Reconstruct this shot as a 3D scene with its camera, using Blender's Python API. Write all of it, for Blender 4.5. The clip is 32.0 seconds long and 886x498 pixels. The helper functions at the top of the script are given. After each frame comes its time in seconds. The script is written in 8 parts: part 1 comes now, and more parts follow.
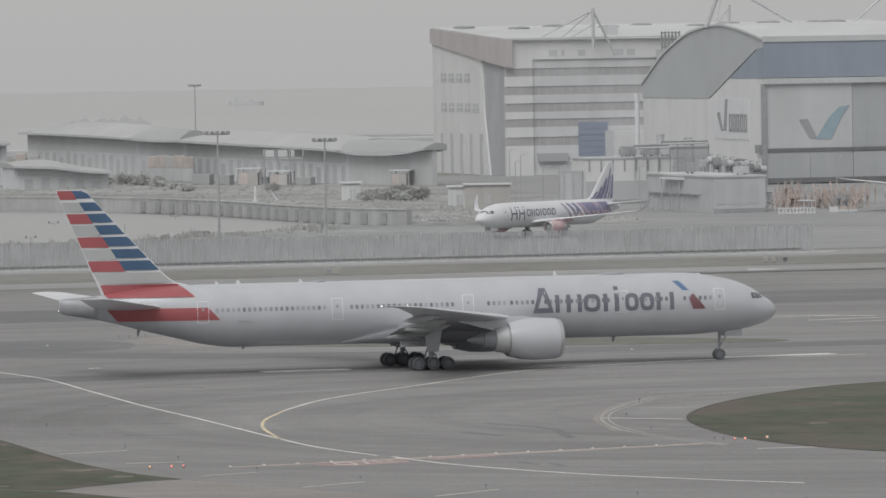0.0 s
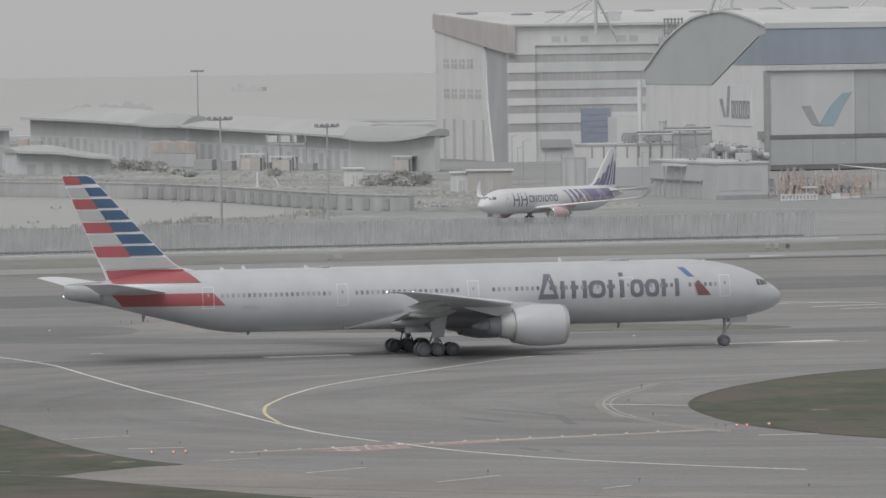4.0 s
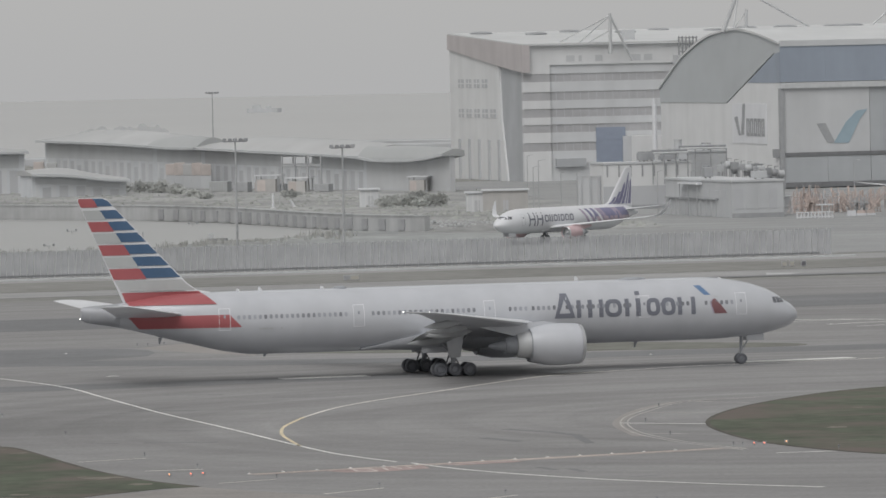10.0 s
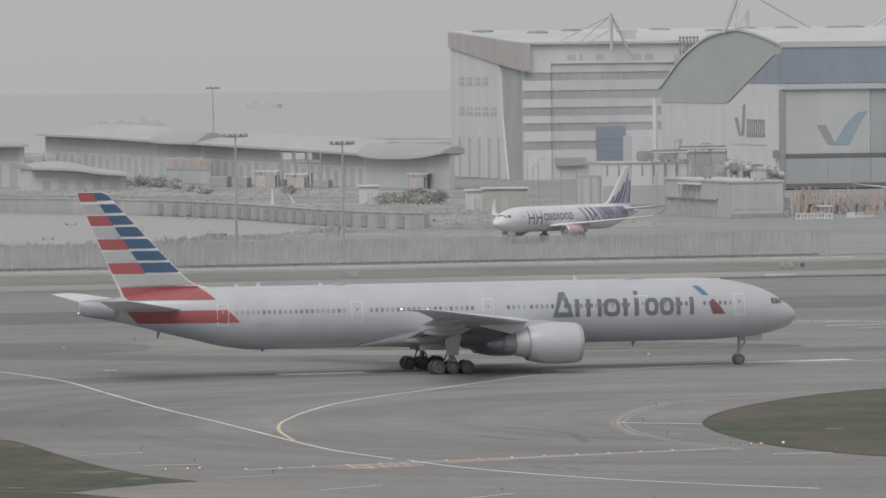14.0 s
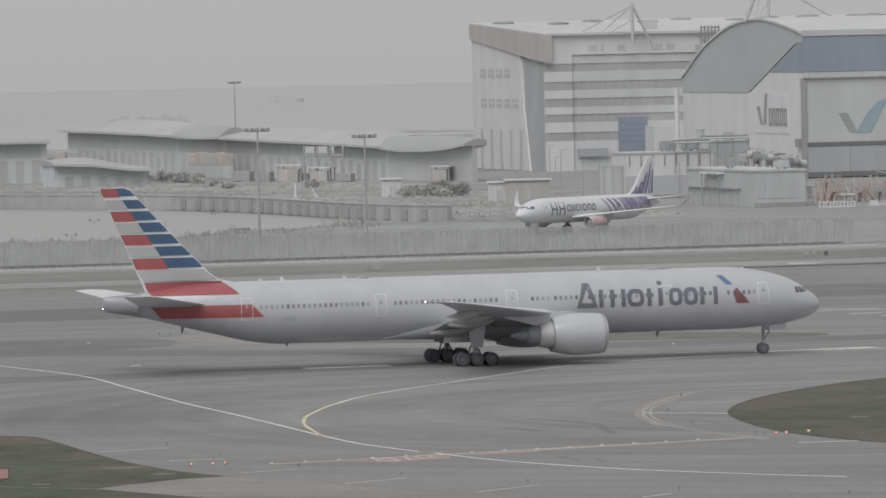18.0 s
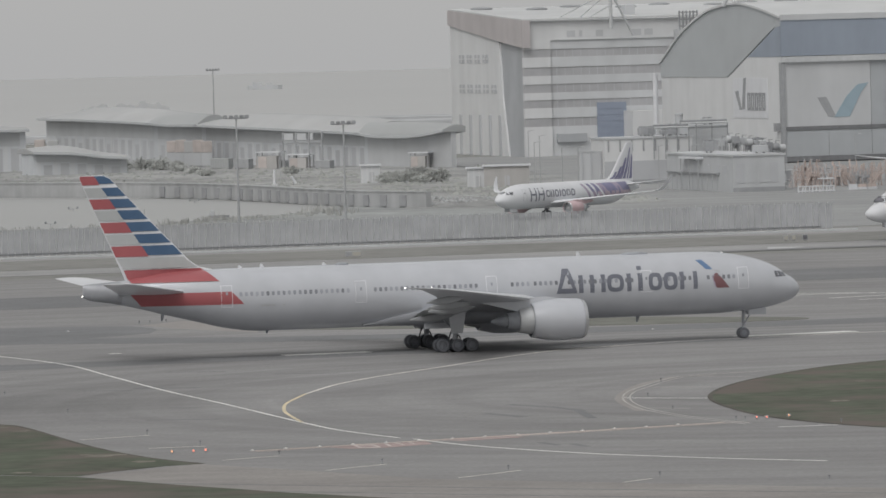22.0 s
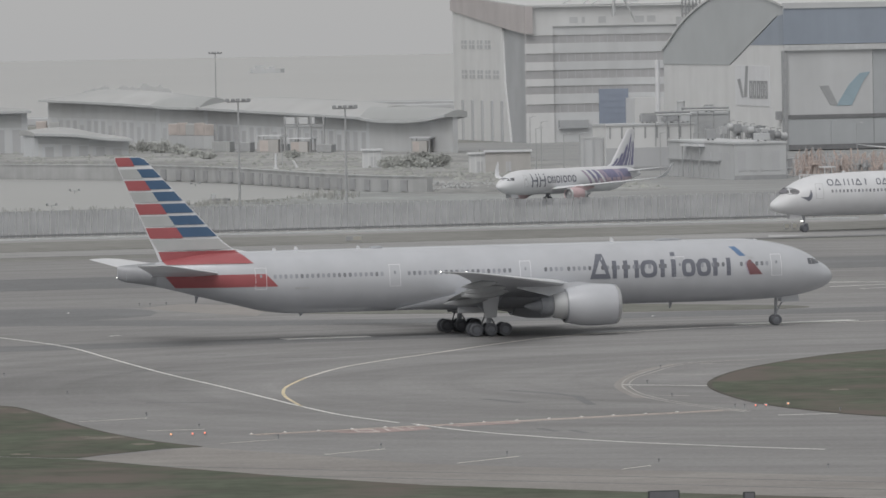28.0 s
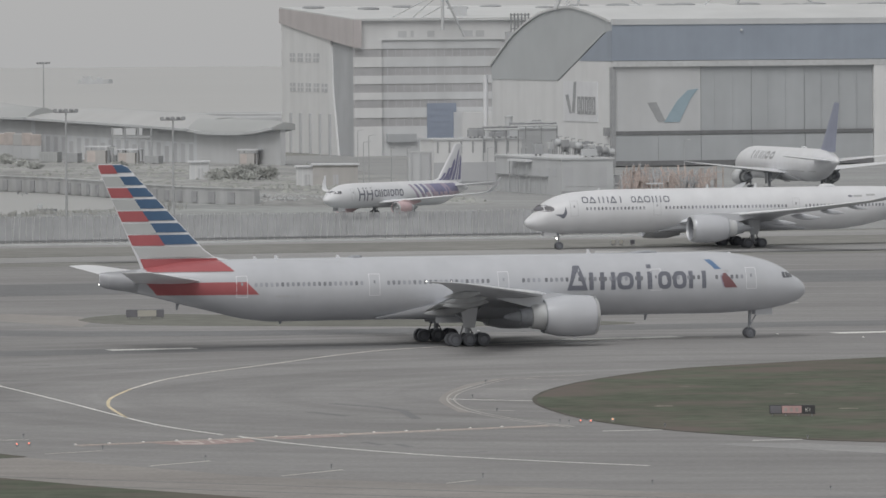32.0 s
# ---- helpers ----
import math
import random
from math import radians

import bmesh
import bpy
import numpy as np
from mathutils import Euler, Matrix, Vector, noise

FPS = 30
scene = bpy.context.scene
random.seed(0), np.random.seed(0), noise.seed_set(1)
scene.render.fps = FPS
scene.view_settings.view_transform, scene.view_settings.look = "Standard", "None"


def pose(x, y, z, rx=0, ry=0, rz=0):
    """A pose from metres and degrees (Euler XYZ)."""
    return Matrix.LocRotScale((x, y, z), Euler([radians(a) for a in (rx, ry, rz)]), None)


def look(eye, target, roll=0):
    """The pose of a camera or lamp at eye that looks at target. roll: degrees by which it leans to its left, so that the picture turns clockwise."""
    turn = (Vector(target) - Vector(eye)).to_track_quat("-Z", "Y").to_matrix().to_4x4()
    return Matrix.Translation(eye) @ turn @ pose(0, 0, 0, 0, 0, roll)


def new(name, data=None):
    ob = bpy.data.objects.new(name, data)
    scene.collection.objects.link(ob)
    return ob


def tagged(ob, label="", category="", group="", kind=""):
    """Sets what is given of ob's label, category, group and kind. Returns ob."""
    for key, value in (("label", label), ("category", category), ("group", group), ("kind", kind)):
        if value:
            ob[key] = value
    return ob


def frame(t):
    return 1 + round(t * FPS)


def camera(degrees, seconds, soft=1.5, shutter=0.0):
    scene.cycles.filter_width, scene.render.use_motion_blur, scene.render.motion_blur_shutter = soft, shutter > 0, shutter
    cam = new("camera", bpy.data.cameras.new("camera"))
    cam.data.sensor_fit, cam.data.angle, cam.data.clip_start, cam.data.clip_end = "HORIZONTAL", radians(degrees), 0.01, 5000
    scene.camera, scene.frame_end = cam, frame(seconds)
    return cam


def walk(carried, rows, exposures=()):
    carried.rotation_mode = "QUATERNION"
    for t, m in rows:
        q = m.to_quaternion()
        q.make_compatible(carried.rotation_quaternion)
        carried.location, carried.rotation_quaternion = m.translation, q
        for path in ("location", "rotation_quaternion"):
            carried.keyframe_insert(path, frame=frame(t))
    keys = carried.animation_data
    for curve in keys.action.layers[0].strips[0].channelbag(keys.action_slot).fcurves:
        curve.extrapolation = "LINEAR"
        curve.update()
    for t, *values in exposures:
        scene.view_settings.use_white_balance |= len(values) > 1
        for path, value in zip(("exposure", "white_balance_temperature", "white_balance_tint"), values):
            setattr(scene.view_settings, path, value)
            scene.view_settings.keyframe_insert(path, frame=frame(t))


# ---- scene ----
# The grid of the airfield (runways, fences, hangars) is turned 15.3 degrees from the world's axes.
GRID = 15.3
GC, GS = math.cos(radians(GRID)), math.sin(radians(GRID))
EYE = Vector((0.0, 0.0, 32.87))


def aim(yaw, pitch, roll):
    a, b = radians(yaw), radians(pitch)
    ahead = Vector((-math.sin(a) * math.cos(b), math.cos(a) * math.cos(b), math.sin(b)))
    return look(EYE, EYE + ahead * 700.0, roll)


cam = camera(6.908, 32.0, soft=1.6)
walk(cam, [
    (0, aim(-0.2011, -1.6767, -0.921)),
    (0.5, aim(-0.1768, -1.6941, -0.772)),
    (1, aim(-0.0911, -1.7451, -0.642)),
    (1.5, aim(-0.0466, -1.8719, -0.614)),
    (2, aim(-0.0283, -1.9296, -0.664)),
    (2.5, aim(0.0119, -1.8994, -1.107)),
    (3, aim(-0.0113, -1.8304, -1.058)),
    (3.5, aim(-0.1214, -1.7945, -0.903)),
    (5.5, aim(-0.2179, -1.7782, -0.729)),
    (6, aim(-0.1475, -1.7747, -0.985)),
    (6.5, aim(-0.0976, -1.7763, -0.833)),
    (7, aim(-0.1163, -1.7976, -0.852)),
    (7.5, aim(-0.1449, -1.7618, -1.208)),
    (8, aim(-0.1381, -1.7073, -1.332)),
    (8.5, aim(-0.1437, -1.7110, -0.765)),
    (9, aim(-0.1287, -1.7162, -0.910)),
    (9.5, aim(-0.0829, -1.6790, -1.204)),
    (10, aim(-0.0597, -1.6270, -1.227)),
    (10.5, aim(-0.0965, -1.6332, -0.921)),
    (11, aim(-0.1778, -1.5949, -1.080)),
    (11.5, aim(-0.2167, -1.5395, -0.991)),
    (12, aim(-0.2792, -1.5609, -0.534)),
    (12.5, aim(-0.2463, -1.5883, -0.684)),
    (13, aim(-0.1307, -1.5879, -0.910)),
    (13.5, aim(-0.0735, -1.5867, -0.730)),
    (14, aim(-0.0675, -1.6462, -0.626)),
    (14.5, aim(-0.0575, -1.6780, -0.669)),
    (16.5, aim(0.1107, -1.7033, -0.702)),
    (17, aim(0.1302, -1.7623, -0.757)),
    (17.5, aim(0.1304, -1.7508, -1.250)),
    (18, aim(0.1155, -1.7034, -1.235)),
    (18.5, aim(0.0600, -1.6961, -1.197)),
    (19, aim(0.0000, -1.6501, -1.186)),
    (19.5, aim(-0.0186, -1.5059, -1.346)),
    (20, aim(-0.0211, -1.5807, -1.073)),
    (20.5, aim(-0.0549, -1.7625, -0.899)),
    (21, aim(-0.0783, -1.8751, -0.871)),
    (21.5, aim(-0.0595, -1.8712, -1.366)),
    (22, aim(-0.0430, -1.8156, -1.522)),
    (22.5, aim(-0.0303, -1.8031, -1.128)),
    (23, aim(-0.0321, -1.8567, -0.914)),
    (23.5, aim(0.0056, -1.8474, -1.258)),
    (24, aim(0.0360, -1.8393, -1.253)),
    (24.5, aim(0.0604, -1.8628, -0.925)),
    (25, aim(0.0868, -1.9022, -1.110)),
    (25.5, aim(0.1304, -1.9053, -1.279)),
    (27.5, aim(0.0047, -1.9451, -0.990)),
    (28, aim(-0.0351, -1.9308, -1.014)),
    (28.5, aim(-0.1097, -1.9509, -0.676)),
    (29, aim(-0.2535, -1.9292, -1.000)),
    (29.5, aim(-0.4312, -1.8341, -1.118)),
    (30, aim(-0.5956, -1.7853, -0.825)),
    (30.5, aim(-0.7593, -1.8047, -0.600)),
    (31, aim(-0.9361, -1.8271, -0.414)),
    (31.5, aim(-1.1343, -1.8301, -0.380)),
    (32, aim(-1.3909, -1.8422, -0.386)),
], [(0, 0.045), (12, 0.045), (18, 0.03), (24, 0.0), (29, 0.0), (32, 0.01)])

# ---- world, sun, exposure ----
SUN_EL, SUN_ROT = 50.0, 205.0
world = bpy.data.worlds.new("overcast_sky")
scene.world = world
world.use_nodes = True
wn, wl = world.node_tree.nodes, world.node_tree.links
wn.clear()
w_out = wn.new("ShaderNodeOutputWorld")
w_sky = wn.new("ShaderNodeTexSky")
w_sky.sky_type, w_sky.sun_disc = "NISHITA", False
w_sky.sun_elevation, w_sky.sun_rotation = radians(SUN_EL), radians(SUN_ROT)
w_sky.air_density, w_sky.dust_density = 2.0, 8.0
w_bg = wn.new("ShaderNodeBackground")
w_bg.inputs["Strength"].default_value = 0.012
w_fog = wn.new("ShaderNodeBackground")
w_co = wn.new("ShaderNodeTexCoord")
w_sep = wn.new("ShaderNodeSeparateXYZ")
wl.new(w_co.outputs["Generated"], w_sep.inputs[0])
w_rise = wn.new("ShaderNodeMapRange")
w_rise.inputs["From Min"].default_value, w_rise.inputs["From Max"].default_value = -0.012, 0.016
w_rise.interpolation_type = "SMOOTHSTEP"
wl.new(w_sep.outputs["Z"], w_rise.inputs["Value"])
w_mix = wn.new("ShaderNodeMix")
w_mix.data_type = "RGBA"
wl.new(w_rise.outputs[0], w_mix.inputs["Factor"])
w_mix.inputs[6].default_value = (0.418, 0.419, 0.423, 1)
w_mix.inputs[7].default_value = (0.445, 0.443, 0.437, 1)
wl.new(w_mix.outputs[2], w_fog.inputs["Color"])
w_fog.inputs["Strength"].default_value = 1.0
w_add = wn.new("ShaderNodeAddShader")
wl.new(w_sky.outputs[0], w_bg.inputs["Color"])
wl.new(w_bg.outputs[0], w_add.inputs[0])
wl.new(w_fog.outputs[0], w_add.inputs[1])
wl.new(w_add.outputs[0], w_out.inputs["Surface"])
sun_data = bpy.data.lights.new("sun", "SUN")
sun_data.energy, sun_data.angle, sun_data.color = 1.35, radians(40), (0.985, 0.99, 1.0)
sun = new("sun", sun_data)
_a, _e = radians(SUN_ROT), radians(SUN_EL)
sun.matrix_world = look((0, 0, 300), (-math.sin(_a) * math.cos(_e) * 100, -math.cos(_a) * math.cos(_e) * 100, 300 - math.sin(_e) * 100))


# ---- materials ----
def material(name, base, rough=0.6, metal=0.0, vary=0.12, scale=1.0, bump=0.0, streak=0.0, spec=0.5, emit=None, alpha=1.0, rnd=0.0, big=0.0):
    """A painted, paved or planted surface: two sizes of mottling, optional run-down streaks and relief."""
    m = bpy.data.materials.new(name)
    m.use_nodes = True
    n, k = m.node_tree.nodes, m.node_tree.links
    b = n["Principled BSDF"]
    b.inputs["Roughness"].default_value = rough
    b.inputs["Metallic"].default_value = metal
    b.inputs["Specular IOR Level"].default_value = spec
    co = n.new("ShaderNodeNewGeometry").outputs["Position"]
    fac = None

    def blotch(sc, amount, detail=4.0, stretch=None):
        src = co
        if stretch:
            mp = n.new("ShaderNodeMapping")
            mp.inputs["Scale"].default_value = stretch
            mp.inputs["Rotation"].default_value = (0, 0, radians(-GRID))
            k.new(co, mp.inputs["Vector"])
            src = mp.outputs[0]
        t = n.new("ShaderNodeTexNoise")
        t.inputs["Scale"].default_value, t.inputs["Detail"].default_value = sc, detail
        k.new(src, t.inputs["Vector"])
        r = n.new("ShaderNodeMapRange")
        r.inputs["From Min"].default_value, r.inputs["From Max"].default_value = 0.3, 0.7
        r.inputs["To Min"].default_value, r.inputs["To Max"].default_value = 1 - amount, 1 + amount
        k.new(t.outputs["Fac"], r.inputs["Value"])
        return r.outputs[0], t.outputs["Fac"]

    outs = []
    height = None
    if vary:
        o, height = blotch(scale, vary)
        outs.append(o)
        o, _ = blotch(scale * 0.13, vary * 0.8, 2.0)
        outs.append(o)
    if big:
        o, _ = blotch(0.02, big, 3.0)
        outs.append(o)
    if streak:
        o, _ = blotch(scale, streak, 3.0, (1.2, 1.2, 0.08))
        outs.append(o)
    if rnd:
        oi = n.new("ShaderNodeObjectInfo")
        r = n.new("ShaderNodeMapRange")
        r.inputs["To Min"].default_value, r.inputs["To Max"].default_value = 1 - rnd, 1 + rnd
        k.new(oi.outputs["Random"], r.inputs["Value"])
        outs.append(r.outputs[0])
    col = None
    for o in outs:
        if col is None:
            col = o
        else:
            mu = n.new("ShaderNodeMath")
            mu.operation = "MULTIPLY"
            k.new(col, mu.inputs[0])
            k.new(o, mu.inputs[1])
            col = mu.outputs[0]
    if col is not None:
        vm = n.new("ShaderNodeVectorMath")
        vm.operation = "SCALE"
        vm.inputs[0].default_value = base
        k.new(col, vm.inputs["Scale"])
        k.new(vm.outputs[0], b.inputs["Base Color"])
    else:
        b.inputs["Base Color"].default_value = (*base, 1)
    if bump and height is not None:
        bp = n.new("ShaderNodeBump")
        bp.inputs["Strength"].default_value = bump
        bp.inputs["Distance"].default_value = 0.03
        k.new(height, bp.inputs["Height"])
        k.new(bp.outputs[0], b.inputs["Normal"])
    if emit:
        b.inputs["Emission Color"].default_value = (*emit[:3], 1)
        b.inputs["Emission Strength"].default_value = emit[3]
    if alpha < 1:
        b.inputs["Alpha"].default_value = alpha
    return m


def paving(name, base, vary, along, wear=0.25, arc=None, worn=()):
    """Asphalt or concrete with tyre-worn bands along the traffic and broad stains."""
    m = material(name, base, 0.85, 0, vary, 0.35, 0.15, big=0.08, spec=0.3)
    n, k = m.node_tree.nodes, m.node_tree.links
    b = n["Principled BSDF"]
    src = b.inputs["Base Color"].links[0].from_socket
    co = n.new("ShaderNodeNewGeometry").outputs["Position"]
    mp = n.new("ShaderNodeMapping")
    mp.inputs["Rotation"].default_value = (0, 0, radians(-along))
    mp.inputs["Scale"].default_value = (0.018, 0.10, 1)
    k.new(co, mp.inputs["Vector"])
    t = n.new("ShaderNodeTexNoise")
    t.inputs["Scale"].default_value, t.inputs["Detail"].default_value, t.inputs["Roughness"].default_value = 1.0, 5.0, 0.6
    k.new(mp.outputs[0], t.inputs["Vector"])
    r = n.new("ShaderNodeMapRange")
    r.inputs["From Min"].default_value, r.inputs["From Max"].default_value = 0.35, 0.68
    r.inputs["To Min"].default_value, r.inputs["To Max"].default_value = 1 - wear, 1 + wear * 0.5
    k.new(t.outputs["Fac"], r.inputs["Value"])
    fac = r.outputs[0]

    def times(a, c):
        mu = n.new("ShaderNodeMath")
        mu.operation = "MULTIPLY"
        k.new(a, mu.inputs[0])
        k.new(c, mu.inputs[1])
        return mu.outputs[0]

    # coarse aggregate and small repairs
    g = n.new("ShaderNodeTexNoise")
    g.inputs["Scale"].default_value, g.inputs["Detail"].default_value = 2.4, 3.0
    k.new(co, g.inputs["Vector"])
    r = n.new("ShaderNodeMapRange")
    r.inputs["From Min"].default_value, r.inputs["From Max"].default_value = 0.25, 0.75
    r.inputs["To Min"].default_value, r.inputs["To Max"].default_value = 0.86, 1.14
    k.new(g.outputs["Fac"], r.inputs["Value"])
    fac = times(fac, r.outputs[0])
    if arc:
        # tyre wear in wide curves about the turn's centre
        d = n.new("ShaderNodeVectorMath")
        d.operation = "DISTANCE"
        d.inputs[1].default_value = (*arc, 0)
        k.new(co, d.inputs[0])
        s = n.new("ShaderNodeVectorMath")
        s.operation = "SCALE"
        s.inputs["Scale"].default_value = 0.012
        k.new(co, s.inputs[0])
        cx = n.new("ShaderNodeCombineXYZ")
        k.new(d.outputs["Value"], cx.inputs[0])
        mx = n.new("ShaderNodeVectorMath")
        mx.operation = "MULTIPLY_ADD"
        mx.inputs[1].default_value = (0.33, 1, 1)
        k.new(cx.outputs[0], mx.inputs[0])
        k.new(s.outputs[0], mx.inputs[2])
        g = n.new("ShaderNodeTexNoise")
        g.inputs["Scale"].default_value, g.inputs["Detail"].default_value = 0.8, 4.0
        k.new(mx.outputs[0], g.inputs["Vector"])
        r = n.new("ShaderNodeMapRange")
        r.inputs["From Min"].default_value, r.inputs["From Max"].default_value = 0.3, 0.7
        r.inputs["To Min"].default_value, r.inputs["To Max"].default_value = 0.86, 1.1
        k.new(g.outputs["Fac"], r.inputs["Value"])
        fac = times(fac, r.outputs[0])
    for x, y, half_x, half_y, keep in worn:
        # broad oil- and rubber-darkened stands, fading outwards
        mp = n.new("ShaderNodeMapping")
        mp.inputs["Scale"].default_value = (1 / half_x, 1 / half_y, 0)
        mp.inputs["Location"].default_value = (-x / half_x, -y / half_y, 0)
        k.new(co, mp.inputs["Vector"])
        d = n.new("ShaderNodeVectorMath")
        d.operation = "LENGTH"
        k.new(mp.outputs[0], d.inputs[0])
        r = n.new("ShaderNodeMapRange")
        r.interpolation_type = "SMOOTHSTEP"
        r.inputs["From Min"].default_value, r.inputs["From Max"].default_value = 0.2, 1.0
        r.inputs["To Min"].default_value, r.inputs["To Max"].default_value = keep, 1.0
        k.new(d.outputs["Value"], r.inputs["Value"])
        fac = times(fac, r.outputs[0])
    vm = n.new("ShaderNodeVectorMath")
    vm.operation = "SCALE"
    k.new(src, vm.inputs[0])
    k.new(fac, vm.inputs["Scale"])
    k.new(vm.outputs[0], b.inputs["Base Color"])
    return m


ASPHALT = paving("asphalt", (0.258, 0.255, 0.256), 0.05, 15, 0.10, (48, 632), [(-33, 640, 17, 62, 0.84)])
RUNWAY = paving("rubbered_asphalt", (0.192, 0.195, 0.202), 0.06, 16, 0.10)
CONCRETE = paving("pale_concrete", (0.315, 0.315, 0.316), 0.06, 15, 0.12)
APRON = paving("apron_concrete", (0.315, 0.321, 0.324), 0.05, 15, 0.1)
SHEDTAN = material("tan_grey_shed_wall", (0.445, 0.437, 0.432), 0.7, 0, 0.06, 0.4, streak=0.06)
SHOULDER = paving("shoulder_asphalt", (0.277, 0.263, 0.253), 0.07, -20, 0.14)
GRASS = material("mown_grass", (0.106, 0.119, 0.092), 0.95, 0, 0.2, 0.5, 0.5, big=0.12, spec=0.1)


def two_tone(m, other, scale, worn=()):
    """Lets a second colour come through in broad soft patches, and round worn places (x, y, half widths)."""
    n, k = m.node_tree.nodes, m.node_tree.links
    b = n["Principled BSDF"]
    src = b.inputs["Base Color"].links[0].from_socket
    t = n.new("ShaderNodeTexNoise")
    t.inputs["Scale"].default_value, t.inputs["Detail"].default_value = scale, 4.0
    co = n.new("ShaderNodeNewGeometry").outputs["Position"]
    k.new(co, t.inputs["Vector"])
    level = t.outputs["Fac"]
    for x, y, half_x, half_y in worn:
        mp = n.new("ShaderNodeMapping")
        mp.inputs["Scale"].default_value = (1 / half_x, 1 / half_y, 0)
        mp.inputs["Location"].default_value = (-x / half_x, -y / half_y, 0)
        k.new(co, mp.inputs["Vector"])
        d = n.new("ShaderNodeVectorMath")
        d.operation = "LENGTH"
        k.new(mp.outputs[0], d.inputs[0])
        r = n.new("ShaderNodeMapRange")
        r.interpolation_type = "SMOOTHSTEP"
        r.inputs["From Min"].default_value, r.inputs["From Max"].default_value = 0.2, 1.0
        r.inputs["To Min"].default_value, r.inputs["To Max"].default_value = 0.17, 0.0
        k.new(d.outputs["Value"], r.inputs["Value"])
        a = n.new("ShaderNodeMath")
        k.new(level, a.inputs[0])
        k.new(r.outputs[0], a.inputs[1])
        level = a.outputs[0]
    r = n.new("ShaderNodeMapRange")
    r.inputs["From Min"].default_value, r.inputs["From Max"].default_value = 0.45, 0.68
    k.new(level, r.inputs["Value"])
    mix = n.new("ShaderNodeMix")
    mix.data_type = "RGBA"
    k.new(r.outputs[0], mix.inputs["Factor"])
    k.new(src, mix.inputs[6])
    mix.inputs[7].default_value = (*other, 1)
    k.new(mix.outputs[2], b.inputs["Base Color"])


two_tone(GRASS, (0.15, 0.13, 0.118), 0.11, [(-38, 604, 9, 13), (-29, 577, 4, 14), (-30, 511, 12, 9), (26, 640, 5, 26), (48, 676, 16, 12)])
WORNTURF = material("bare_dry_turf", (0.2, 0.187, 0.16), 0.95, 0, 0.25, 1.2, 0.3, spec=0.1)
TURFEDGE = material("dark_turf_edge", (0.115, 0.11, 0.098), 0.95, 0, 0.2, 1.0, spec=0.1)
LENSTURF = material("thin_dull_turf", (0.172, 0.174, 0.158), 0.95, 0, 0.15, 0.4, 0.3, big=0.1, spec=0.1)
# far turf: the near grass greyed and lightened, haze put into its colour
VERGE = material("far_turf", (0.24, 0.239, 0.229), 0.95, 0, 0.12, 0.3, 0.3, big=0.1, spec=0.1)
# roof sheet of the far cargo buildings, its paleness includes painted haze
ROOFPALE = material("hazed_pale_roof", (0.43, 0.437, 0.442), 0.65, 0, 0.05, 0.1, streak=0.03)
DOORGREY = material("grey_door_sheet", (0.395, 0.415, 0.436), 0.6, 0, 0.04, 0.2, streak=0.05)
FAINTLINE = material("faint_worn_marking", (0.41, 0.395, 0.38), 0.75, 0, 0.2, 1.0)
PRECAST = material("pale_precast_wall", (0.58, 0.595, 0.612), 0.7, 0, 0.04, 0.15, streak=0.05)
PRECASTDIM = material("grey_precast_wall", (0.565, 0.585, 0.61), 0.7, 0, 0.05, 0.15, streak=0.05)
# far verge and earth: haze is mixed into these greyed base colours
DRYGRASS = material("haze_greyed_verge", (0.268, 0.27, 0.258), 0.95, 0, 0.14, 0.4, 0.4, big=0.1, spec=0.1)
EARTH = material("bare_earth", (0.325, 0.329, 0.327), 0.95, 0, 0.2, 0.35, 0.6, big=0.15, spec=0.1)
WHITELINE = material("worn_white_marking", (0.72, 0.72, 0.70), 0.7, 0, 0.14, 1.2)
YELLOWLINE = material("worn_yellow_marking", (0.66, 0.57, 0.4), 0.7, 0, 0.16, 1.2)
PALELINE = material("worn_cream_marking", (0.68, 0.655, 0.61), 0.7, 0, 0.16, 1.2)
STAIN = material("rusty_stain", (0.278, 0.262, 0.253), 0.8, 0, 0.08, 0.6)
ORANGELINE = material("orange_yellow_marking", (0.58, 0.48, 0.42), 0.7, 0, 0.16, 1.2)
REDPAINT = material("faded_red_marking", (0.34, 0.262, 0.25), 0.75, 0, 0.2, 1.5)
WORNMARK = material("worn_pinkish_marking", (0.5, 0.445, 0.425), 0.75, 0, 0.2, 1.2)
WHITEPAINT = material("white_aircraft_paint", (0.65, 0.662, 0.69), 0.28, 0, 0.03, 0.4, streak=0.03)
SILVER = material("silver_mica_paint", (0.52, 0.535, 0.572), 0.24, 0.12, 0.03, 0.4, streak=0.03)
WINGGREY = material("grey_wing_paint", (0.5, 0.515, 0.545), 0.4, 0, 0.05, 0.5)
BARE = material("polished_metal", (0.62, 0.63, 0.64), 0.3, 0.8, 0.05, 1.0)
DARKMETAL = material("dark_metal", (0.13, 0.135, 0.147), 0.5, 0.3, 0.1, 1.0)
# gear, tyre and hub greys are raised to include the haze before them
GEARGREY = material("landing_gear_grey", (0.325, 0.34, 0.37), 0.5, 0.2, 0.1, 2.0)
TYRE = material("tyre_rubber", (0.135, 0.142, 0.16), 0.8, 0, 0.1, 3.0)
HUB = material("wheel_hub", (0.19, 0.2, 0.225), 0.55, 0.2, 0.1, 3.0)
COCKPIT = material("tinted_cockpit_glass", (0.12, 0.12, 0.13), 0.5, 0, 0.05, 1.0)
GLASS = material("dark_glazing", (0.13, 0.135, 0.15), 0.15, 0, 0.05, 1.0)
PANE = material("cabin_window", (0.27, 0.28, 0.31), 0.2, 0, 0, rnd=0.35)
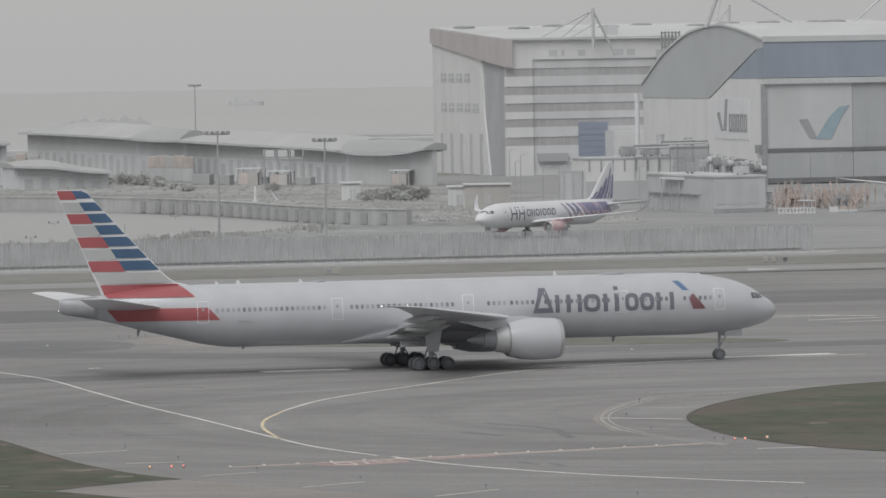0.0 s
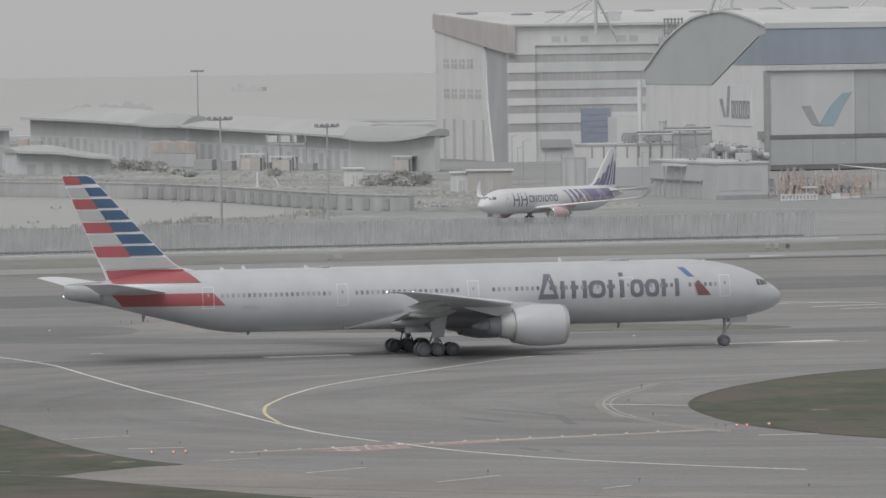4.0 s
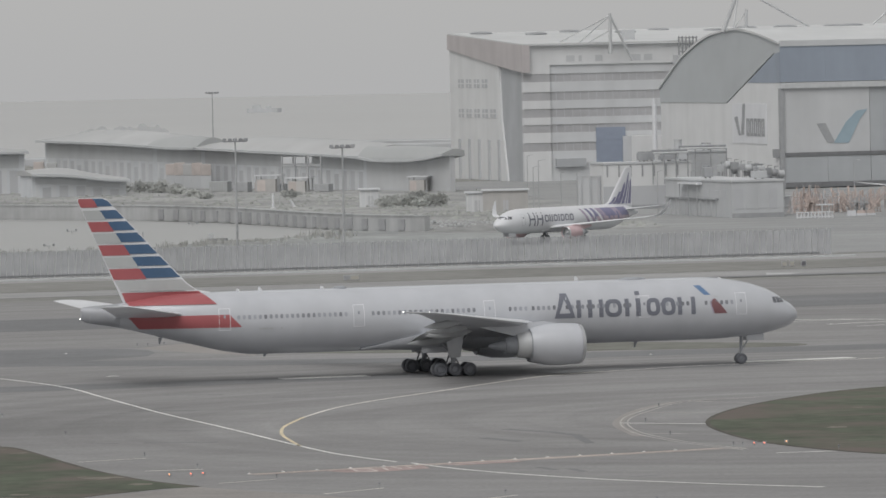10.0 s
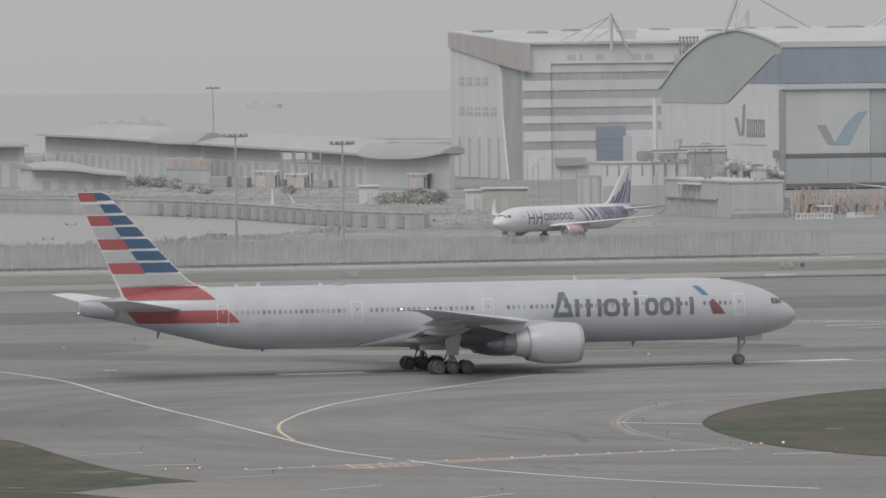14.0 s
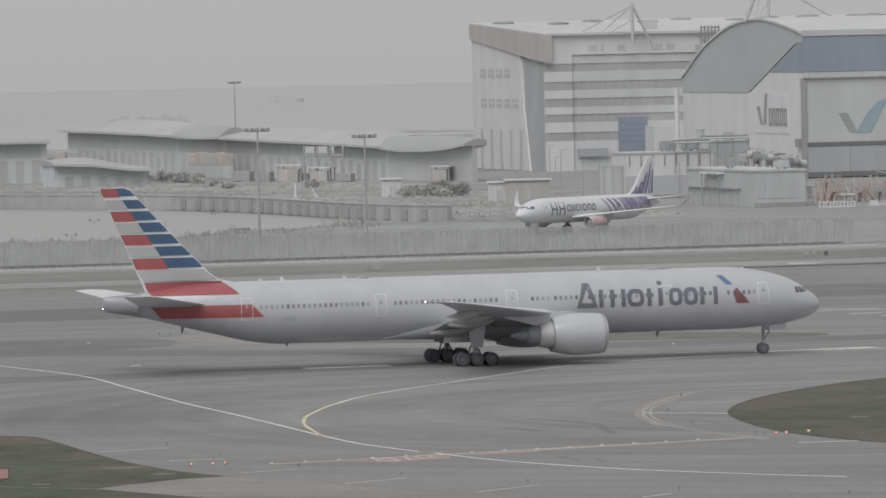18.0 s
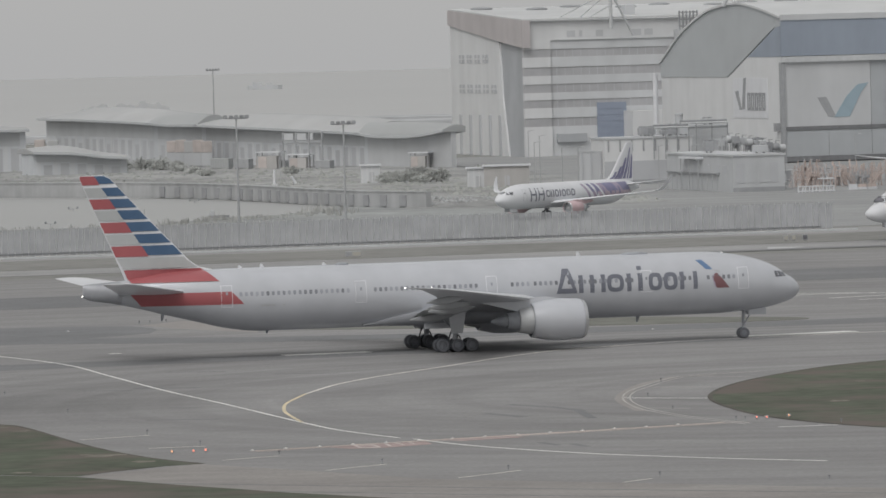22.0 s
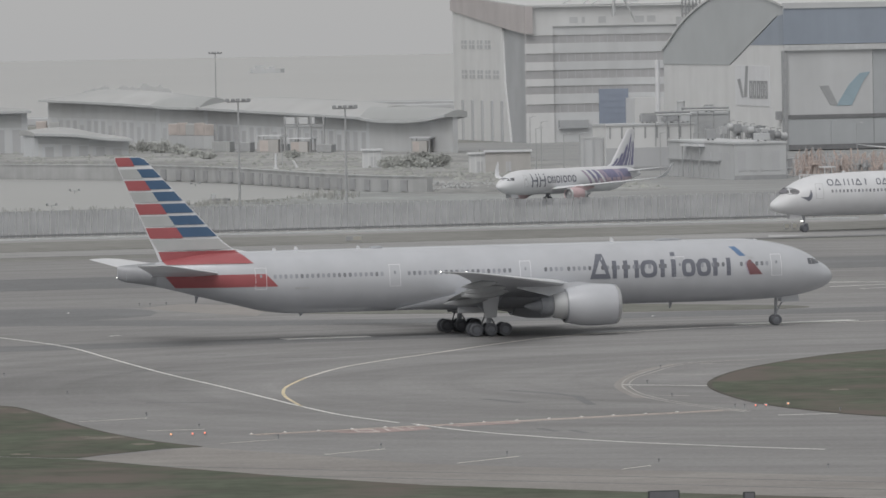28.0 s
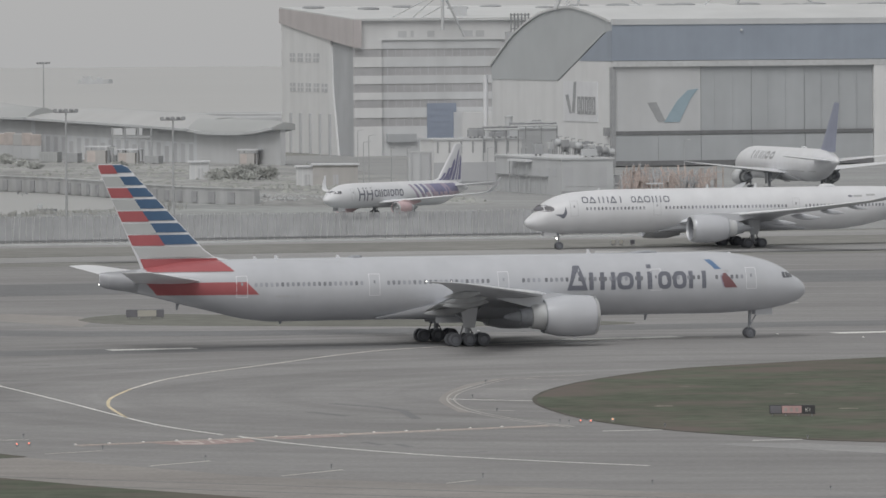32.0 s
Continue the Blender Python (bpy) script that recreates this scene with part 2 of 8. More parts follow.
SEAM = material("door_seam_grey", (0.50, 0.51, 0.53), 0.5, 0, 0.05, 2.0)
TITLE = material("grey_lettering", (0.16, 0.17, 0.205), 0.4, 0, 0.05, 1.0)
RED = material("red_livery", (0.37, 0.108, 0.118), 0.35, 0, 0.05, 0.6)
DARKRED = material("dark_red_livery", (0.205, 0.1, 0.11), 0.35, 0, 0.05, 0.6)
BLUE = material("blue_livery", (0.062, 0.118, 0.21), 0.35, 0, 0.05, 0.6)
SKYBLUE = material("bright_blue_livery", (0.12, 0.2, 0.34), 0.35, 0, 0.05, 0.6)
TAILGREY = material("shaded_tail_cone", (0.34, 0.35, 0.375), 0.45, 0.2, 0.06, 0.8)
LIGHTSTRIPE = material("pale_grey_livery", (0.43, 0.445, 0.45), 0.35, 0, 0.05, 0.6)
PURPLE = material("purple_livery", (0.215, 0.21, 0.33), 0.4, 0, 0.12, 0.8)
MAUVE = material("mauve_livery", (0.36, 0.31, 0.40), 0.4, 0, 0.12, 0.8)
ROSE = material("rose_livery", (0.44, 0.36, 0.42), 0.4, 0, 0.12, 0.8)
PINKRED = material("pink_red_cowling", (0.53, 0.395, 0.415), 0.4, 0, 0.1, 0.8)
GREENGREY = material("green_grey_emblem", (0.12, 0.17, 0.18), 0.4, 0, 0.05, 0.8)
LAMPGLOW = material("lit_lamp", (0.9, 0.9, 0.9), 0.5, 0, 0, emit=(1.0, 0.97, 0.9, 4.0))
REDGLOW = material("lit_red_lamp", (0.8, 0.1, 0.05), 0.5, 0, 0, emit=(1.0, 0.30, 0.19, 1.5))
HOTGLOW = material("lit_amber_lamp", (0.9, 0.5, 0.3), 0.5, 0, 0, emit=(1.0, 0.45, 0.2, 1.3))
PALEGLOW = material("pale_inset_lamp", (0.8, 0.75, 0.7), 0.5, 0, 0, emit=(1.0, 0.8, 0.7, 0.35))
# far building colours sit close together in mid greys, haze included
CLADWHITE = material("pale_cladding", (0.648, 0.657, 0.668), 0.6, 0, 0.03, 0.2, streak=0.04)
CLADGREY = material("grey_cladding", (0.49, 0.505, 0.522), 0.6, 0, 0.03, 0.2, streak=0.05)
CLADMID = material("mid_grey_cladding", (0.52, 0.533, 0.55), 0.6, 0, 0.03, 0.2, streak=0.05)
ROOFWHITE = material("white_roof_sheet", (0.555, 0.565, 0.572), 0.6, 0, 0.05, 0.1, streak=0.03)
ROOFGREY = material("grey_roof_sheet", (0.435, 0.458, 0.475), 0.6, 0, 0.04, 0.12)
FASCIA = material("blue_grey_fascia", (0.285, 0.325, 0.388), 0.5, 0, 0.04, 0.2, streak=0.05)
MAROON = material("hazed_maroon_panel", (0.475, 0.448, 0.452), 0.6, 0, 0.05, 0.2, streak=0.05)
RECESS = material("shaded_panel", (0.473, 0.485, 0.507), 0.6, 0, 0.04, 0.2)
BANDDARK = material("tinted_window_band", (0.425, 0.427, 0.442), 0.35, 0, 0.06, 0.4)
BLUEDOOR = material("blue_roller_door", (0.285, 0.325, 0.405), 0.5, 0, 0.04, 0.5)
EMBLEM = material("teal_blue_emblem", (0.31, 0.40, 0.46), 0.5, 0, 0.04, 0.4)
# trim at hangar distance, lifted from dark to mid grey for the haze
TRIMDARK = material("haze_paled_trim", (0.33, 0.34, 0.355), 0.6, 0, 0.08, 0.6)
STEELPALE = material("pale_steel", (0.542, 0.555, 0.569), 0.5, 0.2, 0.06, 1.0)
STEELDARK = material("weathered_and_shaded_steel", (0.325, 0.335, 0.348), 0.6, 0.2, 0.1, 1.0)
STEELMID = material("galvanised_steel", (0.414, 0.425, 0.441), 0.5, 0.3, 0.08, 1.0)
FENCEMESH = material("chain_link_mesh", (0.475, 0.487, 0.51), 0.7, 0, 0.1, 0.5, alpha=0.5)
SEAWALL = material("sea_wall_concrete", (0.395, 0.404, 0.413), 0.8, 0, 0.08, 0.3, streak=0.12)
# shade of the wharf wall's recesses as a colour, paled with haze
SLOTDARK = material("hazed_recess_shade", (0.335, 0.342, 0.357), 0.8, 0, 0.1, 0.5)
# both oranges are washed out in the base colour to stand for haze
ORANGE = material("orange_steel", (0.47, 0.4, 0.372), 0.6, 0, 0.12, 0.8, rnd=0.15)
ORANGEBOX = material("hazed_orange_box", (0.478, 0.436, 0.42), 0.6, 0, 0.1, 0.5, rnd=0.1)
SIGNBLACK = material("black_sign_face", (0.055, 0.055, 0.06), 0.5, 0, 0.1, 1.0)
SIGNRED = material("red_sign_face", (0.50, 0.33, 0.33), 0.5, 0, 0.06, 1.0)
SIGNYELLOW = material("pale_yellow_sign_face", (0.42, 0.41, 0.375), 0.5, 0, 0.06, 1.0)
SIGNBACK = material("sign_back_grey", (0.16, 0.16, 0.18), 0.5, 0, 0.1, 1.0)
FINBLUE = material("slate_blue_fin", (0.265, 0.285, 0.365), 0.5, 0, 0.06, 0.4)
# wall colour darkened to hold the shade of a recess
SHADOWED = material("shaded_blue_grey_wall", (0.40, 0.415, 0.435), 0.6, 0, 0.05, 0.2, streak=0.06)
# bank, breakwater, plants and hill below carry the haze in pale base colours
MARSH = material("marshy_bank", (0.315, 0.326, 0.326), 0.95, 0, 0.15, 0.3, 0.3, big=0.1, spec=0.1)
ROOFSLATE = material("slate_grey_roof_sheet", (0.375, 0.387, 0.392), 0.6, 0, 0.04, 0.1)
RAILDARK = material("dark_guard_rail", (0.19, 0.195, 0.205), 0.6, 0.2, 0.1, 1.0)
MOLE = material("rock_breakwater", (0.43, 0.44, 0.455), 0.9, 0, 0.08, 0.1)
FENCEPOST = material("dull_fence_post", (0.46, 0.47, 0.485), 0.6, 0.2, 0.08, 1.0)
LEAF = material("haze_paled_leaf", (0.44, 0.452, 0.44), 0.8, 0, 0.25, 1.0, rnd=0.1)
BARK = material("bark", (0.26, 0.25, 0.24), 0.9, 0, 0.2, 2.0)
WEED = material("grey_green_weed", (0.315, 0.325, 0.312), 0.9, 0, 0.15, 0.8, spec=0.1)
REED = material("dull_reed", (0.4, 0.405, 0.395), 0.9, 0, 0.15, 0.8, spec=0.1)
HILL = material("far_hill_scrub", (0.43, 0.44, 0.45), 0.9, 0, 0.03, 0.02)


def water_material(name, base):
    m = material(name, base, 0.35, 0, 0.015, 0.02, spec=0.5)
    n, k = m.node_tree.nodes, m.node_tree.links
    b = n["Principled BSDF"]
    t = n.new("ShaderNodeTexNoise")
    t.inputs["Scale"].default_value, t.inputs["Detail"].default_value = 0.6, 5.0
    k.new(n.new("ShaderNodeNewGeometry").outputs["Position"], t.inputs["Vector"])
    bp = n.new("ShaderNodeBump")
    bp.inputs["Strength"].default_value, bp.inputs["Distance"].default_value = 0.05, 0.05
    k.new(t.outputs["Fac"], bp.inputs["Height"])
    k.new(bp.outputs[0], b.inputs["Normal"])
    return m


# sea base set near the sky's tone, so haze swallows the horizon
SEA = water_material("sea_water", (0.404, 0.407, 0.409))
POND = water_material("channel_water", (0.335, 0.34, 0.338))


# ---- building helpers ----
def gp(u, v, z=0.0, turn=0.0):
    """A pose at grid place (u, v)."""
    return pose(u * GC - v * GS, u * GS + v * GC, z, 0, 0, GRID + turn)


def gxy(u, v):
    return (u * GC - v * GS, u * GS + v * GC)


def finish(bm, name, mat, smooth=False):
    bmesh.ops.recalc_face_normals(bm, faces=bm.faces)
    me = bpy.data.meshes.new(name)
    bm.to_mesh(me)
    bm.free()
    me.materials.append(mat)
    if smooth:
        for p in me.polygons:
            p.use_smooth = True
        me.set_sharp_from_angle(angle=radians(40))
    return me


def part(name, bm, mat, parent=None, label="", smooth=False, at=None):
    me = bm if isinstance(bm, bpy.types.Mesh) else finish(bm, name, mat, smooth)
    ob = new(name, me)
    if parent is not None:
        ob.parent = parent
    if at is not None:
        ob.matrix_basis = at
    if label:
        ob["label"] = label
    return ob


def thing(name, m, label, category, group="", kind=""):
    ob = new(name)
    ob.matrix_basis = m
    return tagged(ob, label, category, group, kind)


def box(bm, x0, x1, y0, y1, z0, z1, c=0.0):
    """A box, its upright edges and top chamfered by c."""
    if c <= 0:
        vs = [bm.verts.new(p) for p in ((x0, y0, z0), (x1, y0, z0), (x1, y1, z0), (x0, y1, z0), (x0, y0, z1), (x1, y0, z1), (x1, y1, z1), (x0, y1, z1))]
        for f in ((0, 3, 2, 1), (4, 5, 6, 7), (0, 1, 5, 4), (1, 2, 6, 5), (2, 3, 7, 6), (3, 0, 4, 7)):
            bm.faces.new([vs[i] for i in f])
        return
    rings = []
    for z, i in ((z0, 0.0), (z1 - c, 0.0), (z1, c)):
        a, b, d, e = x0 + i, x1 - i, y0 + i, y1 - i
        rings.append([bm.verts.new(p) for p in ((a + c, d, z), (b - c, d, z), (b, d + c, z), (b, e - c, z), (b - c, e, z), (a + c, e, z), (a, e - c, z), (a, d + c, z))])
    skin(bm, rings, True, True)


def skin(bm, rings, start=True, end=True, closed=True):
    n = len(rings[0])
    for a, b in zip(rings, rings[1:]):
        for i in range(n if closed else n - 1):
            j = (i + 1) % n
            bm.faces.new((a[i], a[j], b[j], b[i]))
    if start:
        bm.faces.new(rings[0][::-1])
    if end:
        bm.faces.new(rings[-1])


def tube(bm, p, q, r0, r1=None, n=8):
    p, q = Vector(p), Vector(q)
    r1 = r0 if r1 is None else r1
    m = (q - p).to_track_quat("Z", "Y").to_matrix()
    rings = []
    for c, r in ((p, r0), (q, r1)):
        rings.append([bm.verts.new(c + m @ Vector((r * math.cos(2 * math.pi * i / n), r * math.sin(2 * math.pi * i / n), 0))) for i in range(n)])
    skin(bm, rings)


def lathe(bm, profile, n=20, axis="x", centre=(0, 0, 0), cap=True):
    """Turns (distance along axis, radius) rows about an axis."""
    rings = []
    for a, r in profile:
        ring = []
        for i in range(n):
            s, c = math.sin(2 * math.pi * i / n) * r, math.cos(2 * math.pi * i / n) * r
            p = (a, c, s) if axis == "x" else (s, a, c) if axis == "y" else (c, s, a)
            ring.append(bm.verts.new(Vector(p) + Vector(centre)))
        rings.append(ring)
    skin(bm, rings, cap, cap)


def prism(bm, pts, z0, z1):
    """An upright prism over a plan outline."""
    a = [bm.verts.new((x, y, z0)) for x, y in pts]
    b = [bm.verts.new((x, y, z1)) for x, y in pts]
    skin(bm, [a, b])


def smooth_curve(xs, ys):
    """A monotone cubic through the rows."""
    xs, ys = np.array(xs, float), np.array(ys, float)
    h, d = np.diff(xs), np.diff(ys) / np.diff(xs)
    m = np.concatenate([[d[0]], [0 if a * b <= 0 else 2 * a * b / (a + b) for a, b in zip(d, d[1:])], [d[-1]]])

    def f(x):
        x = min(max(x, xs[0]), xs[-1])
        i = min(int(np.searchsorted(xs, x, side="right")) - 1, len(h) - 1)
        t = (x - xs[i]) / h[i]
        return float(ys[i] * (1 + 2 * t) * (1 - t) ** 2 + h[i] * m[i] * t * (1 - t) ** 2 + ys[i + 1] * t * t * (3 - 2 * t) + h[i] * m[i + 1] * t * t * (t - 1))

    return f


def spline(pts, per=8):
    """Points along a Catmull-Rom curve."""
    out = []
    p = [Vector(q) for q in pts]
    p = [2 * p[0] - p[1]] + p + [2 * p[-1] - p[-2]]
    for i in range(1, len(p) - 2):
        a, b, c, d = p[i - 1:i + 3]
        for j in range(per):
            t = j / per
            out.append(0.5 * ((2 * b) + (c - a) * t + (2 * a - 5 * b + 4 * c - d) * t * t + (3 * b - a - 3 * c + d) * t ** 3))
    out.append(p[-2])
    return out


def ribbon(bm, pts, w, z, t=0.012):
    """A painted line of width w along ground points."""
    rings = []
    for i, p in enumerate(pts):
        d = (Vector(pts[min(i + 1, len(pts) - 1)]) - Vector(pts[max(i - 1, 0)])).to_2d().normalized()
        s = Vector((-d.y, d.x)) * w / 2
        rings.append([bm.verts.new(q) for q in ((p[0] - s.x, p[1] - s.y, z - t), (p[0] + s.x, p[1] + s.y, z - t), (p[0] + s.x, p[1] + s.y, z), (p[0] - s.x, p[1] - s.y, z))])
    skin(bm, rings)


def sheet(bm, pts, z, t=0.05):
    """A flat bed of turf or paving with an edge t thick."""
    prism(bm, [(p[0], p[1]) for p in pts], z - t, z)
    bmesh.ops.triangulate(bm, faces=[f for f in bm.faces if len(f.verts) > 4])


# ---- aircraft ----
# x runs forward from the nose wheel's foot, y to port, z up; stations are counted backward from the nose tip.
NOSE_X = [0, 0.1, 0.4, 1.0, 1.9, 3.0, 4.2, 5.6, 7.2, 9.2, 12.0]
NOSE_TOP = [-0.67, -0.33, 0.05, 0.48, 1.08, 1.66, 2.12, 2.53, 2.84, 3.04, 3.1]
NOSE_BOT = [-0.67, -0.97, -1.25, -1.65, -2.1, -2.5, -2.78, -2.97, -3.06, -3.1, -3.1]
NOSE_WID = [0, 0.4, 0.8, 1.3, 1.82, 2.27, 2.58, 2.83, 2.98, 3.08, 3.1]
TAIL_X = [0.76, 0.80, 0.85, 0.887, 0.926, 0.965, 0.992, 1.0]
TAIL_TOP = [3.1, 3.1, 3.02, 2.86, 2.42, 1.82, 1.38, 0.95]
TAIL_BOT = [-3.1, -2.78, -1.92, -1.26, -0.5, 0.12, 0.44, 0.75]
TAIL_WID = [3.1, 3.06, 2.55, 2.0, 1.45, 0.9, 0.45, 0.1]


class Hull:
    """The shape of a fuselage, for its skin and for what is painted on it."""

    def __init__(self, length, r, zc, ng, drop=0.0, blade=False, nose=None, tail_x=None):
        k = r / 3.1
        self.length, self.r, self.zc, self.ng = length, r, zc, ng
        nx, nt, nb, nw = nose or (NOSE_X, NOSE_TOP, NOSE_BOT, NOSE_WID)
        self.front = nx[0] * k
        xs = [x * k for x in nx] + [t * length for t in tail_x or TAIL_X]
        dr = [drop * max(0.0, 1 - x / 6.0) ** 2 for x in nx] + [0] * len(TAIL_X)
        tail_top = TAIL_TOP[:-3] + [2.12, 2.0, 1.9] if blade else TAIL_TOP
        self.top = smooth_curve(xs, [a * k + d for a, d in zip(nt + tail_top, dr)])
        self.bot = smooth_curve(xs, [a * k + d for a, d in zip(nb + TAIL_BOT, dr)])
        self.wid = smooth_curve(xs, [a * k for a in nw + TAIL_WID])

    def ring(self, s, grow=0.0):
        t, b, w = self.top(s), self.bot(s), self.wid(s) + grow
        return self.zc + (t + b) / 2, max((t - b) / 2 + grow, 0.01), max(w, 0.01)

    def side(self, s, z):
        """How far the skin lies from the middle at station s and height z."""
        c, h, w = self.ring(s)
        q = max(-0.998, min(0.998, (z - c) / h))
        return w * math.sqrt(1 - q * q)

    def skin_mesh(self, bm, n=40):
        k = self.r / 3.1
        st = [self.front, self.front + 0.03] + [x * k for x in (0.05, 0.1, 0.22, 0.4, 0.7, 1, 1.4, 1.9, 2.4, 3, 3.6, 4.2, 4.9, 5.6, 6.4, 7.2, 8.2, 9.2, 10.5, 12)]
        a, b = 12 * k, 0.76 * self.length
        st += [a + (b - a) * i / 12 for i in range(1, 12)] + [self.length * (0.76 + 0.24 * i / 22) for i in range(23)]
        rings = []
        for s in st:
            c, h, w = self.ring(s)
            rings.append([bm.verts.new((self.ng - s, w * math.sin(2 * math.pi * i / n), c + h * math.cos(2 * math.pi * i / n))) for i in range(n)])
        skin(bm, rings)

    def patch(self, bm, s0, s1, z0, z1, port, lean=0.0, off=0.012, ns=1, nz=4, thick=True):
        """A patch of paint or plate on the skin between two stations and two heights; lean shifts its top backward."""
        sg = 1 if port else -1
        layers = []
        for o in ((off, off - 0.03) if thick else (off,)):
            grid = []
            for i in range(ns + 1):
                row = []
                for j in range(nz + 1):
                    z = z0 + (z1 - z0) * j / nz
                    s = s0 + (s1 - s0) * i / ns + lean * j / nz
                    row.append(bm.verts.new((self.ng - s, sg * (self.side(s, z) + o), z)))
                grid.append(row)
            for i in range(ns):
                for j in range(nz):
                    bm.faces.new((grid[i][j], grid[i + 1][j], grid[i + 1][j + 1], grid[i][j + 1]))
            layers.append(grid)
        if thick:
            a, b = layers
            edge = [(i, 0) for i in range(ns)] + [(ns, j) for j in range(nz)] + [(i, nz) for i in range(ns, 0, -1)] + [(0, j) for j in range(nz, 0, -1)]
            for (i, j), (p, q) in zip(edge, edge[1:] + edge[:1]):
                bm.faces.new((a[i][j], a[p][q], b[p][q], b[i][j]))


    def strip(self, bm, rows, port, off=0.02):
        """Paint on the skin between rows of (height, front station, rear station)."""
        sg = 1 if port else -1
        fine = []
        for (z0, a0, b0), (z1, a1, b1) in zip(rows, rows[1:]):
            for i in range(3):
                f = i / 3
                fine.append((z0 + (z1 - z0) * f, a0 + (a1 - a0) * f, b0 + (b1 - b0) * f))
        fine.append(rows[-1])
        grid = [[bm.verts.new((self.ng - q, sg * (self.side(q, z) + off), z)) for q in (a, a + (b - a) / 3, a + (b - a) * 2 / 3, b)] for z, a, b in fine]
        for p, q in zip(grid, grid[1:]):
            for i in range(3):
                bm.faces.new((p[i], p[i + 1], q[i + 1], q[i]))

    def hoop(self, bm, outer, inner, port, off=0.035):
        """A closed painted frame between two outlines of (station, height)."""
        sg = 1 if port else -1
        def fine(pts):
            out = []
            for (s0, z0), (s1, z1) in zip(pts, pts[1:] + pts[:1]):
                out += [(s0 + (s1 - s0) * f / 5, z0 + (z1 - z0) * f / 5) for f in range(5)]
            return out
        a, b = [[bm.verts.new((self.ng - q, sg * (self.side(q, z) + off), z)) for q, z in fine(pts)] for pts in (outer, inner)]
        for i in range(len(a)):
            j = (i + 1) % len(a)
            bm.faces.new((a[i], a[j], b[j], b[i]))


FOIL = (1.0, 0.88, 0.68, 0.45, 0.25, 0.1, 0.025)


def foil_ring(bm, le, chord, thick, upright=False, side=1, twist=0.0):
    """One wing section; le: its leading edge."""
    def half(x):
        return 5 * thick * chord * (0.2969 * math.sqrt(x) - 0.126 * x - 0.3516 * x * x + 0.2843 * x ** 3 - 0.1036 * x ** 4) + 0.012
    low = 0.9 if upright else 0.6
    pts = [(x, half(x) * 1.05) for x in FOIL] + [(0.0, 0.0)] + [(x, -half(x) * low) for x in FOIL[::-1]]
    out = []
    for x, h in pts:
        if upright:
            out.append(bm.verts.new((le[0] - x * chord, le[1] + h * side, le[2])))
        else:
            out.append(bm.verts.new((le[0] - x * chord, le[1], le[2] + h + twist * (0.3 - x) * chord)))
    return out


def wheel_meshes(r, w, tyre_name="tyre"):
    bm = bmesh.new()
    lathe(bm, [(-w * 0.36, r * 0.52), (-w * 0.5, r * 0.62), (-w * 0.5, r * 0.86), (-w * 0.38, r * 0.97), (-w * 0.15, r), (w * 0.15, r), (w * 0.38, r * 0.97), (w * 0.5, r * 0.86), (w * 0.5, r * 0.62), (w * 0.36, r * 0.52)], 24, "y")
    ty = finish(bm, tyre_name, TYRE, True)
    bm = bmesh.new()
    lathe(bm, [(-w * 0.44, r * 0.2), (-w * 0.4, r * 0.5), (-w * 0.37, r * 0.53), (w * 0.37, r * 0.53), (w * 0.4, r * 0.5), (w * 0.44, r * 0.2)], 16, "y")
    for i in range(6):
        a = i * math.pi / 3
        for sd in (-1, 1):
            tube(bm, (math.sin(a) * r * 0.36, sd * w * 0.38, math.cos(a) * r * 0.36), (math.sin(a) * r * 0.36, sd * w * 0.46, math.cos(a) * r * 0.36), r * 0.06, n=6)
    return ty, finish(bm, "rim", HUB, True)


def add_wheel(plane, meshes, x, y, r):
    ty, rim = meshes
    w = part("wheel", rim, HUB, plane, at=pose(x, y, r))
    part("tyre", ty, TYRE, w)
    return w


def add_surface(plane, name, stations, mat, sides=(1, -1), upright=False, label="", edge=None):
    """A lofted wing or tail: rows of spanwise offset, leading-edge station, chord, height, thickness."""
    ng = plane["ng"]
    for sd in sides:
        bm = bmesh.new()
        rings = [foil_ring(bm, (ng - s, sd * y, z), c, t, False, 1, 0.0) for y, s, c, z, t in stations]
        skin(bm, rings)
        w = part(name, bm, mat, plane, label, True)
        if edge is None:
            continue
        # bright slat along the leading edge, a little proud of the skin
        bm = bmesh.new()
        rings = []
        for y, s, c, z, t in stations[1:]:
            q = 5 * t * c * (0.2969 * math.sqrt(0.07) - 0.126 * 0.07 - 0.3516 * 0.0049) + 0.022
            e = 5 * t * c * (0.2969 * math.sqrt(0.02) - 0.126 * 0.02) + 0.022
            rings.append([bm.verts.new((ng - s - a * c, sd * y, z + d)) for a, d in ((0.07, q * 1.05), (0.02, e * 1.05), (-0.004, 0.0), (0.02, -e * 0.62), (0.05, -q * 0.56))])
        skin(bm, rings)
        part("slat", bm, edge, w, "bright leading-edge slat", True)


def add_fin(plane, h, rows, mat, label=""):
    bm = bmesh.new()
    rings = [foil_ring(bm, (h.ng - s, 0, z), c, t, True) for s, c, z, t in rows]
    skin(bm, rings)
    return part("fin", bm, mat, plane, label, True)


def fin_at(rows, z):
    """Leading edge, chord and half thickness of a fin at height z."""
    zs = [r[2] for r in rows]
    return [float(np.interp(z, zs, [r[i] for r in rows])) for i in (0, 1, 3)]


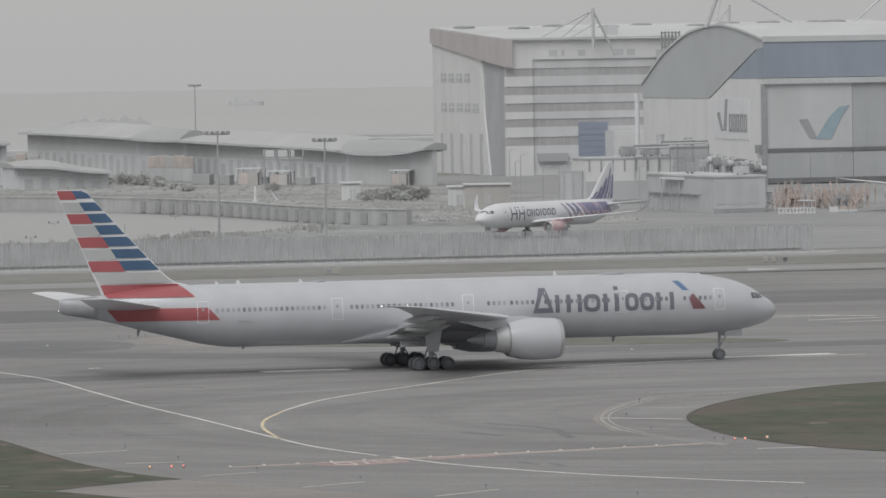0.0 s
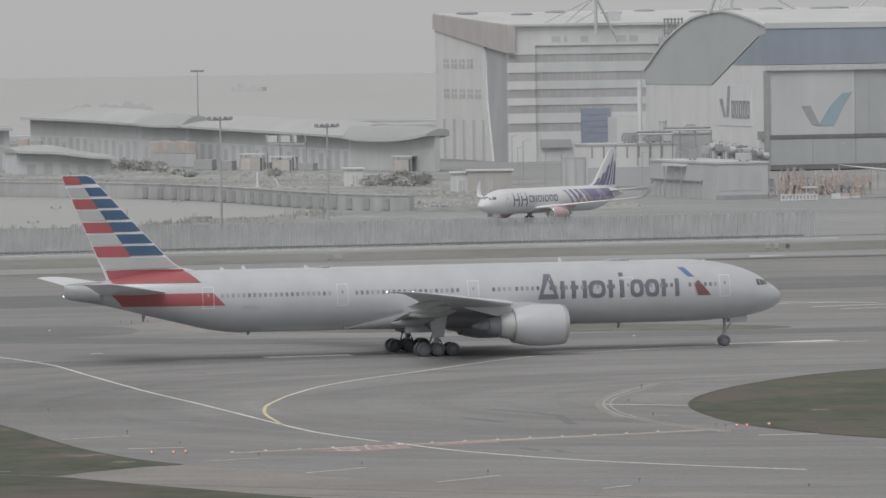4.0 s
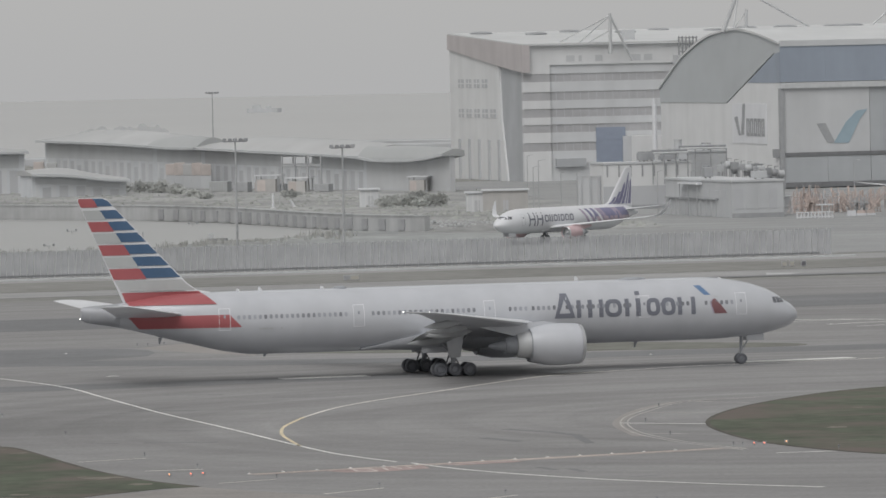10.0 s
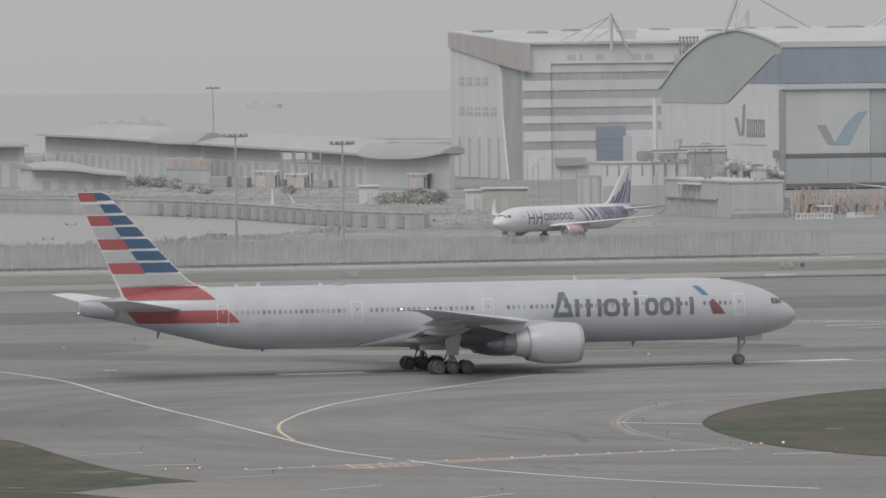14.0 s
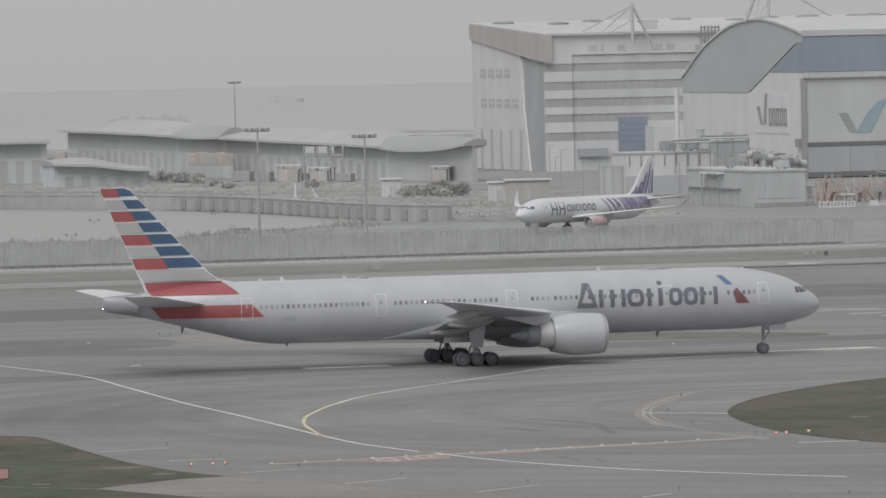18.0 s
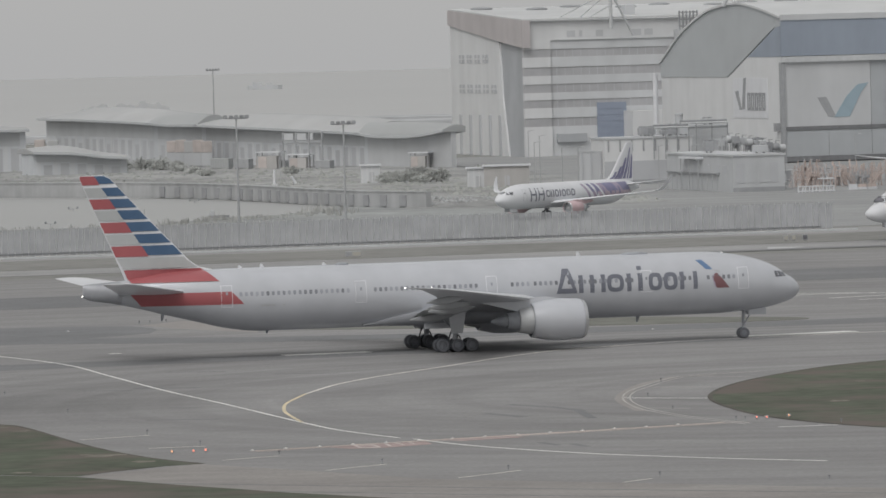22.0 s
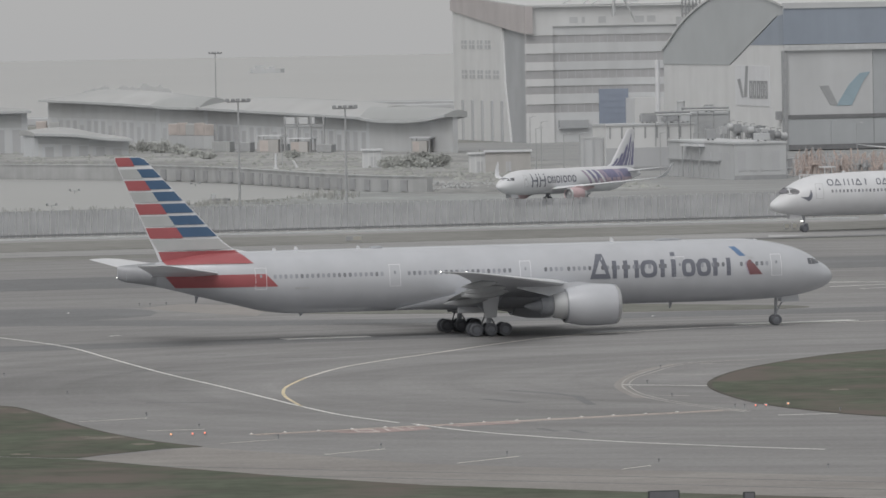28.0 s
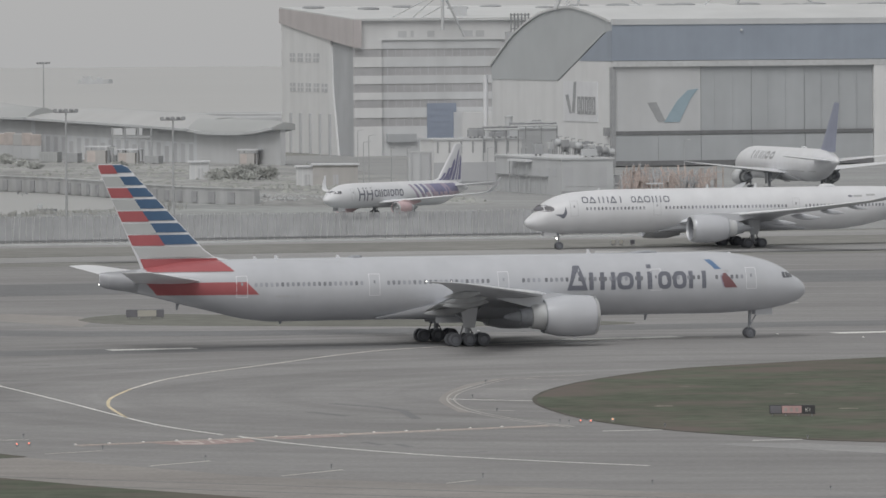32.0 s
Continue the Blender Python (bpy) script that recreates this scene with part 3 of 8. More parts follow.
def fin_patch(bm, h, rows, corners, off=0.02):
    """A patch on both faces of a fin; corners: (share of chord from the leading edge, height), bottom pair then top pair."""
    for sd in (1, -1):
        (a0, z0), (b0, _), (b1, z1), (a1, _) = corners
        n, m = 5, 3
        grid = []
        for j in range(m + 1):
            z = z0 + (z1 - z0) * j / m
            le, ch, tk = fin_at(rows, z)
            row = []
            for i in range(n + 1):
                f0, f1 = a0 + (a1 - a0) * j / m, b0 + (b1 - b0) * j / m
                x = max(f0 + (f1 - f0) * i / n, 0.002)
                hf = 5 * tk * ch * (0.2969 * math.sqrt(x) - 0.126 * x - 0.3516 * x * x + 0.2843 * x ** 3 - 0.1036 * x ** 4) * 1.05 + off + 0.012
                row.append(bm.verts.new((h.ng - le - x * ch, sd * hf, z)))
            grid.append(row)
        for j in range(m):
            for i in range(n):
                bm.faces.new((grid[j][i], grid[j][i + 1], grid[j + 1][i + 1], grid[j + 1][i]))


def add_engine(plane, h, s, y, z, rad, length, mat, core=True, lip=BARE, pylon_top=None, dull=False):
    x = h.ng - s
    bm = bmesh.new()
    lathe(bm, [(-0.5 * rad, rad * 0.80), (-0.1 * rad, rad * 0.78), (0.0, rad * 0.83), (-0.05 * rad, rad * 0.9), (-0.3 * rad, rad * 0.965), (-0.42 * length, rad), (-0.7 * length, rad * 0.97), (-length, rad * 0.80), (-length, rad * 0.74), (-0.75 * length, rad * 0.72)], 36, "x", (x, y, z), False)
    nac = part("engine", bm, mat, plane, "", True)
    bm = bmesh.new()
    lathe(bm, [(-0.12 * rad, rad * 0.775), (0.01, rad * 0.835), (-0.05 * rad, rad * 0.908), (-0.16 * rad, rad * 0.945)], 36, "x", (x, y, z), False)
    part("inlet_lip", bm, lip, nac, "bright metal inlet lip", True)
    bm = bmesh.new()
    lathe(bm, [(-0.55 * rad, rad * 0.79), (-0.5 * rad, rad * 0.3), (-0.15 * rad, 0.02)], 24, "x", (x, y, z))
    # dull engines stand far off: fan and liner painted paler for haze
    part("fan", bm, STEELMID if dull else DARKMETAL, nac, "grey fan disc" if dull else "dark fan disc", True)
    bm = bmesh.new()
    lathe(bm, [(-0.52 * rad, rad * 0.785), (-0.3 * rad, rad * 0.765), (-0.14 * rad, rad * 0.762)], 32, "x", (x, y, z), False)
    part("inlet_liner", bm, STEELMID if dull else GEARGREY, nac, "grey inlet liner", True)
    bm = bmesh.new()
    lathe(bm, [(-0.72 * length, rad * 0.70), (-1.0 * length, rad * 0.66), (-1.24 * length, rad * 0.56), (-1.25 * length, rad * 0.4)], 28, "x", (x, y, z))
    part("exhaust_sleeve", bm, STEELPALE if core else GEARGREY, nac, "pale metal exhaust sleeve", True)
    bm = bmesh.new()
    lathe(bm, [(-1.2 * length, rad * 0.5), (-1.45 * length, rad * 0.38), (-1.46 * length, rad * 0.3), (-1.72 * length, rad * 0.1), (-1.76 * length, 0.02)], 24, "x", (x, y, z))
    part("exhaust_cone", bm, GEARGREY, nac, "dark exhaust cone", True)
    bm = bmesh.new()
    lathe(bm, [(-0.985 * length, rad * 0.815), (-0.988 * length, rad * 0.822), (-1.006 * length, rad * 0.805), (-1.006 * length, rad * 0.74)], 36, "x", (x, y, z), False)
    part("cowl_edge", bm, GEARGREY, nac, "dark rear cowl edge", True)
    if pylon_top:
        bm = bmesh.new()
        a, b = x - 0.35 * length, x - 1.9 * length
        t = 0.26
        rings = []
        for xx, zb, zt in ((a, z + rad * 0.9, z + rad * 0.98), (x - 0.7 * length, z + rad * 0.7, pylon_top * 0.5 + (z + rad) * 0.5 + 0.15), (x - 1.2 * length, z + rad * 0.4, pylon_top), (b, pylon_top - 0.35, pylon_top)):
            rings.append([bm.verts.new(q) for q in ((xx, y - t, zb), (xx, y + t, zb), (xx, y + t * 0.8, zt), (xx, y - t * 0.8, zt))])
        skin(bm, rings)
        part("pylon", bm, mat, plane, "", True)
    return nac


def add_fairings(plane, h, rows, mat):
    """Flap-track fairings: offset, station, length, height of middle, thickness."""
    for y, s, ln, z, r in rows:
        for sd in (1, -1):
            bm = bmesh.new()
            rings = []
            for f, q in ((0, 0.05), (0.15, 0.6), (0.4, 1.0), (0.7, 0.75), (0.9, 0.35), (1, 0.05)):
                rings.append([bm.verts.new((h.ng - s - f * ln, sd * y + 0.6 * r * q * math.cos(a * math.pi / 4), z - f * 0.35 + r * q * math.sin(a * math.pi / 4))) for a in range(8)])
            skin(bm, rings)
            part("flap_fairing", bm, mat, plane, "", True)


def add_windows(plane, h, z, runs, size, port=True, mat=None):
    """Cabin windows: runs of (first station, last station, spacing)."""
    w, t = size
    bm = bmesh.new()
    c = 0.2
    pts = [(-w / 2, -t / 2 + c * t), (-w / 2 + c * w, -t / 2), (w / 2 - c * w, -t / 2), (w / 2, -t / 2 + c * t), (w / 2, t / 2 - c * t), (w / 2 - c * w, t / 2), (-w / 2 + c * w, t / 2), (-w / 2, t / 2 - c * t)]
    a = [bm.verts.new((x, -0.03, q)) for x, q in pts]
    b = [bm.verts.new((x, 0.014, q)) for x, q in pts]
    skin(bm, [a, b])
    me = finish(bm, "cabin_window", mat or PANE)
    sg = 1 if port else -1
    for a, b, d in runs:
        n = int(round((b - a) / d))
        for i in range(n + 1):
            s = a + i * d
            q = h.side(s, z)
            c0, hh, ww = h.ring(s)
            tilt = math.degrees(math.atan2((z - c0) * ww, max(q, 0.1) * hh)) * 0.9
            part("cabin_window", me, mat or PANE, plane, at=pose(h.ng - s, sg * q, z, tilt if port else 180 - tilt, 0, 0))


def add_door(plane, h, s, z0, z1, w, port, mat=None):
    bm = bmesh.new()
    h.patch(bm, s - w / 2 + 0.06, s + w / 2 - 0.06, z0 + 0.06, z1 - 0.06, port, 0, 0.006, 1, 5)
    d = part("door", bm, plane_paint(plane), plane, "", True)
    bm = bmesh.new()
    e = 0.055
    for a, b, p, q in ((s - w / 2, s - w / 2 + e, z0, z1), (s + w / 2 - e, s + w / 2, z0, z1)):
        h.patch(bm, a, b, p, q, port, 0, 0.014, 1, 6)
    for p, q in ((z0, z0 + e), (z1 - e, z1)):
        h.patch(bm, s - w / 2, s + w / 2, p, q, port, 0, 0.014, 1, 1)
    part("door_frame", bm, mat or SEAM, d, "grey door outline")
    bm = bmesh.new()
    zz = z0 + (z1 - z0) * 0.56
    h.patch(bm, s - 0.1, s + 0.1, zz, zz + 0.3, port, 0, 0.016, 1, 1)
    part("door_window", bm, PANE, d, "small dark door window")


PAINTS = {}


def plane_paint(plane):
    return PAINTS[plane.name]


def add_glow(plane, x, y, z, r, mat=None, name="navigation_light", label="lit white lamp"):
    bm = bmesh.new()
    bmesh.ops.create_uvsphere(bm, u_segments=10, v_segments=6, radius=r)
    part(name, bm, mat or LAMPGLOW, plane, label, True, pose(x, y, z))


def add_blade(plane, h, s, ht=0.45, ln=0.5, top=True):
    """A blade aerial on the crown or the belly."""
    bm = bmesh.new()
    zb = h.zc + (h.top(s) if top else h.bot(s))
    k = 1 if top else -1
    x = h.ng - s
    rings = []
    for z, a, b, t in ((zb - 0.05 * k, x, x - ln, 0.05), (zb + ht * k, x - ln * 0.55, x - ln * 0.95, 0.02)):
        rings.append([bm.verts.new(q) for q in ((a, 0, z), ((a + b) / 2, t, z), (b, 0, z), ((a + b) / 2, -t, z))])
    skin(bm, rings)
    part("aerial", bm, WHITEPAINT if top else GEARGREY, plane)


def title_marks(plane, h, rows, z0, z1, port, mat, stroke=0.4, tall=None, name="title_bar"):
    """Plain marks of a title's size: rows of kind, rear and front station. o: a rounded hoop, t: a trapezoid frame, 1 to 3: upright bars, d: a bar under a square."""
    for kind, b, a in rows:
        bm = bmesh.new()
        if kind == "o":
            def loop(g):
                hw, hh = (b - a) / 2 - g, (z1 - z0) / 2 - g
                out = []
                for i in range(24):
                    c, q = math.cos(i * math.pi / 12), math.sin(i * math.pi / 12)
                    out.append(((a + b) / 2 + hw * math.copysign(abs(c) ** 0.7, c), (z0 + z1) / 2 + hh * math.copysign(abs(q) ** 0.7, q)))
                return out
            h.hoop(bm, loop(0.0), loop(stroke * 0.92), port)
        elif kind == "t":
            zt, m = tall or z1, (a + b) / 2
            h.hoop(bm, [(a, z0), (b, z0), (m + stroke * 0.75, zt), (m - stroke * 0.75, zt)], [(a + stroke * 1.15, z0 + stroke * 1.1), (b - stroke * 1.15, z0 + stroke * 1.1), (m + stroke * 0.08, zt - stroke * 1.5), (m - stroke * 0.08, zt - stroke * 1.5)], port)
        elif kind == "d":
            h.patch(bm, a, b, z0, z1, port, 0, 0.02, 1, 4)
            h.patch(bm, a, b, z1 + (tall - z1) * 0.45, tall, port, 0, 0.02, 1, 2)
        else:
            n = int(kind)
            for i in range(n):
                c = a + (b - a - stroke) * (i / (n - 1) if n > 1 else 0.5)
                h.patch(bm, c, c + stroke, z0, z1, port, 0, 0.02, 1, 4)
        part(name, bm, mat, plane)


def base_plane(name, label, m, h, paint, group=""):
    p = thing(name, m, label, "airliner", group)
    p["ng"] = h.ng
    PAINTS[p.name] = paint
    bm = bmesh.new()
    h.skin_mesh(bm)
    part("fuselage", bm, paint, p, "", True)
    return p


def belly(plane, h, s0, s1, low, wide, mat):
    """The wing-to-body fairing under the hull."""
    bm = bmesh.new()
    rings = []
    n = 14
    for i in range(n + 1):
        f = i / n
        q = math.sin(math.pi * min(max(f, 0.02), 0.98)) ** 0.8
        s = s0 + (s1 - s0) * f
        c, hh, w = h.ring(s)
        zb = c - hh
        ring = []
        for j in range(13):
            a = math.pi * j / 12
            y = math.cos(a) * (w * (0.55 + 0.37 * q) + wide * q)
            z = zb + 0.1 + 1.8 * q - math.sin(a) ** 0.7 * (1.7 * q + low * q)
            ring.append(bm.verts.new((h.ng - s, y, z)))
        rings.append(ring)
    skin(bm, rings)
    part("belly_fairing", bm, mat, plane, "", True)


def main_gear(plane, h, x, y, r, w, axles, gauge, top, meshes, doors=True):
    """One main leg: strut, braces, bogie beam, axles and wheels. Returns the wheels."""
    bm = bmesh.new()
    tube(bm, (x, y, r), (x + 0.1, y * 0.98, top), 0.24, 0.3, 12)
    tube(bm, (x, y, r + 0.5), (x + 0.1, y * 0.98, top - 1.0), 0.17, 0.17, 8)
    leg = part("gear_strut", bm, GEARGREY, plane, "", True)
    bm = bmesh.new()
    tube(bm, (x + 0.1, y, r + 1.5), (x + 2.0, y * 0.75, top), 0.11, 0.13)
    tube(bm, (x, y, r + 1.4), (x - 1.6, y * 0.55, top), 0.10, 0.12)
    part("drag_brace", bm, GEARGREY, leg, "", True)
    bm = bmesh.new()
    tube(bm, (x + 0.3, y, r + 1.0), (x + 0.55, y, r + 0.55), 0.06)
    tube(bm, (x + 0.55, y, r + 0.55), (x + 0.1, y, r + 0.2), 0.06)
    tube(bm, (x - 0.35, y, r + 1.6), (x - 0.8, y, r + 0.3), 0.07)
    part("torque_link", bm, DARKMETAL, leg, "", True)
    if doors:
        bm = bmesh.new()
        o = y * 0.35
        rings = []
        for zz, k in ((r + 1.5, 0.0), (top - 1.0, 0.5)):
            rings.append([bm.verts.new(q) for q in ((x - 2.2, o - 0.05 + k * 0.2, zz), (x + 1.6, o - 0.05 + k * 0.2, zz), (x + 1.6, o + 0.05 + k * 0.2, zz), (x - 2.2, o + 0.05 + k * 0.2, zz))])
        skin(bm, rings)
        part("gear_door", bm, WINGGREY, leg, "belly gear door")
    bm = bmesh.new()
    ln = max(abs(a) for a in axles) + 0.25
    box(bm, x - ln, x + ln, y - 0.16, y + 0.16, r - 0.16, r + 0.2, 0.05)
    part("bogie_beam", bm, GEARGREY, leg)
    if doors:
        bm = bmesh.new()
        o = y + (0.55 if y > 0 else -0.55)
        rings = []
        for zz, a, b in ((r + 1.15, x - 0.55, x + 0.6), (top, x - 0.9, x + 1.0)):
            rings.append([bm.verts.new(q) for q in ((a, o - 0.04, zz), (b, o - 0.04, zz), (b, o + 0.04, zz), (a, o + 0.04, zz))])
        skin(bm, rings)
        part("gear_door", bm, WINGGREY, leg)
    made = []
    for a in axles:
        bm = bmesh.new()
        tube(bm, (x + a, y - gauge / 2, r), (x + a, y + gauge / 2, r), 0.11)
        part("axle", bm, GEARGREY, leg)
        for sd in (-1, 1):
            made.append(add_wheel(plane, meshes, x + a, y + sd * gauge / 2, r))
    return made


def nose_gear(plane, h, r, w, gauge, lamp=False):
    zt = h.zc + h.bot(h.ng) + 0.4
    bm = bmesh.new()
    tube(bm, (0, 0, r), (0.12, 0, zt), 0.13, 0.17, 10)
    leg = part("nose_strut", bm, GEARGREY, plane, "", True)
    bm = bmesh.new()
    tube(bm, (0.05, 0, r + 0.75), (1.3, 0, zt), 0.07)
    tube(bm, (0, -gauge / 2, r), (0, gauge / 2, r), 0.08)
    part("nose_brace", bm, GEARGREY, leg)
    bm = bmesh.new()
    for sd in (-1, 1):
        rings = []
        for zz, y in ((zt - 0.8, sd * 0.62), (zt - 0.05, sd * 0.5)):
            rings.append([bm.verts.new(q) for q in ((0.5, y - 0.02, zz), (2.3, y - 0.02, zz), (2.3, y + 0.02, zz), (0.5, y + 0.02, zz))])
        skin(bm, rings)
    part("nose_gear_door", bm, plane_paint(plane), leg)
    bm = bmesh.new()
    box(bm, 0.08, 0.26, -0.3, 0.3, r + 0.9, r + 1.1, 0.03)
    part("lamp_bracket", bm, GEARGREY, leg)
    meshes = wheel_meshes(r, w)
    if lamp:
        for sd in (-1, 1):
            add_glow(plane, 0.32, sd * 0.2, r + 1.0, 0.1, LAMPGLOW, "taxi_lamp", "bright lit taxi lamp")
    return [add_wheel(plane, meshes, 0, sd * gauge / 2, r) for sd in (-1, 1)]


def wide_twin():
    """The long twin-engined airliner with the striped tail, starboard side to the camera."""
    nose = ([-0.1, 0.0, 0.12, 0.42, 1.0, 1.4, 1.9, 3.0, 4.2, 5.6, 7.2, 9.2, 12.0],
            [-0.88, -0.56, -0.36, 0.02, 0.45, 0.62, 1.06, 1.70, 2.17, 2.53, 2.83, 3.05, 3.1],
            [-0.88, -1.18, -1.38, -1.68, -2.03, -2.15, -2.30, -2.58, -2.76, -2.9, -3.01, -3.09, -3.1],
            [0, 0.45, 0.72, 1.1, 1.5, 1.72, 1.98, 2.34, 2.6, 2.83, 2.98, 3.08, 3.1])
    h = Hull(73.08, 3.12, 5.66, 5.89, blade=True, nose=nose)
    p = base_plane("striped_tail_airliner", "long silver twin-engine airliner with red and blue striped tail, taxiing", pose(0, 0, 0), h, SILVER)
    ng = h.ng
    wing = [(0.5, 24.6, 15.6, 3.6, 0.12), (3.1, 26.2, 13.4, 4.05, 0.12), (9.8, 30.6, 9.3, 5.12, 0.105), (18, 36.4, 5.9, 5.94, 0.09), (26, 42.3, 3.2, 6.78, 0.085), (28.5, 44.1, 2.4, 7.02, 0.08), (30.4, 45.6, 1.9, 7.2, 0.075), (31.5, 47.4, 1.1, 7.32, 0.07), (32.4, 49.1, 0.25, 7.43, 0.06)]
    add_surface(p, "wing", wing, WINGGREY, label="pale grey swept wing", edge=WHITEPAINT)
    add_surface(p, "tailplane", [(0.6, 62.2, 7.7, 6.55, 0.09), (2.0, 63.3, 6.7, 6.7, 0.09), (10.3, 70.3, 3.0, 7.9, 0.08), (10.76, 71.3, 2.2, 7.98, 0.07)], WHITEPAINT, label="white tailplane")
    fin = [(58.6, 9.95, 7.3, 0.03), (59.0, 9.96, 8.2, 0.035), (59.9, 9.26, 8.72, 0.05), (61.5, 7.8, 9.07, 0.08), (62.42, 7.21, 9.75, 0.09), (66.65, 4.9, 14.2, 0.09), (70.2, 3.0, 18.05, 0.085), (70.9, 2.2, 18.27, 0.07)]
    f = add_fin(p, h, fin, WHITEPAINT, "white fin edge")
    # livery bands of the fin, from the tip down
    rowz = [(18.2, 17.33), (17.05, 16.1), (15.93, 14.95), (14.8, 13.78), (13.63, 12.6), (12.43, 11.42), (11.28, 10.22)]
    def split(z):
        le, ch, _ = fin_at(fin, z)
        px = 70.72 + (z - 18.2) * (71.8 - 66.4) / 8.0 * 0.98
        return (px - le + 1.05) / ch
    for i, (za, zc) in enumerate(rowz):
        bm = bmesh.new()
        fin_patch(bm, h, fin, ((split(zc), zc), (0.985, zc), (0.985, za), (split(za), za)))
        part("tail_stripe", bm, RED if i % 2 == 0 else LIGHTSTRIPE, p, "red tail stripe" if i % 2 == 0 else "pale grey tail stripe", True)
        bm = bmesh.new()
        fin_patch(bm, h, fin, ((0.016, zc + 0.1), (split(zc + 0.1), zc + 0.1), (split(za), za), (0.022, za)))
        part("tail_stripe", bm, BLUE, p, "dark blue tail stripe", True)
    bm = bmesh.new()
    fin_patch(bm, h, fin, ((0.025, 9.05), (0.965, 9.05), (0.98, 10.1), (0.03, 10.1)))
    part("tail_stripe", bm, LIGHTSTRIPE, p, "broad pale band low on the fin", True)
    # the red band that runs from the fin's foot over the crown
    bm = bmesh.new()
    for sd in (1, -1):
        grid = []
        for j in range(29):
            z = 7.66 + 1.26 * j / 28
            le, ch, tk = fin_at(fin, z)
            a, b = 60.0 + 1.3 * j / 28, le + ch * 0.972
            row = []
            for i in range(61):
                st = a + (b - a) * i / 60
                x = min(max((st - le) / ch, 0.0), 1.0)
                y = 5 * tk * ch * (0.2969 * math.sqrt(x) - 0.126 * x - 0.3516 * x * x + 0.2843 * x ** 3 - 0.1036 * x ** 4) * 1.05 + 0.012
                c0, hh, ww = h.ring(st)
                if z < c0 + hh - 0.01:
                    y = max(y, h.side(st, z))
                row.append(bm.verts.new((ng - st, sd * (y + 0.07), z)))
            grid.append(row)
        for j in range(28):
            for i in range(60):
                bm.faces.new((grid[j][i], grid[j][i + 1], grid[j + 1][i + 1], grid[j + 1][i]))
    part("tail_stripe", bm, RED, p, "broad red band round the fin's foot", True)
    # skin over the tail cone, a darker grey painted for its shade
    bm = bmesh.new()
    rings = []
    for st in (69.4, 70.4, 71.4, 72.2, 72.8, 73.06):
        c0, hh, ww = h.ring(st, 0.012)
        rings.append([bm.verts.new((ng - st, ww * math.sin(2 * math.pi * i / 28), c0 + hh * math.cos(2 * math.pi * i / 28))) for i in range(28)])
    skin(bm, rings)
    part("tail_cone", bm, TAILGREY, p, "tail cone in shade-darkened grey", True)
    for port in (False, True):
        bm = bmesh.new()
        h.patch(bm, 57.7, 67.5, 5.35, 6.6, port, 1.2, 0.012, 14, 8)
        part("body_stripe", bm, RED, p, "red band on the tail", True)
        # title and emblem
        marks = [("t", 26.0, 23.86), ("3", 23.68, 20.95), ("o", 20.78, 19.05), ("1", 18.72, 18.28), ("d", 17.58, 17.1), ("o", 16.5, 15.1), ("o", 14.95, 13.5), ("2", 13.25, 11.42)]
        title_marks(p, h, marks, 5.2, 6.95, port, TITLE, 0.44, 7.65)
        bm = bmesh.new()
        h.patch(bm, 9.75, 10.42, 7.08, 8.03, port, 0.9, 0.02, 3, 6)
        part("emblem_half", bm, SKYBLUE, p, "blue slanted emblem", True)
        bm = bmesh.new()
        h.strip(bm, [(5.22, 8.12, 9.45), (5.7, 8.48, 9.6), (6.1, 8.8, 9.74), (6.44, 9.1, 9.78), (6.7, 9.32, 9.48)], port)
        part("emblem_half", bm, DARKRED, p, "dark red slanted emblem", True)
        bm = bmesh.new()
        h.strip(bm, [(5.3, 9.5, 9.6), (5.7, 9.62, 9.75), (6.1, 9.76, 9.86), (6.44, 9.8, 9.88), (6.68, 9.5, 9.58)], port)
        part("emblem_edge", bm, MAUVE, p, "grey edge of the emblem", True)
        bm = bmesh.new()
        h.strip(bm, [(6.8, 8.98, 9.2), (6.98, 9.08, 9.65)], port)
        part("emblem_edge", bm, STEELMID, p, "thin grey upper edge of the emblem", True)
        for s in (6.6, 16.7, 32.6, 45.9, 59.4):
            add_door(p, h, s, 5.05, 7.2, 1.13, port, WHITEPAINT)
        for rows in ([(6.1, 1.62, 2.08), (6.52, 1.86, 2.2)], [(6.07, 2.11, 2.55), (6.64, 2.24, 2.65)], [(6.07, 2.58, 2.98), (6.35, 2.68, 3.05), (6.66, 2.69, 3.02)]):
            bm = bmesh.new()
            h.strip(bm, rows, port, 0.016)
            part("cockpit_window", bm, GLASS, p, "dark cockpit window")
        for a, b in ((54.6, 56.0), (53.6, 53.8)):
            bm = bmesh.new()
            h.patch(bm, a, b, 5.06, 5.22, port, 0, 0.014, 2, 1)
            part("registration_bar", bm, STEELMID, p, "small grey registration bar")
    add_windows(p, h, 6.3, [(7.6, 10.2, 0.54), (12.2, 15.6, 0.54), (18.2, 24.6, 0.54), (26.0, 28.0, 0.54), (28.9, 30.4, 0.54), (34.2, 44.6, 0.54), (47.2, 57.9, 0.54)], (0.29, 0.42), False)
    add_windows(p, h, 6.3, [(7.6, 15.6, 0.54), (18.2, 31.2, 0.54), (34.2, 44.6, 0.54), (47.2, 57.9, 0.54)], (0.29, 0.42), True)
    belly(p, h, 22.5, 45.4, 0.33, 0.3, SILVER)
    for sd in (1, -1):
        add_engine(p, h, 25.2, sd * 9.75, 2.98, 2.06, 5.4, SILVER, pylon_top=5.15)
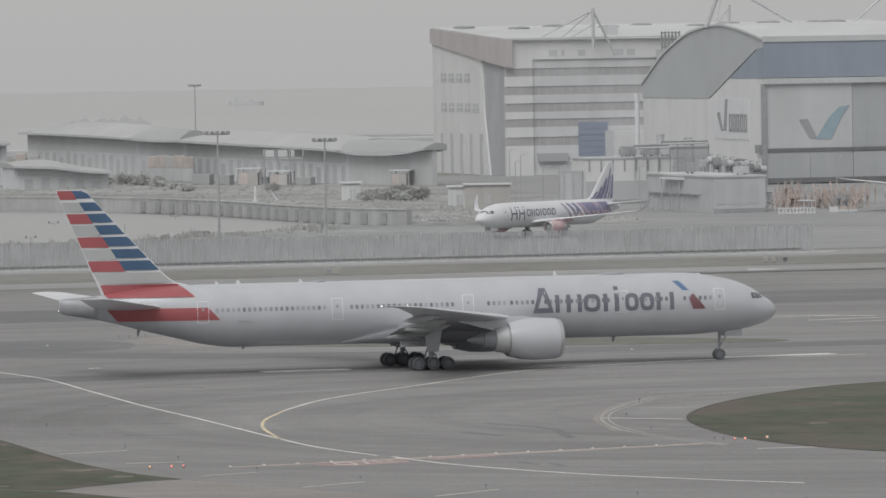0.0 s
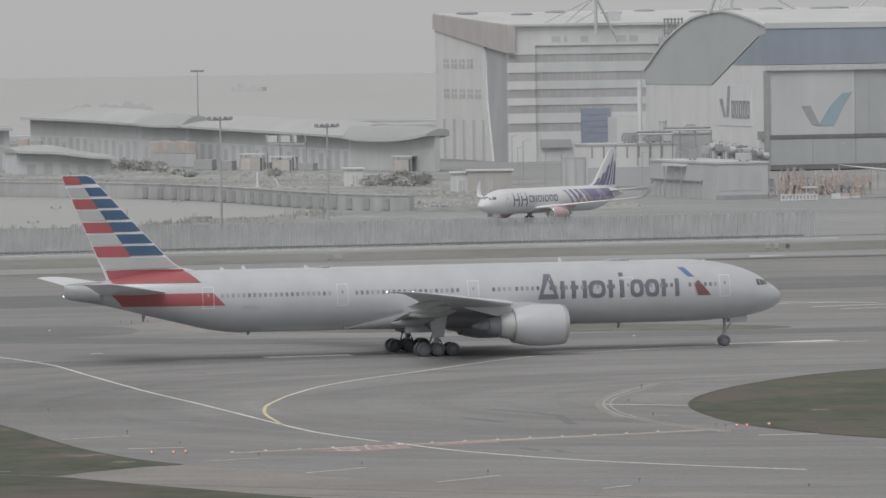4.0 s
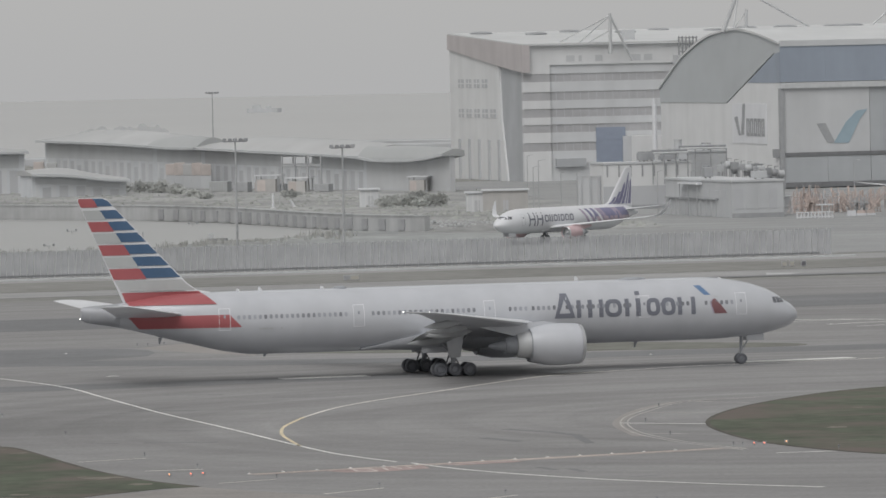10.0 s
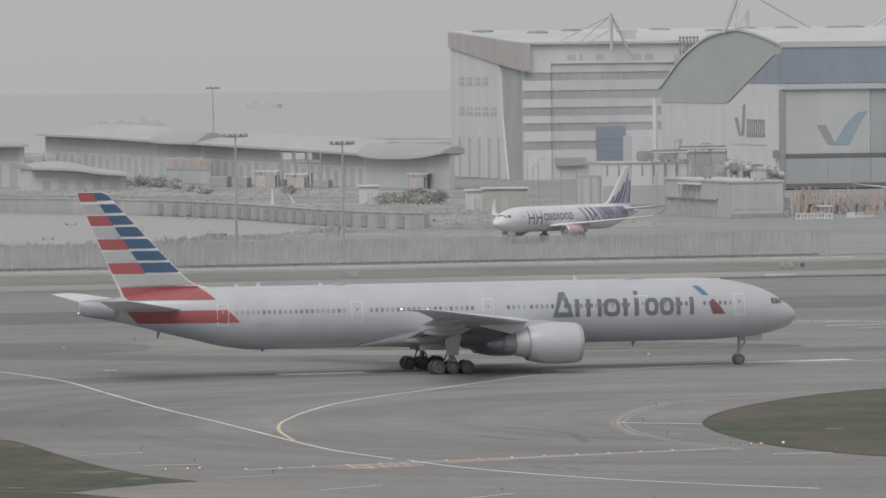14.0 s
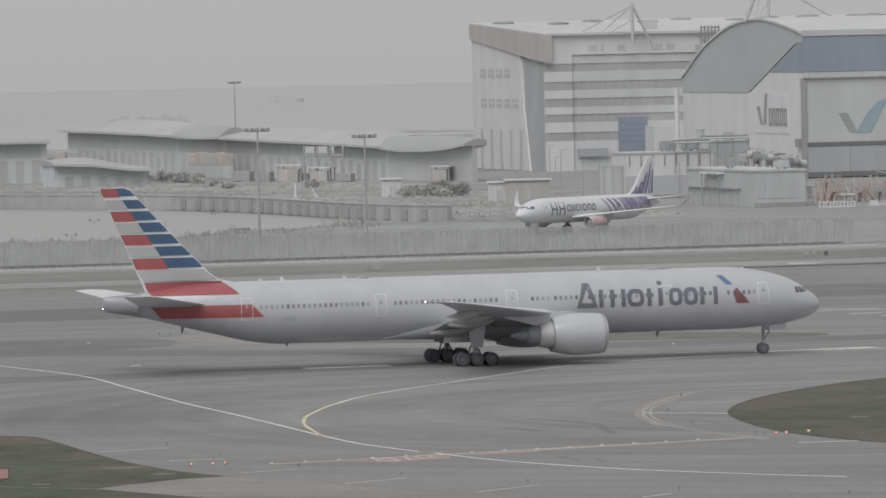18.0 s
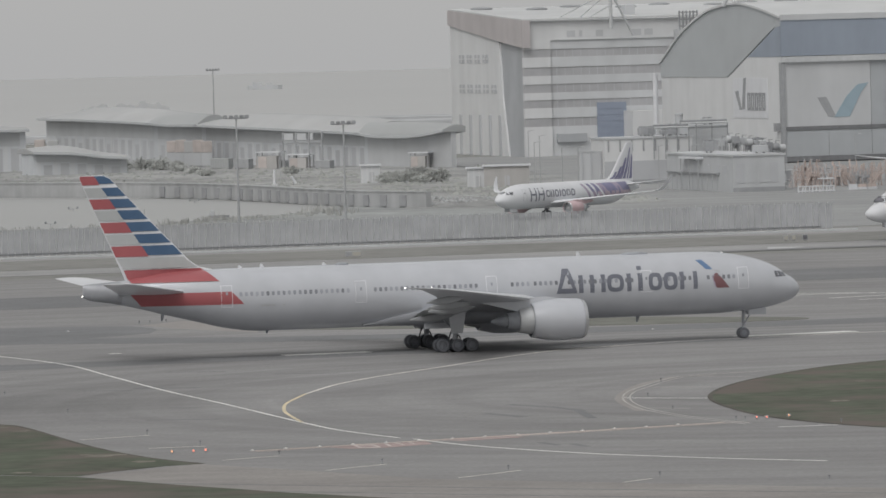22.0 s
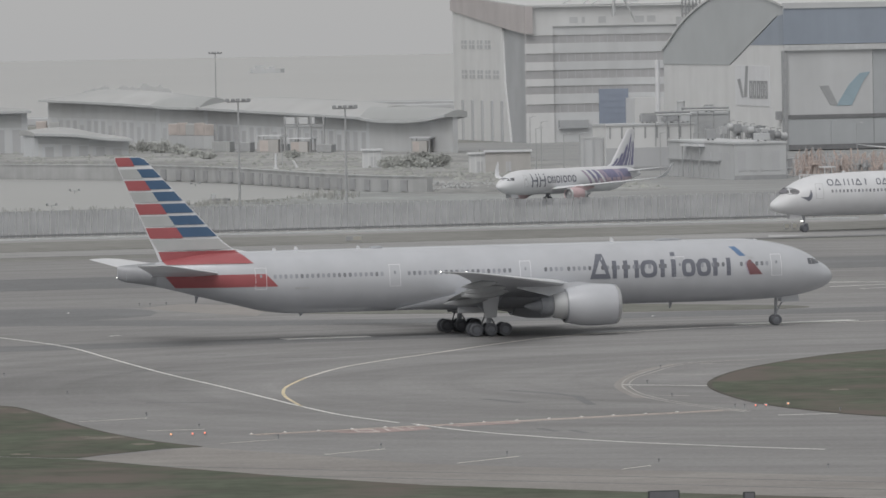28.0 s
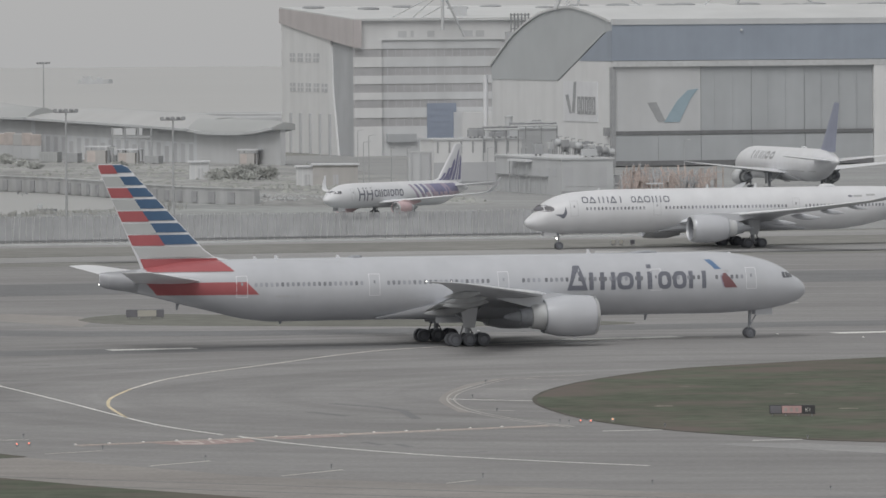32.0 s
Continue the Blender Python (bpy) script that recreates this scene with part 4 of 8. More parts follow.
    # dark steel on the flap fairings holds the wing's shadow in its colour
    add_fairings(p, h, [(6.4, 37.4, 4.6, 3.65, 0.42), (13.2, 37.2, 4.8, 4.65, 0.5), (18.6, 39.0, 4.4, 5.25, 0.45), (23.6, 41.2, 3.7, 5.95, 0.38)], STEELDARK)
    for sd in (1, -1):
        bm = bmesh.new()
        rings = [foil_ring(bm, (ng - s, sd * y, z), c, 0.07) for y, s, c, z in ((3.6, 38.6, 2.3, 3.45), (9.2, 39.2, 2.0, 4.35))]
        skin(bm, rings)
        part("flap", bm, LIGHTSTRIPE, p, "grey inboard flap", True)
        add_glow(p, ng - 49.2, sd * 32.4, 7.45, 0.055)
        add_glow(p, ng - 46.2, sd * 30.7, 7.34, 0.035)
    add_glow(p, ng - 73.15, 0, 6.5, 0.05)
    for s, t in ((7.6, 0.12), (22.5, 0.42), (48.5, 0.25), (54.8, 0.34), (57.0, 0.24)):
        add_blade(p, h, s, t)
    for s, t in ((16.6, 0.55), (54.5, 0.25), (65.0, 0.6)):
        add_blade(p, h, s, t, 0.4, False)
    for s, ln in ((17.0, 2.9), (47.0, 1.4)):
        bm = bmesh.new()
        lathe(bm, [(-ln / 2, 0.02), (-ln * 0.42, 0.3), (-ln * 0.2, 0.5), (ln * 0.2, 0.5), (ln * 0.42, 0.3), (ln / 2, 0.02)], 14, "x", (0, 0, 0))
        bmesh.ops.scale(bm, vec=(1, 1, 0.4), verts=bm.verts)
        part("antenna_dome", bm, GEARGREY, p, "grey aerial dome", True, pose(ng - s, 0, h.zc + h.top(s)))
    wheels = nose_gear(p, h, 0.54, 0.42, 0.78)
    ms = wheel_meshes(0.67, 0.53)
    for sd in (1, -1):
        wheels += main_gear(p, h, ng - 37.11, sd * 5.49, 0.67, 0.53, (1.46, 0, -1.46), 1.4, 4.2, ms)
    return p, wheels


def two_titles(p, h, port):
    title_marks(p, h, [("o", 8.5, 7.6), ("t", 9.6, 8.6), ("1", 10.2, 9.95), ("2", 11.4, 10.6), ("t", 12.6, 11.6), ("1", 13.3, 13.05)], 6.42, 7.3, port, TITLE, 0.16)
    title_marks(p, h, [("o", 15.4, 14.7), ("t", 16.5, 15.5), ("o", 17.5, 16.6), ("1", 17.95, 17.75), ("1", 18.5, 18.3), ("1", 19.1, 18.9), ("o", 20.3, 19.4)], 6.42, 7.3, port, TITLE, 0.16)


def wide_taxi():
    """The white long-haul twin with the masked cockpit, taxiing the other way."""
    nose = ([0, 0.15, 0.57, 1.39, 1.8, 2.38, 3.45, 5.1, 6.74, 10.0, 14.0],
            [-1.42, -1.12, -0.70, -0.08, 0.28, 0.92, 1.70, 2.34, 2.72, 2.95, 3.1],
            [-1.42, -1.90, -2.2, -2.55, -2.65, -2.73, -2.85, -2.98, -3.04, -3.09, -3.1],
            [0, 0.5, 0.95, 1.5, 1.75, 2.05, 2.40, 2.73, 2.92, 3.08, 3.1])
    h = Hull(65.3, 3.04, 5.2, 4.95, nose=nose, tail_x=[0.68, 0.74, 0.80, 0.86, 0.92, 0.965, 0.992, 1.0])
    p = base_plane("masked_cockpit_airliner", "white twin-engine airliner with dark cockpit mask, taxiing slowly", pose(0, 0, 0), h, WHITEPAINT)
    ng = h.ng
    wing = [(0.5, 20.5, 14.5, 3.2, 0.12), (3.0, 22.0, 12.6, 3.6, 0.12), (10.2, 27.4, 7.8, 4.72, 0.10), (20, 32.4, 5.2, 5.6, 0.09), (28, 37.6, 3.0, 6.6, 0.08), (30.8, 39.6, 2.2, 7.0, 0.08), (32.0, 41.6, 1.4, 7.5, 0.075), (32.37, 43.2, 0.5, 8.1, 0.07)]
    add_surface(p, "wing", wing, WINGGREY, label="pale grey wing with upswept tip", edge=WHITEPAINT)
    add_surface(p, "tailplane", [(0.6, 55.0, 7.0, 6.4, 0.09), (9.3, 62.0, 2.6, 7.6, 0.08)], WHITEPAINT)
    fin = [(52.0, 10.6, 7.9, 0.04), (54.5, 8.0, 8.5, 0.07), (56.0, 6.9, 9.6, 0.09), (62.6, 2.7, 16.8, 0.085), (63.1, 2.0, 17.0, 0.07)]
    add_fin(p, h, fin, GREENGREY, "dark green fin")
    for port in (True, False):
        two_titles(p, h, port)
        bm = bmesh.new()
        h.strip(bm, [(5.3, 2.2, 3.2), (5.42, 1.3, 3.5), (5.6, 1.3, 3.68), (5.85, 1.55, 3.6), (6.05, 1.8, 3.25), (6.2, 2.0, 2.7)], port, 0.016)
        part("cockpit_mask", bm, SIGNBACK, p, "black cockpit mask")
        bm = bmesh.new()
        h.strip(bm, [(5.5, 1.75, 2.35), (5.95, 2.0, 2.4)], port, 0.024)
        h.strip(bm, [(5.5, 2.45, 3.35), (5.75, 2.48, 3.45), (5.98, 2.5, 3.05)], port, 0.024)
        part("cockpit_window", bm, COCKPIT, p, "dark wrap-round cockpit glazing")
        bm = bmesh.new()
        h.strip(bm, [(4.36, 4.76, 4.9), (4.58, 4.4, 5.12), (4.78, 4.0, 5.26), (4.92, 3.68, 5.32)], port)
        h.strip(bm, [(4.92, 4.75, 5.32), (5.3, 5.0, 5.34), (5.9, 5.15, 5.2)], port)
        part("emblem", bm, TITLE, p, "dark swept emblem", True)
        for a, b, z, m in ((46.65, 47.25, 6.9, TITLE), (47.5, 48.7, 6.9, STEELMID), (49.4, 50.7, 7.03, STEELMID)):
            bm = bmesh.new()
            h.patch(bm, a, b, z - 0.12, z + 0.12, port, 0, 0.016, 2, 1)
            part("registration_bar", bm, m, p, "small grey registration bar")
        for s in (6.4, 18.4, 38.8, 54.0):
            add_door(p, h, s, 4.65, 6.75, 1.1, port)
    add_windows(p, h, 5.67, [(8.2, 16.7, 0.55), (19.7, 37.4, 0.55), (40.3, 52.6, 0.55)], (0.27, 0.42), True)
    belly(p, h, 19.0, 40.5, 0.3, 0.3, SILVER)
    for sd in (1, -1):
        add_engine(p, h, 20.6, sd * 10.5, 2.9, 1.95, 5.3, SILVER, lip=STEELMID, pylon_top=4.9)
    add_fairings(p, h, [(6.2, 33.0, 4.6, 3.6, 0.42), (13.0, 34.4, 4.4, 4.55, 0.42), (19.5, 36.4, 3.6, 5.35, 0.34), (25.0, 38.4, 3.0, 6.05, 0.26)], SILVER)
    for s, t in ((10.5, 0.3), (26.4, 0.55), (33.5, 0.6)):
        add_blade(p, h, s, t)
    for s, ln in ((44.4, 2.6),):
        bm = bmesh.new()
        lathe(bm, [(-ln / 2, 0.02), (-ln * 0.42, 0.35), (-ln * 0.2, 0.6), (ln * 0.2, 0.6), (ln * 0.42, 0.35), (ln / 2, 0.02)], 14, "x", (0, 0, 0))
        bmesh.ops.scale(bm, vec=(1, 1, 0.6), verts=bm.verts)
        part("antenna_dome", bm, WHITEPAINT, p, "white aerial dome", True, pose(ng - s, 0, h.zc + h.top(s)))
    wheels = nose_gear(p, h, 0.52, 0.4, 0.8, True)
    ms = wheel_meshes(0.68, 0.5)
    for sd in (1, -1):
        wheels += main_gear(p, h, ng - 31.6, sd * 5.3, 0.68, 0.5, (1.02, -1.02), 1.74, 4.0, ms)
    return p, wheels


def parked_narrow():
    """The small white and purple jet parked behind the fence."""
    h = Hull(37.57, 2.02, 3.75, 5.07, drop=-0.15)
    p = base_plane("purple_tail_jet", "small white jet with purple rear body and fin, parked", gp(0, 0), h, WHITEPAINT)
    ng = h.ng
    add_surface(p, "wing", [(0.3, 11.2, 7.2, 2.3, 0.13), (2.0, 12.2, 6.1, 2.55, 0.13), (6.4, 14.7, 3.9, 3.05, 0.11), (16.3, 20.1, 1.6, 4.1, 0.1), (17.0, 20.7, 1.2, 4.4, 0.09), (17.6, 21.6, 0.9, 5.4, 0.09), (17.9, 22.5, 0.4, 6.5, 0.09)], WHITEPAINT, label="white wing with upturned tip")
    add_surface(p, "tailplane", [(0.3, 31.6, 4.2, 4.7, 0.09), (6.2, 35.3, 1.5, 5.4, 0.08)], WHITEPAINT)
    fin = [(27.6, 8.2, 5.3, 0.05), (29.6, 6.2, 6.2, 0.08), (34.0, 1.95, 11.35, 0.085), (34.4, 1.4, 11.6, 0.07)]
    add_fin(p, h, fin, WHITEPAINT, "white fin with skyline bars")
    for a, b, top in ((0.10, 0.20, 6.9), (0.24, 0.36, 7.7), (0.38, 0.54, 8.7), (0.58, 0.70, 10.3), (0.74, 0.80, 9.0), (0.84, 0.96, 9.2)):
        bm = bmesh.new()
        fin_patch(bm, h, fin, ((a, 5.75), (b, 5.75), (b + 0.01, top), (a + 0.02, top)))
        part("tail_bar", bm, PURPLE, p, "dark purple upright tail bar")
        if top > 8.5:
            bm = bmesh.new()
            fin_patch(bm, h, fin, ((a + 0.02, top), (b + 0.01, top), ((a + b) / 2 + 0.03, top + 0.5), ((a + b) / 2, top + 0.5)))
            part("tail_bar", bm, PURPLE, p, "pointed top of a tail bar")
    for port in (True, False):
        for i in range(9):
            bm = bmesh.new()
            a, w = 21.9 + i * 1.38, 1.38 if i > 2 else 0.62 + 0.12 * i
            h.patch(bm, a, a + w, 2.75 + 0.1 * i, 3.95, port, -0.9, 0.012, 2, 6)
            part("body_band", bm, ROSE if i > 1 else MAUVE, p, "rose lower body band", True)
            bm = bmesh.new()
            h.patch(bm, a - 0.9, a - 0.9 + w, 3.95, 5.3, port, -1.1, 0.012, 2, 6)
            part("body_band", bm, PURPLE if i % 3 else MAUVE, p, "purple upper body band", True)
        for a, w in ((23.6, 0.3), (25.6, 0.22), (27.1, 0.5), (28.4, 0.25), (29.6, 0.4)):
            bm = bmesh.new()
            h.patch(bm, a, a + w, 3.5, 4.7, port, -0.4, 0.02, 1, 4)
            part("body_tower", bm, PURPLE, p, "dark purple tower shape", True)
        for q, n in ((6.4, 2), (8.4, 2)):
            title_marks(p, h, [(str(n), q + 1.55, q)], 2.95, 5.05, port, TITLE, 0.3)
            bm = bmesh.new()
            h.patch(bm, q + 0.3, q + 1.25, 3.85, 4.15, port, 0, 0.02, 1, 1)
            part("title_bar", bm, TITLE, p)
        title_marks(p, h, [("o", 11.45, 10.35), ("2", 12.45, 11.65), ("o", 13.65, 12.65), ("1", 14.2, 13.95), ("o", 15.45, 14.45), ("o", 16.65, 15.65), ("o", 17.85, 16.85)], 3.5, 4.65, port, TITLE, 0.24)
        bm = bmesh.new()
        for a, b in ((1.0, 1.45), (1.5, 2.05), (2.1, 2.5)):
            h.patch(bm, a, b, 4.15, 4.6, port, 0.25, 0.014, 1, 3)
        part("cockpit_window", bm, GLASS, p, "dark cockpit window")
        add_door(p, h, 5.0, 3.1, 4.95, 0.85, port)
    belly(p, h, 10.5, 22.0, 0.25, 0.2, WHITEPAINT)
    for sd in (1, -1):
        add_engine(p, h, 10.9, sd * 5.75, 1.75, 1.05, 3.4, PINKRED, pylon_top=2.95, dull=True)
    nose_gear(p, h, 0.38, 0.25, 0.5)
    ms = wheel_meshes(0.57, 0.4)
    for sd in (1, -1):
        main_gear(p, h, ng - 17.71, sd * 3.8, 0.57, 0.4, (0.0,), 0.95, 2.4, ms, False)
    return p


def hangar_jet():
    """The airliner standing before the hangar doors, tail towards the camera."""
    h = Hull(58.2, 2.95, 5.3, 5.5)
    p = base_plane("hangar_airliner", "white airliner parked nose-in before the hangar doors", gp(0, 0), h, WHITEPAINT)
    ng = h.ng
    add_surface(p, "wing", [(0.5, 23.0, 13.0, 3.4, 0.12), (3.0, 24.5, 11.0, 3.8, 0.12), (8.0, 28.0, 7.4, 4.4, 0.10), (20.2, 36.7, 3.0, 5.8, 0.08), (22.6, 38.9, 1.0, 6.15, 0.07)], WHITEPAINT, label="pale wing")
    add_surface(p, "tailplane", [(0.6, 49.6, 6.8, 6.2, 0.09), (9.8, 56.4, 2.4, 7.2, 0.08)], WHITEPAINT)
    fin = [(46.5, 10.0, 7.8, 0.04), (48.6, 7.9, 8.6, 0.07), (55.6, 3.0, 16.2, 0.07), (56.1, 2.3, 16.6, 0.06)]
    add_fin(p, h, fin, FINBLUE, "slate blue fin")
    for port in (True, False):
        title_marks(p, h, [("2", 17.0, 14.8), ("2", 19.8, 17.6), ("1", 20.9, 20.3), ("1", 22.2, 21.6), ("o", 25.0, 22.9), ("o", 28.0, 25.8)], 6.1, 7.5, port, TRIMDARK, 0.45)
        bm = bmesh.new()
        h.patch(bm, 12.5, 50.0, 4.15, 4.35, port, 0, 0.012, 20, 1)
        part("body_line", bm, SEAM, p, "thin grey body line")
        bm = bmesh.new()
        h.patch(bm, 1.7, 2.5, 5.8, 6.3, port, 0.3, 0.016, 2, 3)
        part("cockpit_window", bm, GLASS, p)
    belly(p, h, 21.5, 41.0, 0.3, 0.3, WINGGREY)
    for sd in (1, -1):
        add_engine(p, h, 25.0, sd * 8.3, 3.0, 1.5, 4.4, CLADMID, lip=STEELPALE, pylon_top=4.7, dull=True)
    nose_gear(p, h, 0.5, 0.4, 0.8)
    ms = wheel_meshes(0.66, 0.5)
    for sd in (1, -1):
        main_gear(p, h, ng - 33.0, sd * 5.0, 0.66, 0.5, (0.75, -0.75), 1.3, 4.0, ms)
    bm = bmesh.new()
    lathe(bm, [(-1.2, 0.02), (-0.8, 0.3), (0.8, 0.3), (1.2, 0.02)], 10, "x")
    part("antenna_dome", bm, WHITEPAINT, p, "", True, pose(ng - 38, 0, h.zc + h.top(38.0)))
    return p


def landing_jet():
    """The far airliner that comes in low through the haze."""
    h = Hull(37.6, 1.85, 3.6, 4.0, drop=-0.2)
    # skin, fin and glazing take pale colours so the jet melts into haze
    p = base_plane("landing_airliner", "pale airliner descending with wheels down in haze", gp(0, 0), h, CLADWHITE)
    ng = h.ng
    add_surface(p, "wing", [(0.3, 13.0, 7.4, 2.5, 0.13), (5.6, 16.0, 4.6, 3.1, 0.12), (15.5, 22.0, 1.7, 4.6, 0.1), (17.0, 23.5, 1.0, 5.6, 0.09), (17.4, 24.4, 0.5, 6.9, 0.09)], CLADWHITE)
    add_surface(p, "tailplane", [(0.3, 31.6, 4.4, 4.6, 0.09), (7.0, 35.4, 1.7, 5.2, 0.08)], CLADWHITE)
    fin = [(28.4, 8.0, 5.2, 0.05), (30.4, 6.0, 6.0, 0.08), (34.8, 2.3, 11.3, 0.085), (35.2, 1.8, 11.6, 0.07)]
    add_fin(p, h, fin, WHITEPAINT, "fin painted pale as by haze")
    belly(p, h, 12.5, 23.0, 0.25, 0.2, CLADWHITE)
    for port in (True, False):
        bm = bmesh.new()
        h.patch(bm, 5.0, 33.0, 2.25, 2.75, port, 0, 0.012, 14, 2)
        part("body_line", bm, CLADMID, p, "grey body band")
        bm = bmesh.new()
        h.patch(bm, 1.2, 2.2, 3.95, 4.35, port, 0.25, 0.014, 2, 3)
        part("cockpit_window", bm, RECESS, p)
    for sd in (1, -1):
        add_engine(p, h, 12.0, sd * 5.2, 1.55, 1.05, 3.4, CLADMID, pylon_top=2.9, dull=True)
    nose_gear(p, h, 0.36, 0.25, 0.5)
    ms = wheel_meshes(0.56, 0.4)
    for sd in (1, -1):
        main_gear(p, h, ng - 19.5, sd * 2.9, 0.56, 0.4, (0.0,), 0.9, 2.6, ms, False)
    return p


# ---- ground, water, paving ----
def flat(name, pts, z, mat, label, t=0.05, category="ground", kind="structure"):
    bm = bmesh.new()
    sheet(bm, pts, z, t)
    return tagged(part(name, bm, mat), label, category, "", kind)


def gpoly(*uv):
    return [gxy(u, v) for u, v in uv]


def ground_and_water():
    flat("ground", [(-2600, -900), (2600, -900), (2600, 2060), (-2600, 2060)], -0.06, DRYGRASS, "flat hazy airfield ground of worn turf", 1.0)
    flat("water", [(-4200, 2060), (4200, 2060), (4200, 4700), (-4200, 4700)], -0.6, SEA, "pale calm sea fading into haze", 0.4, "water")
    flat("taxiway", gpoly((-300, 440), (900, 440), (900, 935), (-300, 935)), 0.0, ASPHALT, "grey asphalt taxiway and runway paving", 0.05, "taxiway")
    flat("runway", gpoly((-300, 838), (900, 838), (900, 877), (-300, 872)), 0.012, RUNWAY, "dark rubber-stained runway strip", 0.01, "runway")
    # dark strip along the striped-tail airliner's axis, tapering at its nose
    flat("runway_edge", gpoly((-300, 690), (160, 690), (222, 693), (228, 697), (222, 701), (-300, 704)), 0.006, RUNWAY, "dark paving strip ending below the airliner's nose", 0.004, "runway")
    flat("runway_patch", gpoly((-300, 800), (120, 791), (165.5, 787.4), (175, 783.5), (178.6, 780), (179.4, 774), (178.8, 768.4), (176, 760), (165, 752), (150, 750), (-300, 768)), 0.006, RUNWAY, "dark tyre-worn runway paving", 0.004, "runway")
    line("runway_band", gpoly((-300, 762), (100, 757), (150, 753), (166, 748), (178, 738), (188, 733.5), (201, 729.5), (240, 726.5), (300, 724)), 12, RUNWAY, "dark tyre-worn runway band", 6, 0.009)
    flat("stained_paving", gpoly((179.8, 781), (181, 771), (185.8, 752.5), (189.8, 764.8), (192, 778), (186.4, 789)), 0.006, STAIN, "rusty stained paving", 0.004, "taxiway")
    flat("runway_seam", gpoly((236, 946), (900, 946), (900, 950.5), (236, 950.5)), 0.006, RUNWAY, "dark paving seam", 0.004, "runway")
    flat("apron", gpoly((130, 1040), (900, 1040), (900, 1640), (372, 1640), (345, 1205), (130, 1205)), -0.01, APRON, "pale concrete parking apron", 0.04, "apron")
    flat("pale_taxiway", gpoly((-300, 951), (900, 951), (900, 980), (-300, 966)), -0.005, CONCRETE, "pale concrete far taxiway", 0.05, "taxiway")
    flat("verge", gpoly((-300, 966.5), (900, 980.5), (900, 1009), (-300, 1012)), 0.02, VERGE, "strip of short turf in haze-paled colour", 0.08, "grass")
    flat("fence_road", gpoly((-300, 1012.5), (900, 1009.5), (900, 1032), (-300, 1032)), 0.0, CONCRETE, "narrow concrete service road by the fence", 0.06, "road")
    flat("channel_water", gpoly((60, 1195), (240, 1168), (254, 1164), (269.5, 1168), (283.5, 1187), (301, 1204), (311, 1217), (319, 1232), (322.2, 1248), (321.6, 1268), (321.2, 1292), (319.6, 1318), (312, 1355), (294, 1391), (262, 1450), (235, 1500), (60, 1500)), 0.03, POND, "pale still water of a drainage channel", 0.03, "water")
    flat("marsh", gpoly((60, 1036), (345, 1036), (345, 1206), (331, 1214), (326, 1232), (323.5, 1252), (300, 1252), (60, 1205)), 0.008, MARSH, "dull marshy bank behind the fence", 0.04, "ground")
    flat("scrub_land", gpoly((60, 1502), (236, 1502), (264, 1451), (296, 1392), (314, 1356), (321.4, 1318), (323, 1290), (323.4, 1268), (324.4, 1250), (326.5, 1234), (330.6, 1220), (334, 1208), (345, 1190), (372, 1206), (392, 1300), (425, 1480), (425, 1700), (60, 1700)), 0.015, EARTH, "hazy rough scrub ground", 0.05, "ground")


def turf():
    left = spline([(-75, 640), (-52, 622), (-40, 610), (-36, 606.8), (-33.8, 600), (-31.4, 589.3), (-28.5, 576.5), (-25.9, 566.5), (-23.3, 558.3), (-21, 552.5), (-18, 546.6)], 4)
    pts = [(p[0], p[1]) for p in [Vector((a[0], a[1])) for a in left]] + [(-20.7, 544.9), (-24.6, 539.3), (-26.8, 535.2), (-60, 580), (-90, 620)]
    line("turf_rim", [(a[0], a[1]) for a in left[4:]], 0.4, TURFEDGE, "dark ragged turf edge", 1, 0.034)
    flat("grass_corner", pts[:-2] + [(-45, 548), (-90, 600)], 0.03, GRASS, "short green turf corner beside the taxiway", 0.08, "grass")
    flat("grass_front", [(-26.9, 534.4), (-18.6, 521.5), (-10.7, 510), (-1.1, 498.4), (12.7, 488), (30, 476), (60, 455), (140, 400), (140, 250), (-120, 250), (-120, 580), (-90, 599), (-45, 547)], 0.03, GRASS, "dull green turf before the paving", 0.08, "grass")
    island = spline([(90, 712), (58.7, 692.6), (46.3, 682.3), (36.8, 671.9), (29.2, 654.4), (24.8, 638.3), (22.8, 622.5), (23.4, 607.4), (26.3, 589.2), (32.3, 573.9), (40.3, 562.8), (47.1, 556.6), (90, 530)], 5)
    line("turf_rim", [(a[0], a[1]) for a in island], 0.4, TURFEDGE, "dark ragged turf edge", 1, 0.034)
    flat("grass_island", [(p[0], p[1]) for p in [Vector((a[0], a[1])) for a in island]] + [(160, 500), (160, 735)], 0.03, GRASS, "rounded green turf island with worn edge", 0.08, "grass")
    far = spline([(-20.2, 792), (-18.5, 800), (-14, 806), (-5, 803), (8, 795), (24, 787), (36.5, 778), (39, 773.4), (36, 770.4), (26, 769), (14, 770), (0, 773.4), (-10, 776.5), (-17.5, 783), (-20.2, 792)], 4)[:-1]
    flat("grass_lens", [(p[0], p[1]) for p in [Vector((a[0], a[1])) for a in far]], 0.03, LENSTURF, "long narrow turf island between taxiways", 0.08, "grass")
    flat("shoulder", [(-26.4, 535), (-18.2, 546.4), (-8, 532), (-1.1, 521.5), (29, 499.5), (60, 478), (60, 455.6), (30, 476.6), (12.7, 488.6), (-1.1, 499), (-10.7, 510.6), (-18.6, 522.1)], 0.006, SHOULDER, "pale paved shoulder strip", 0.02, "shoulder")


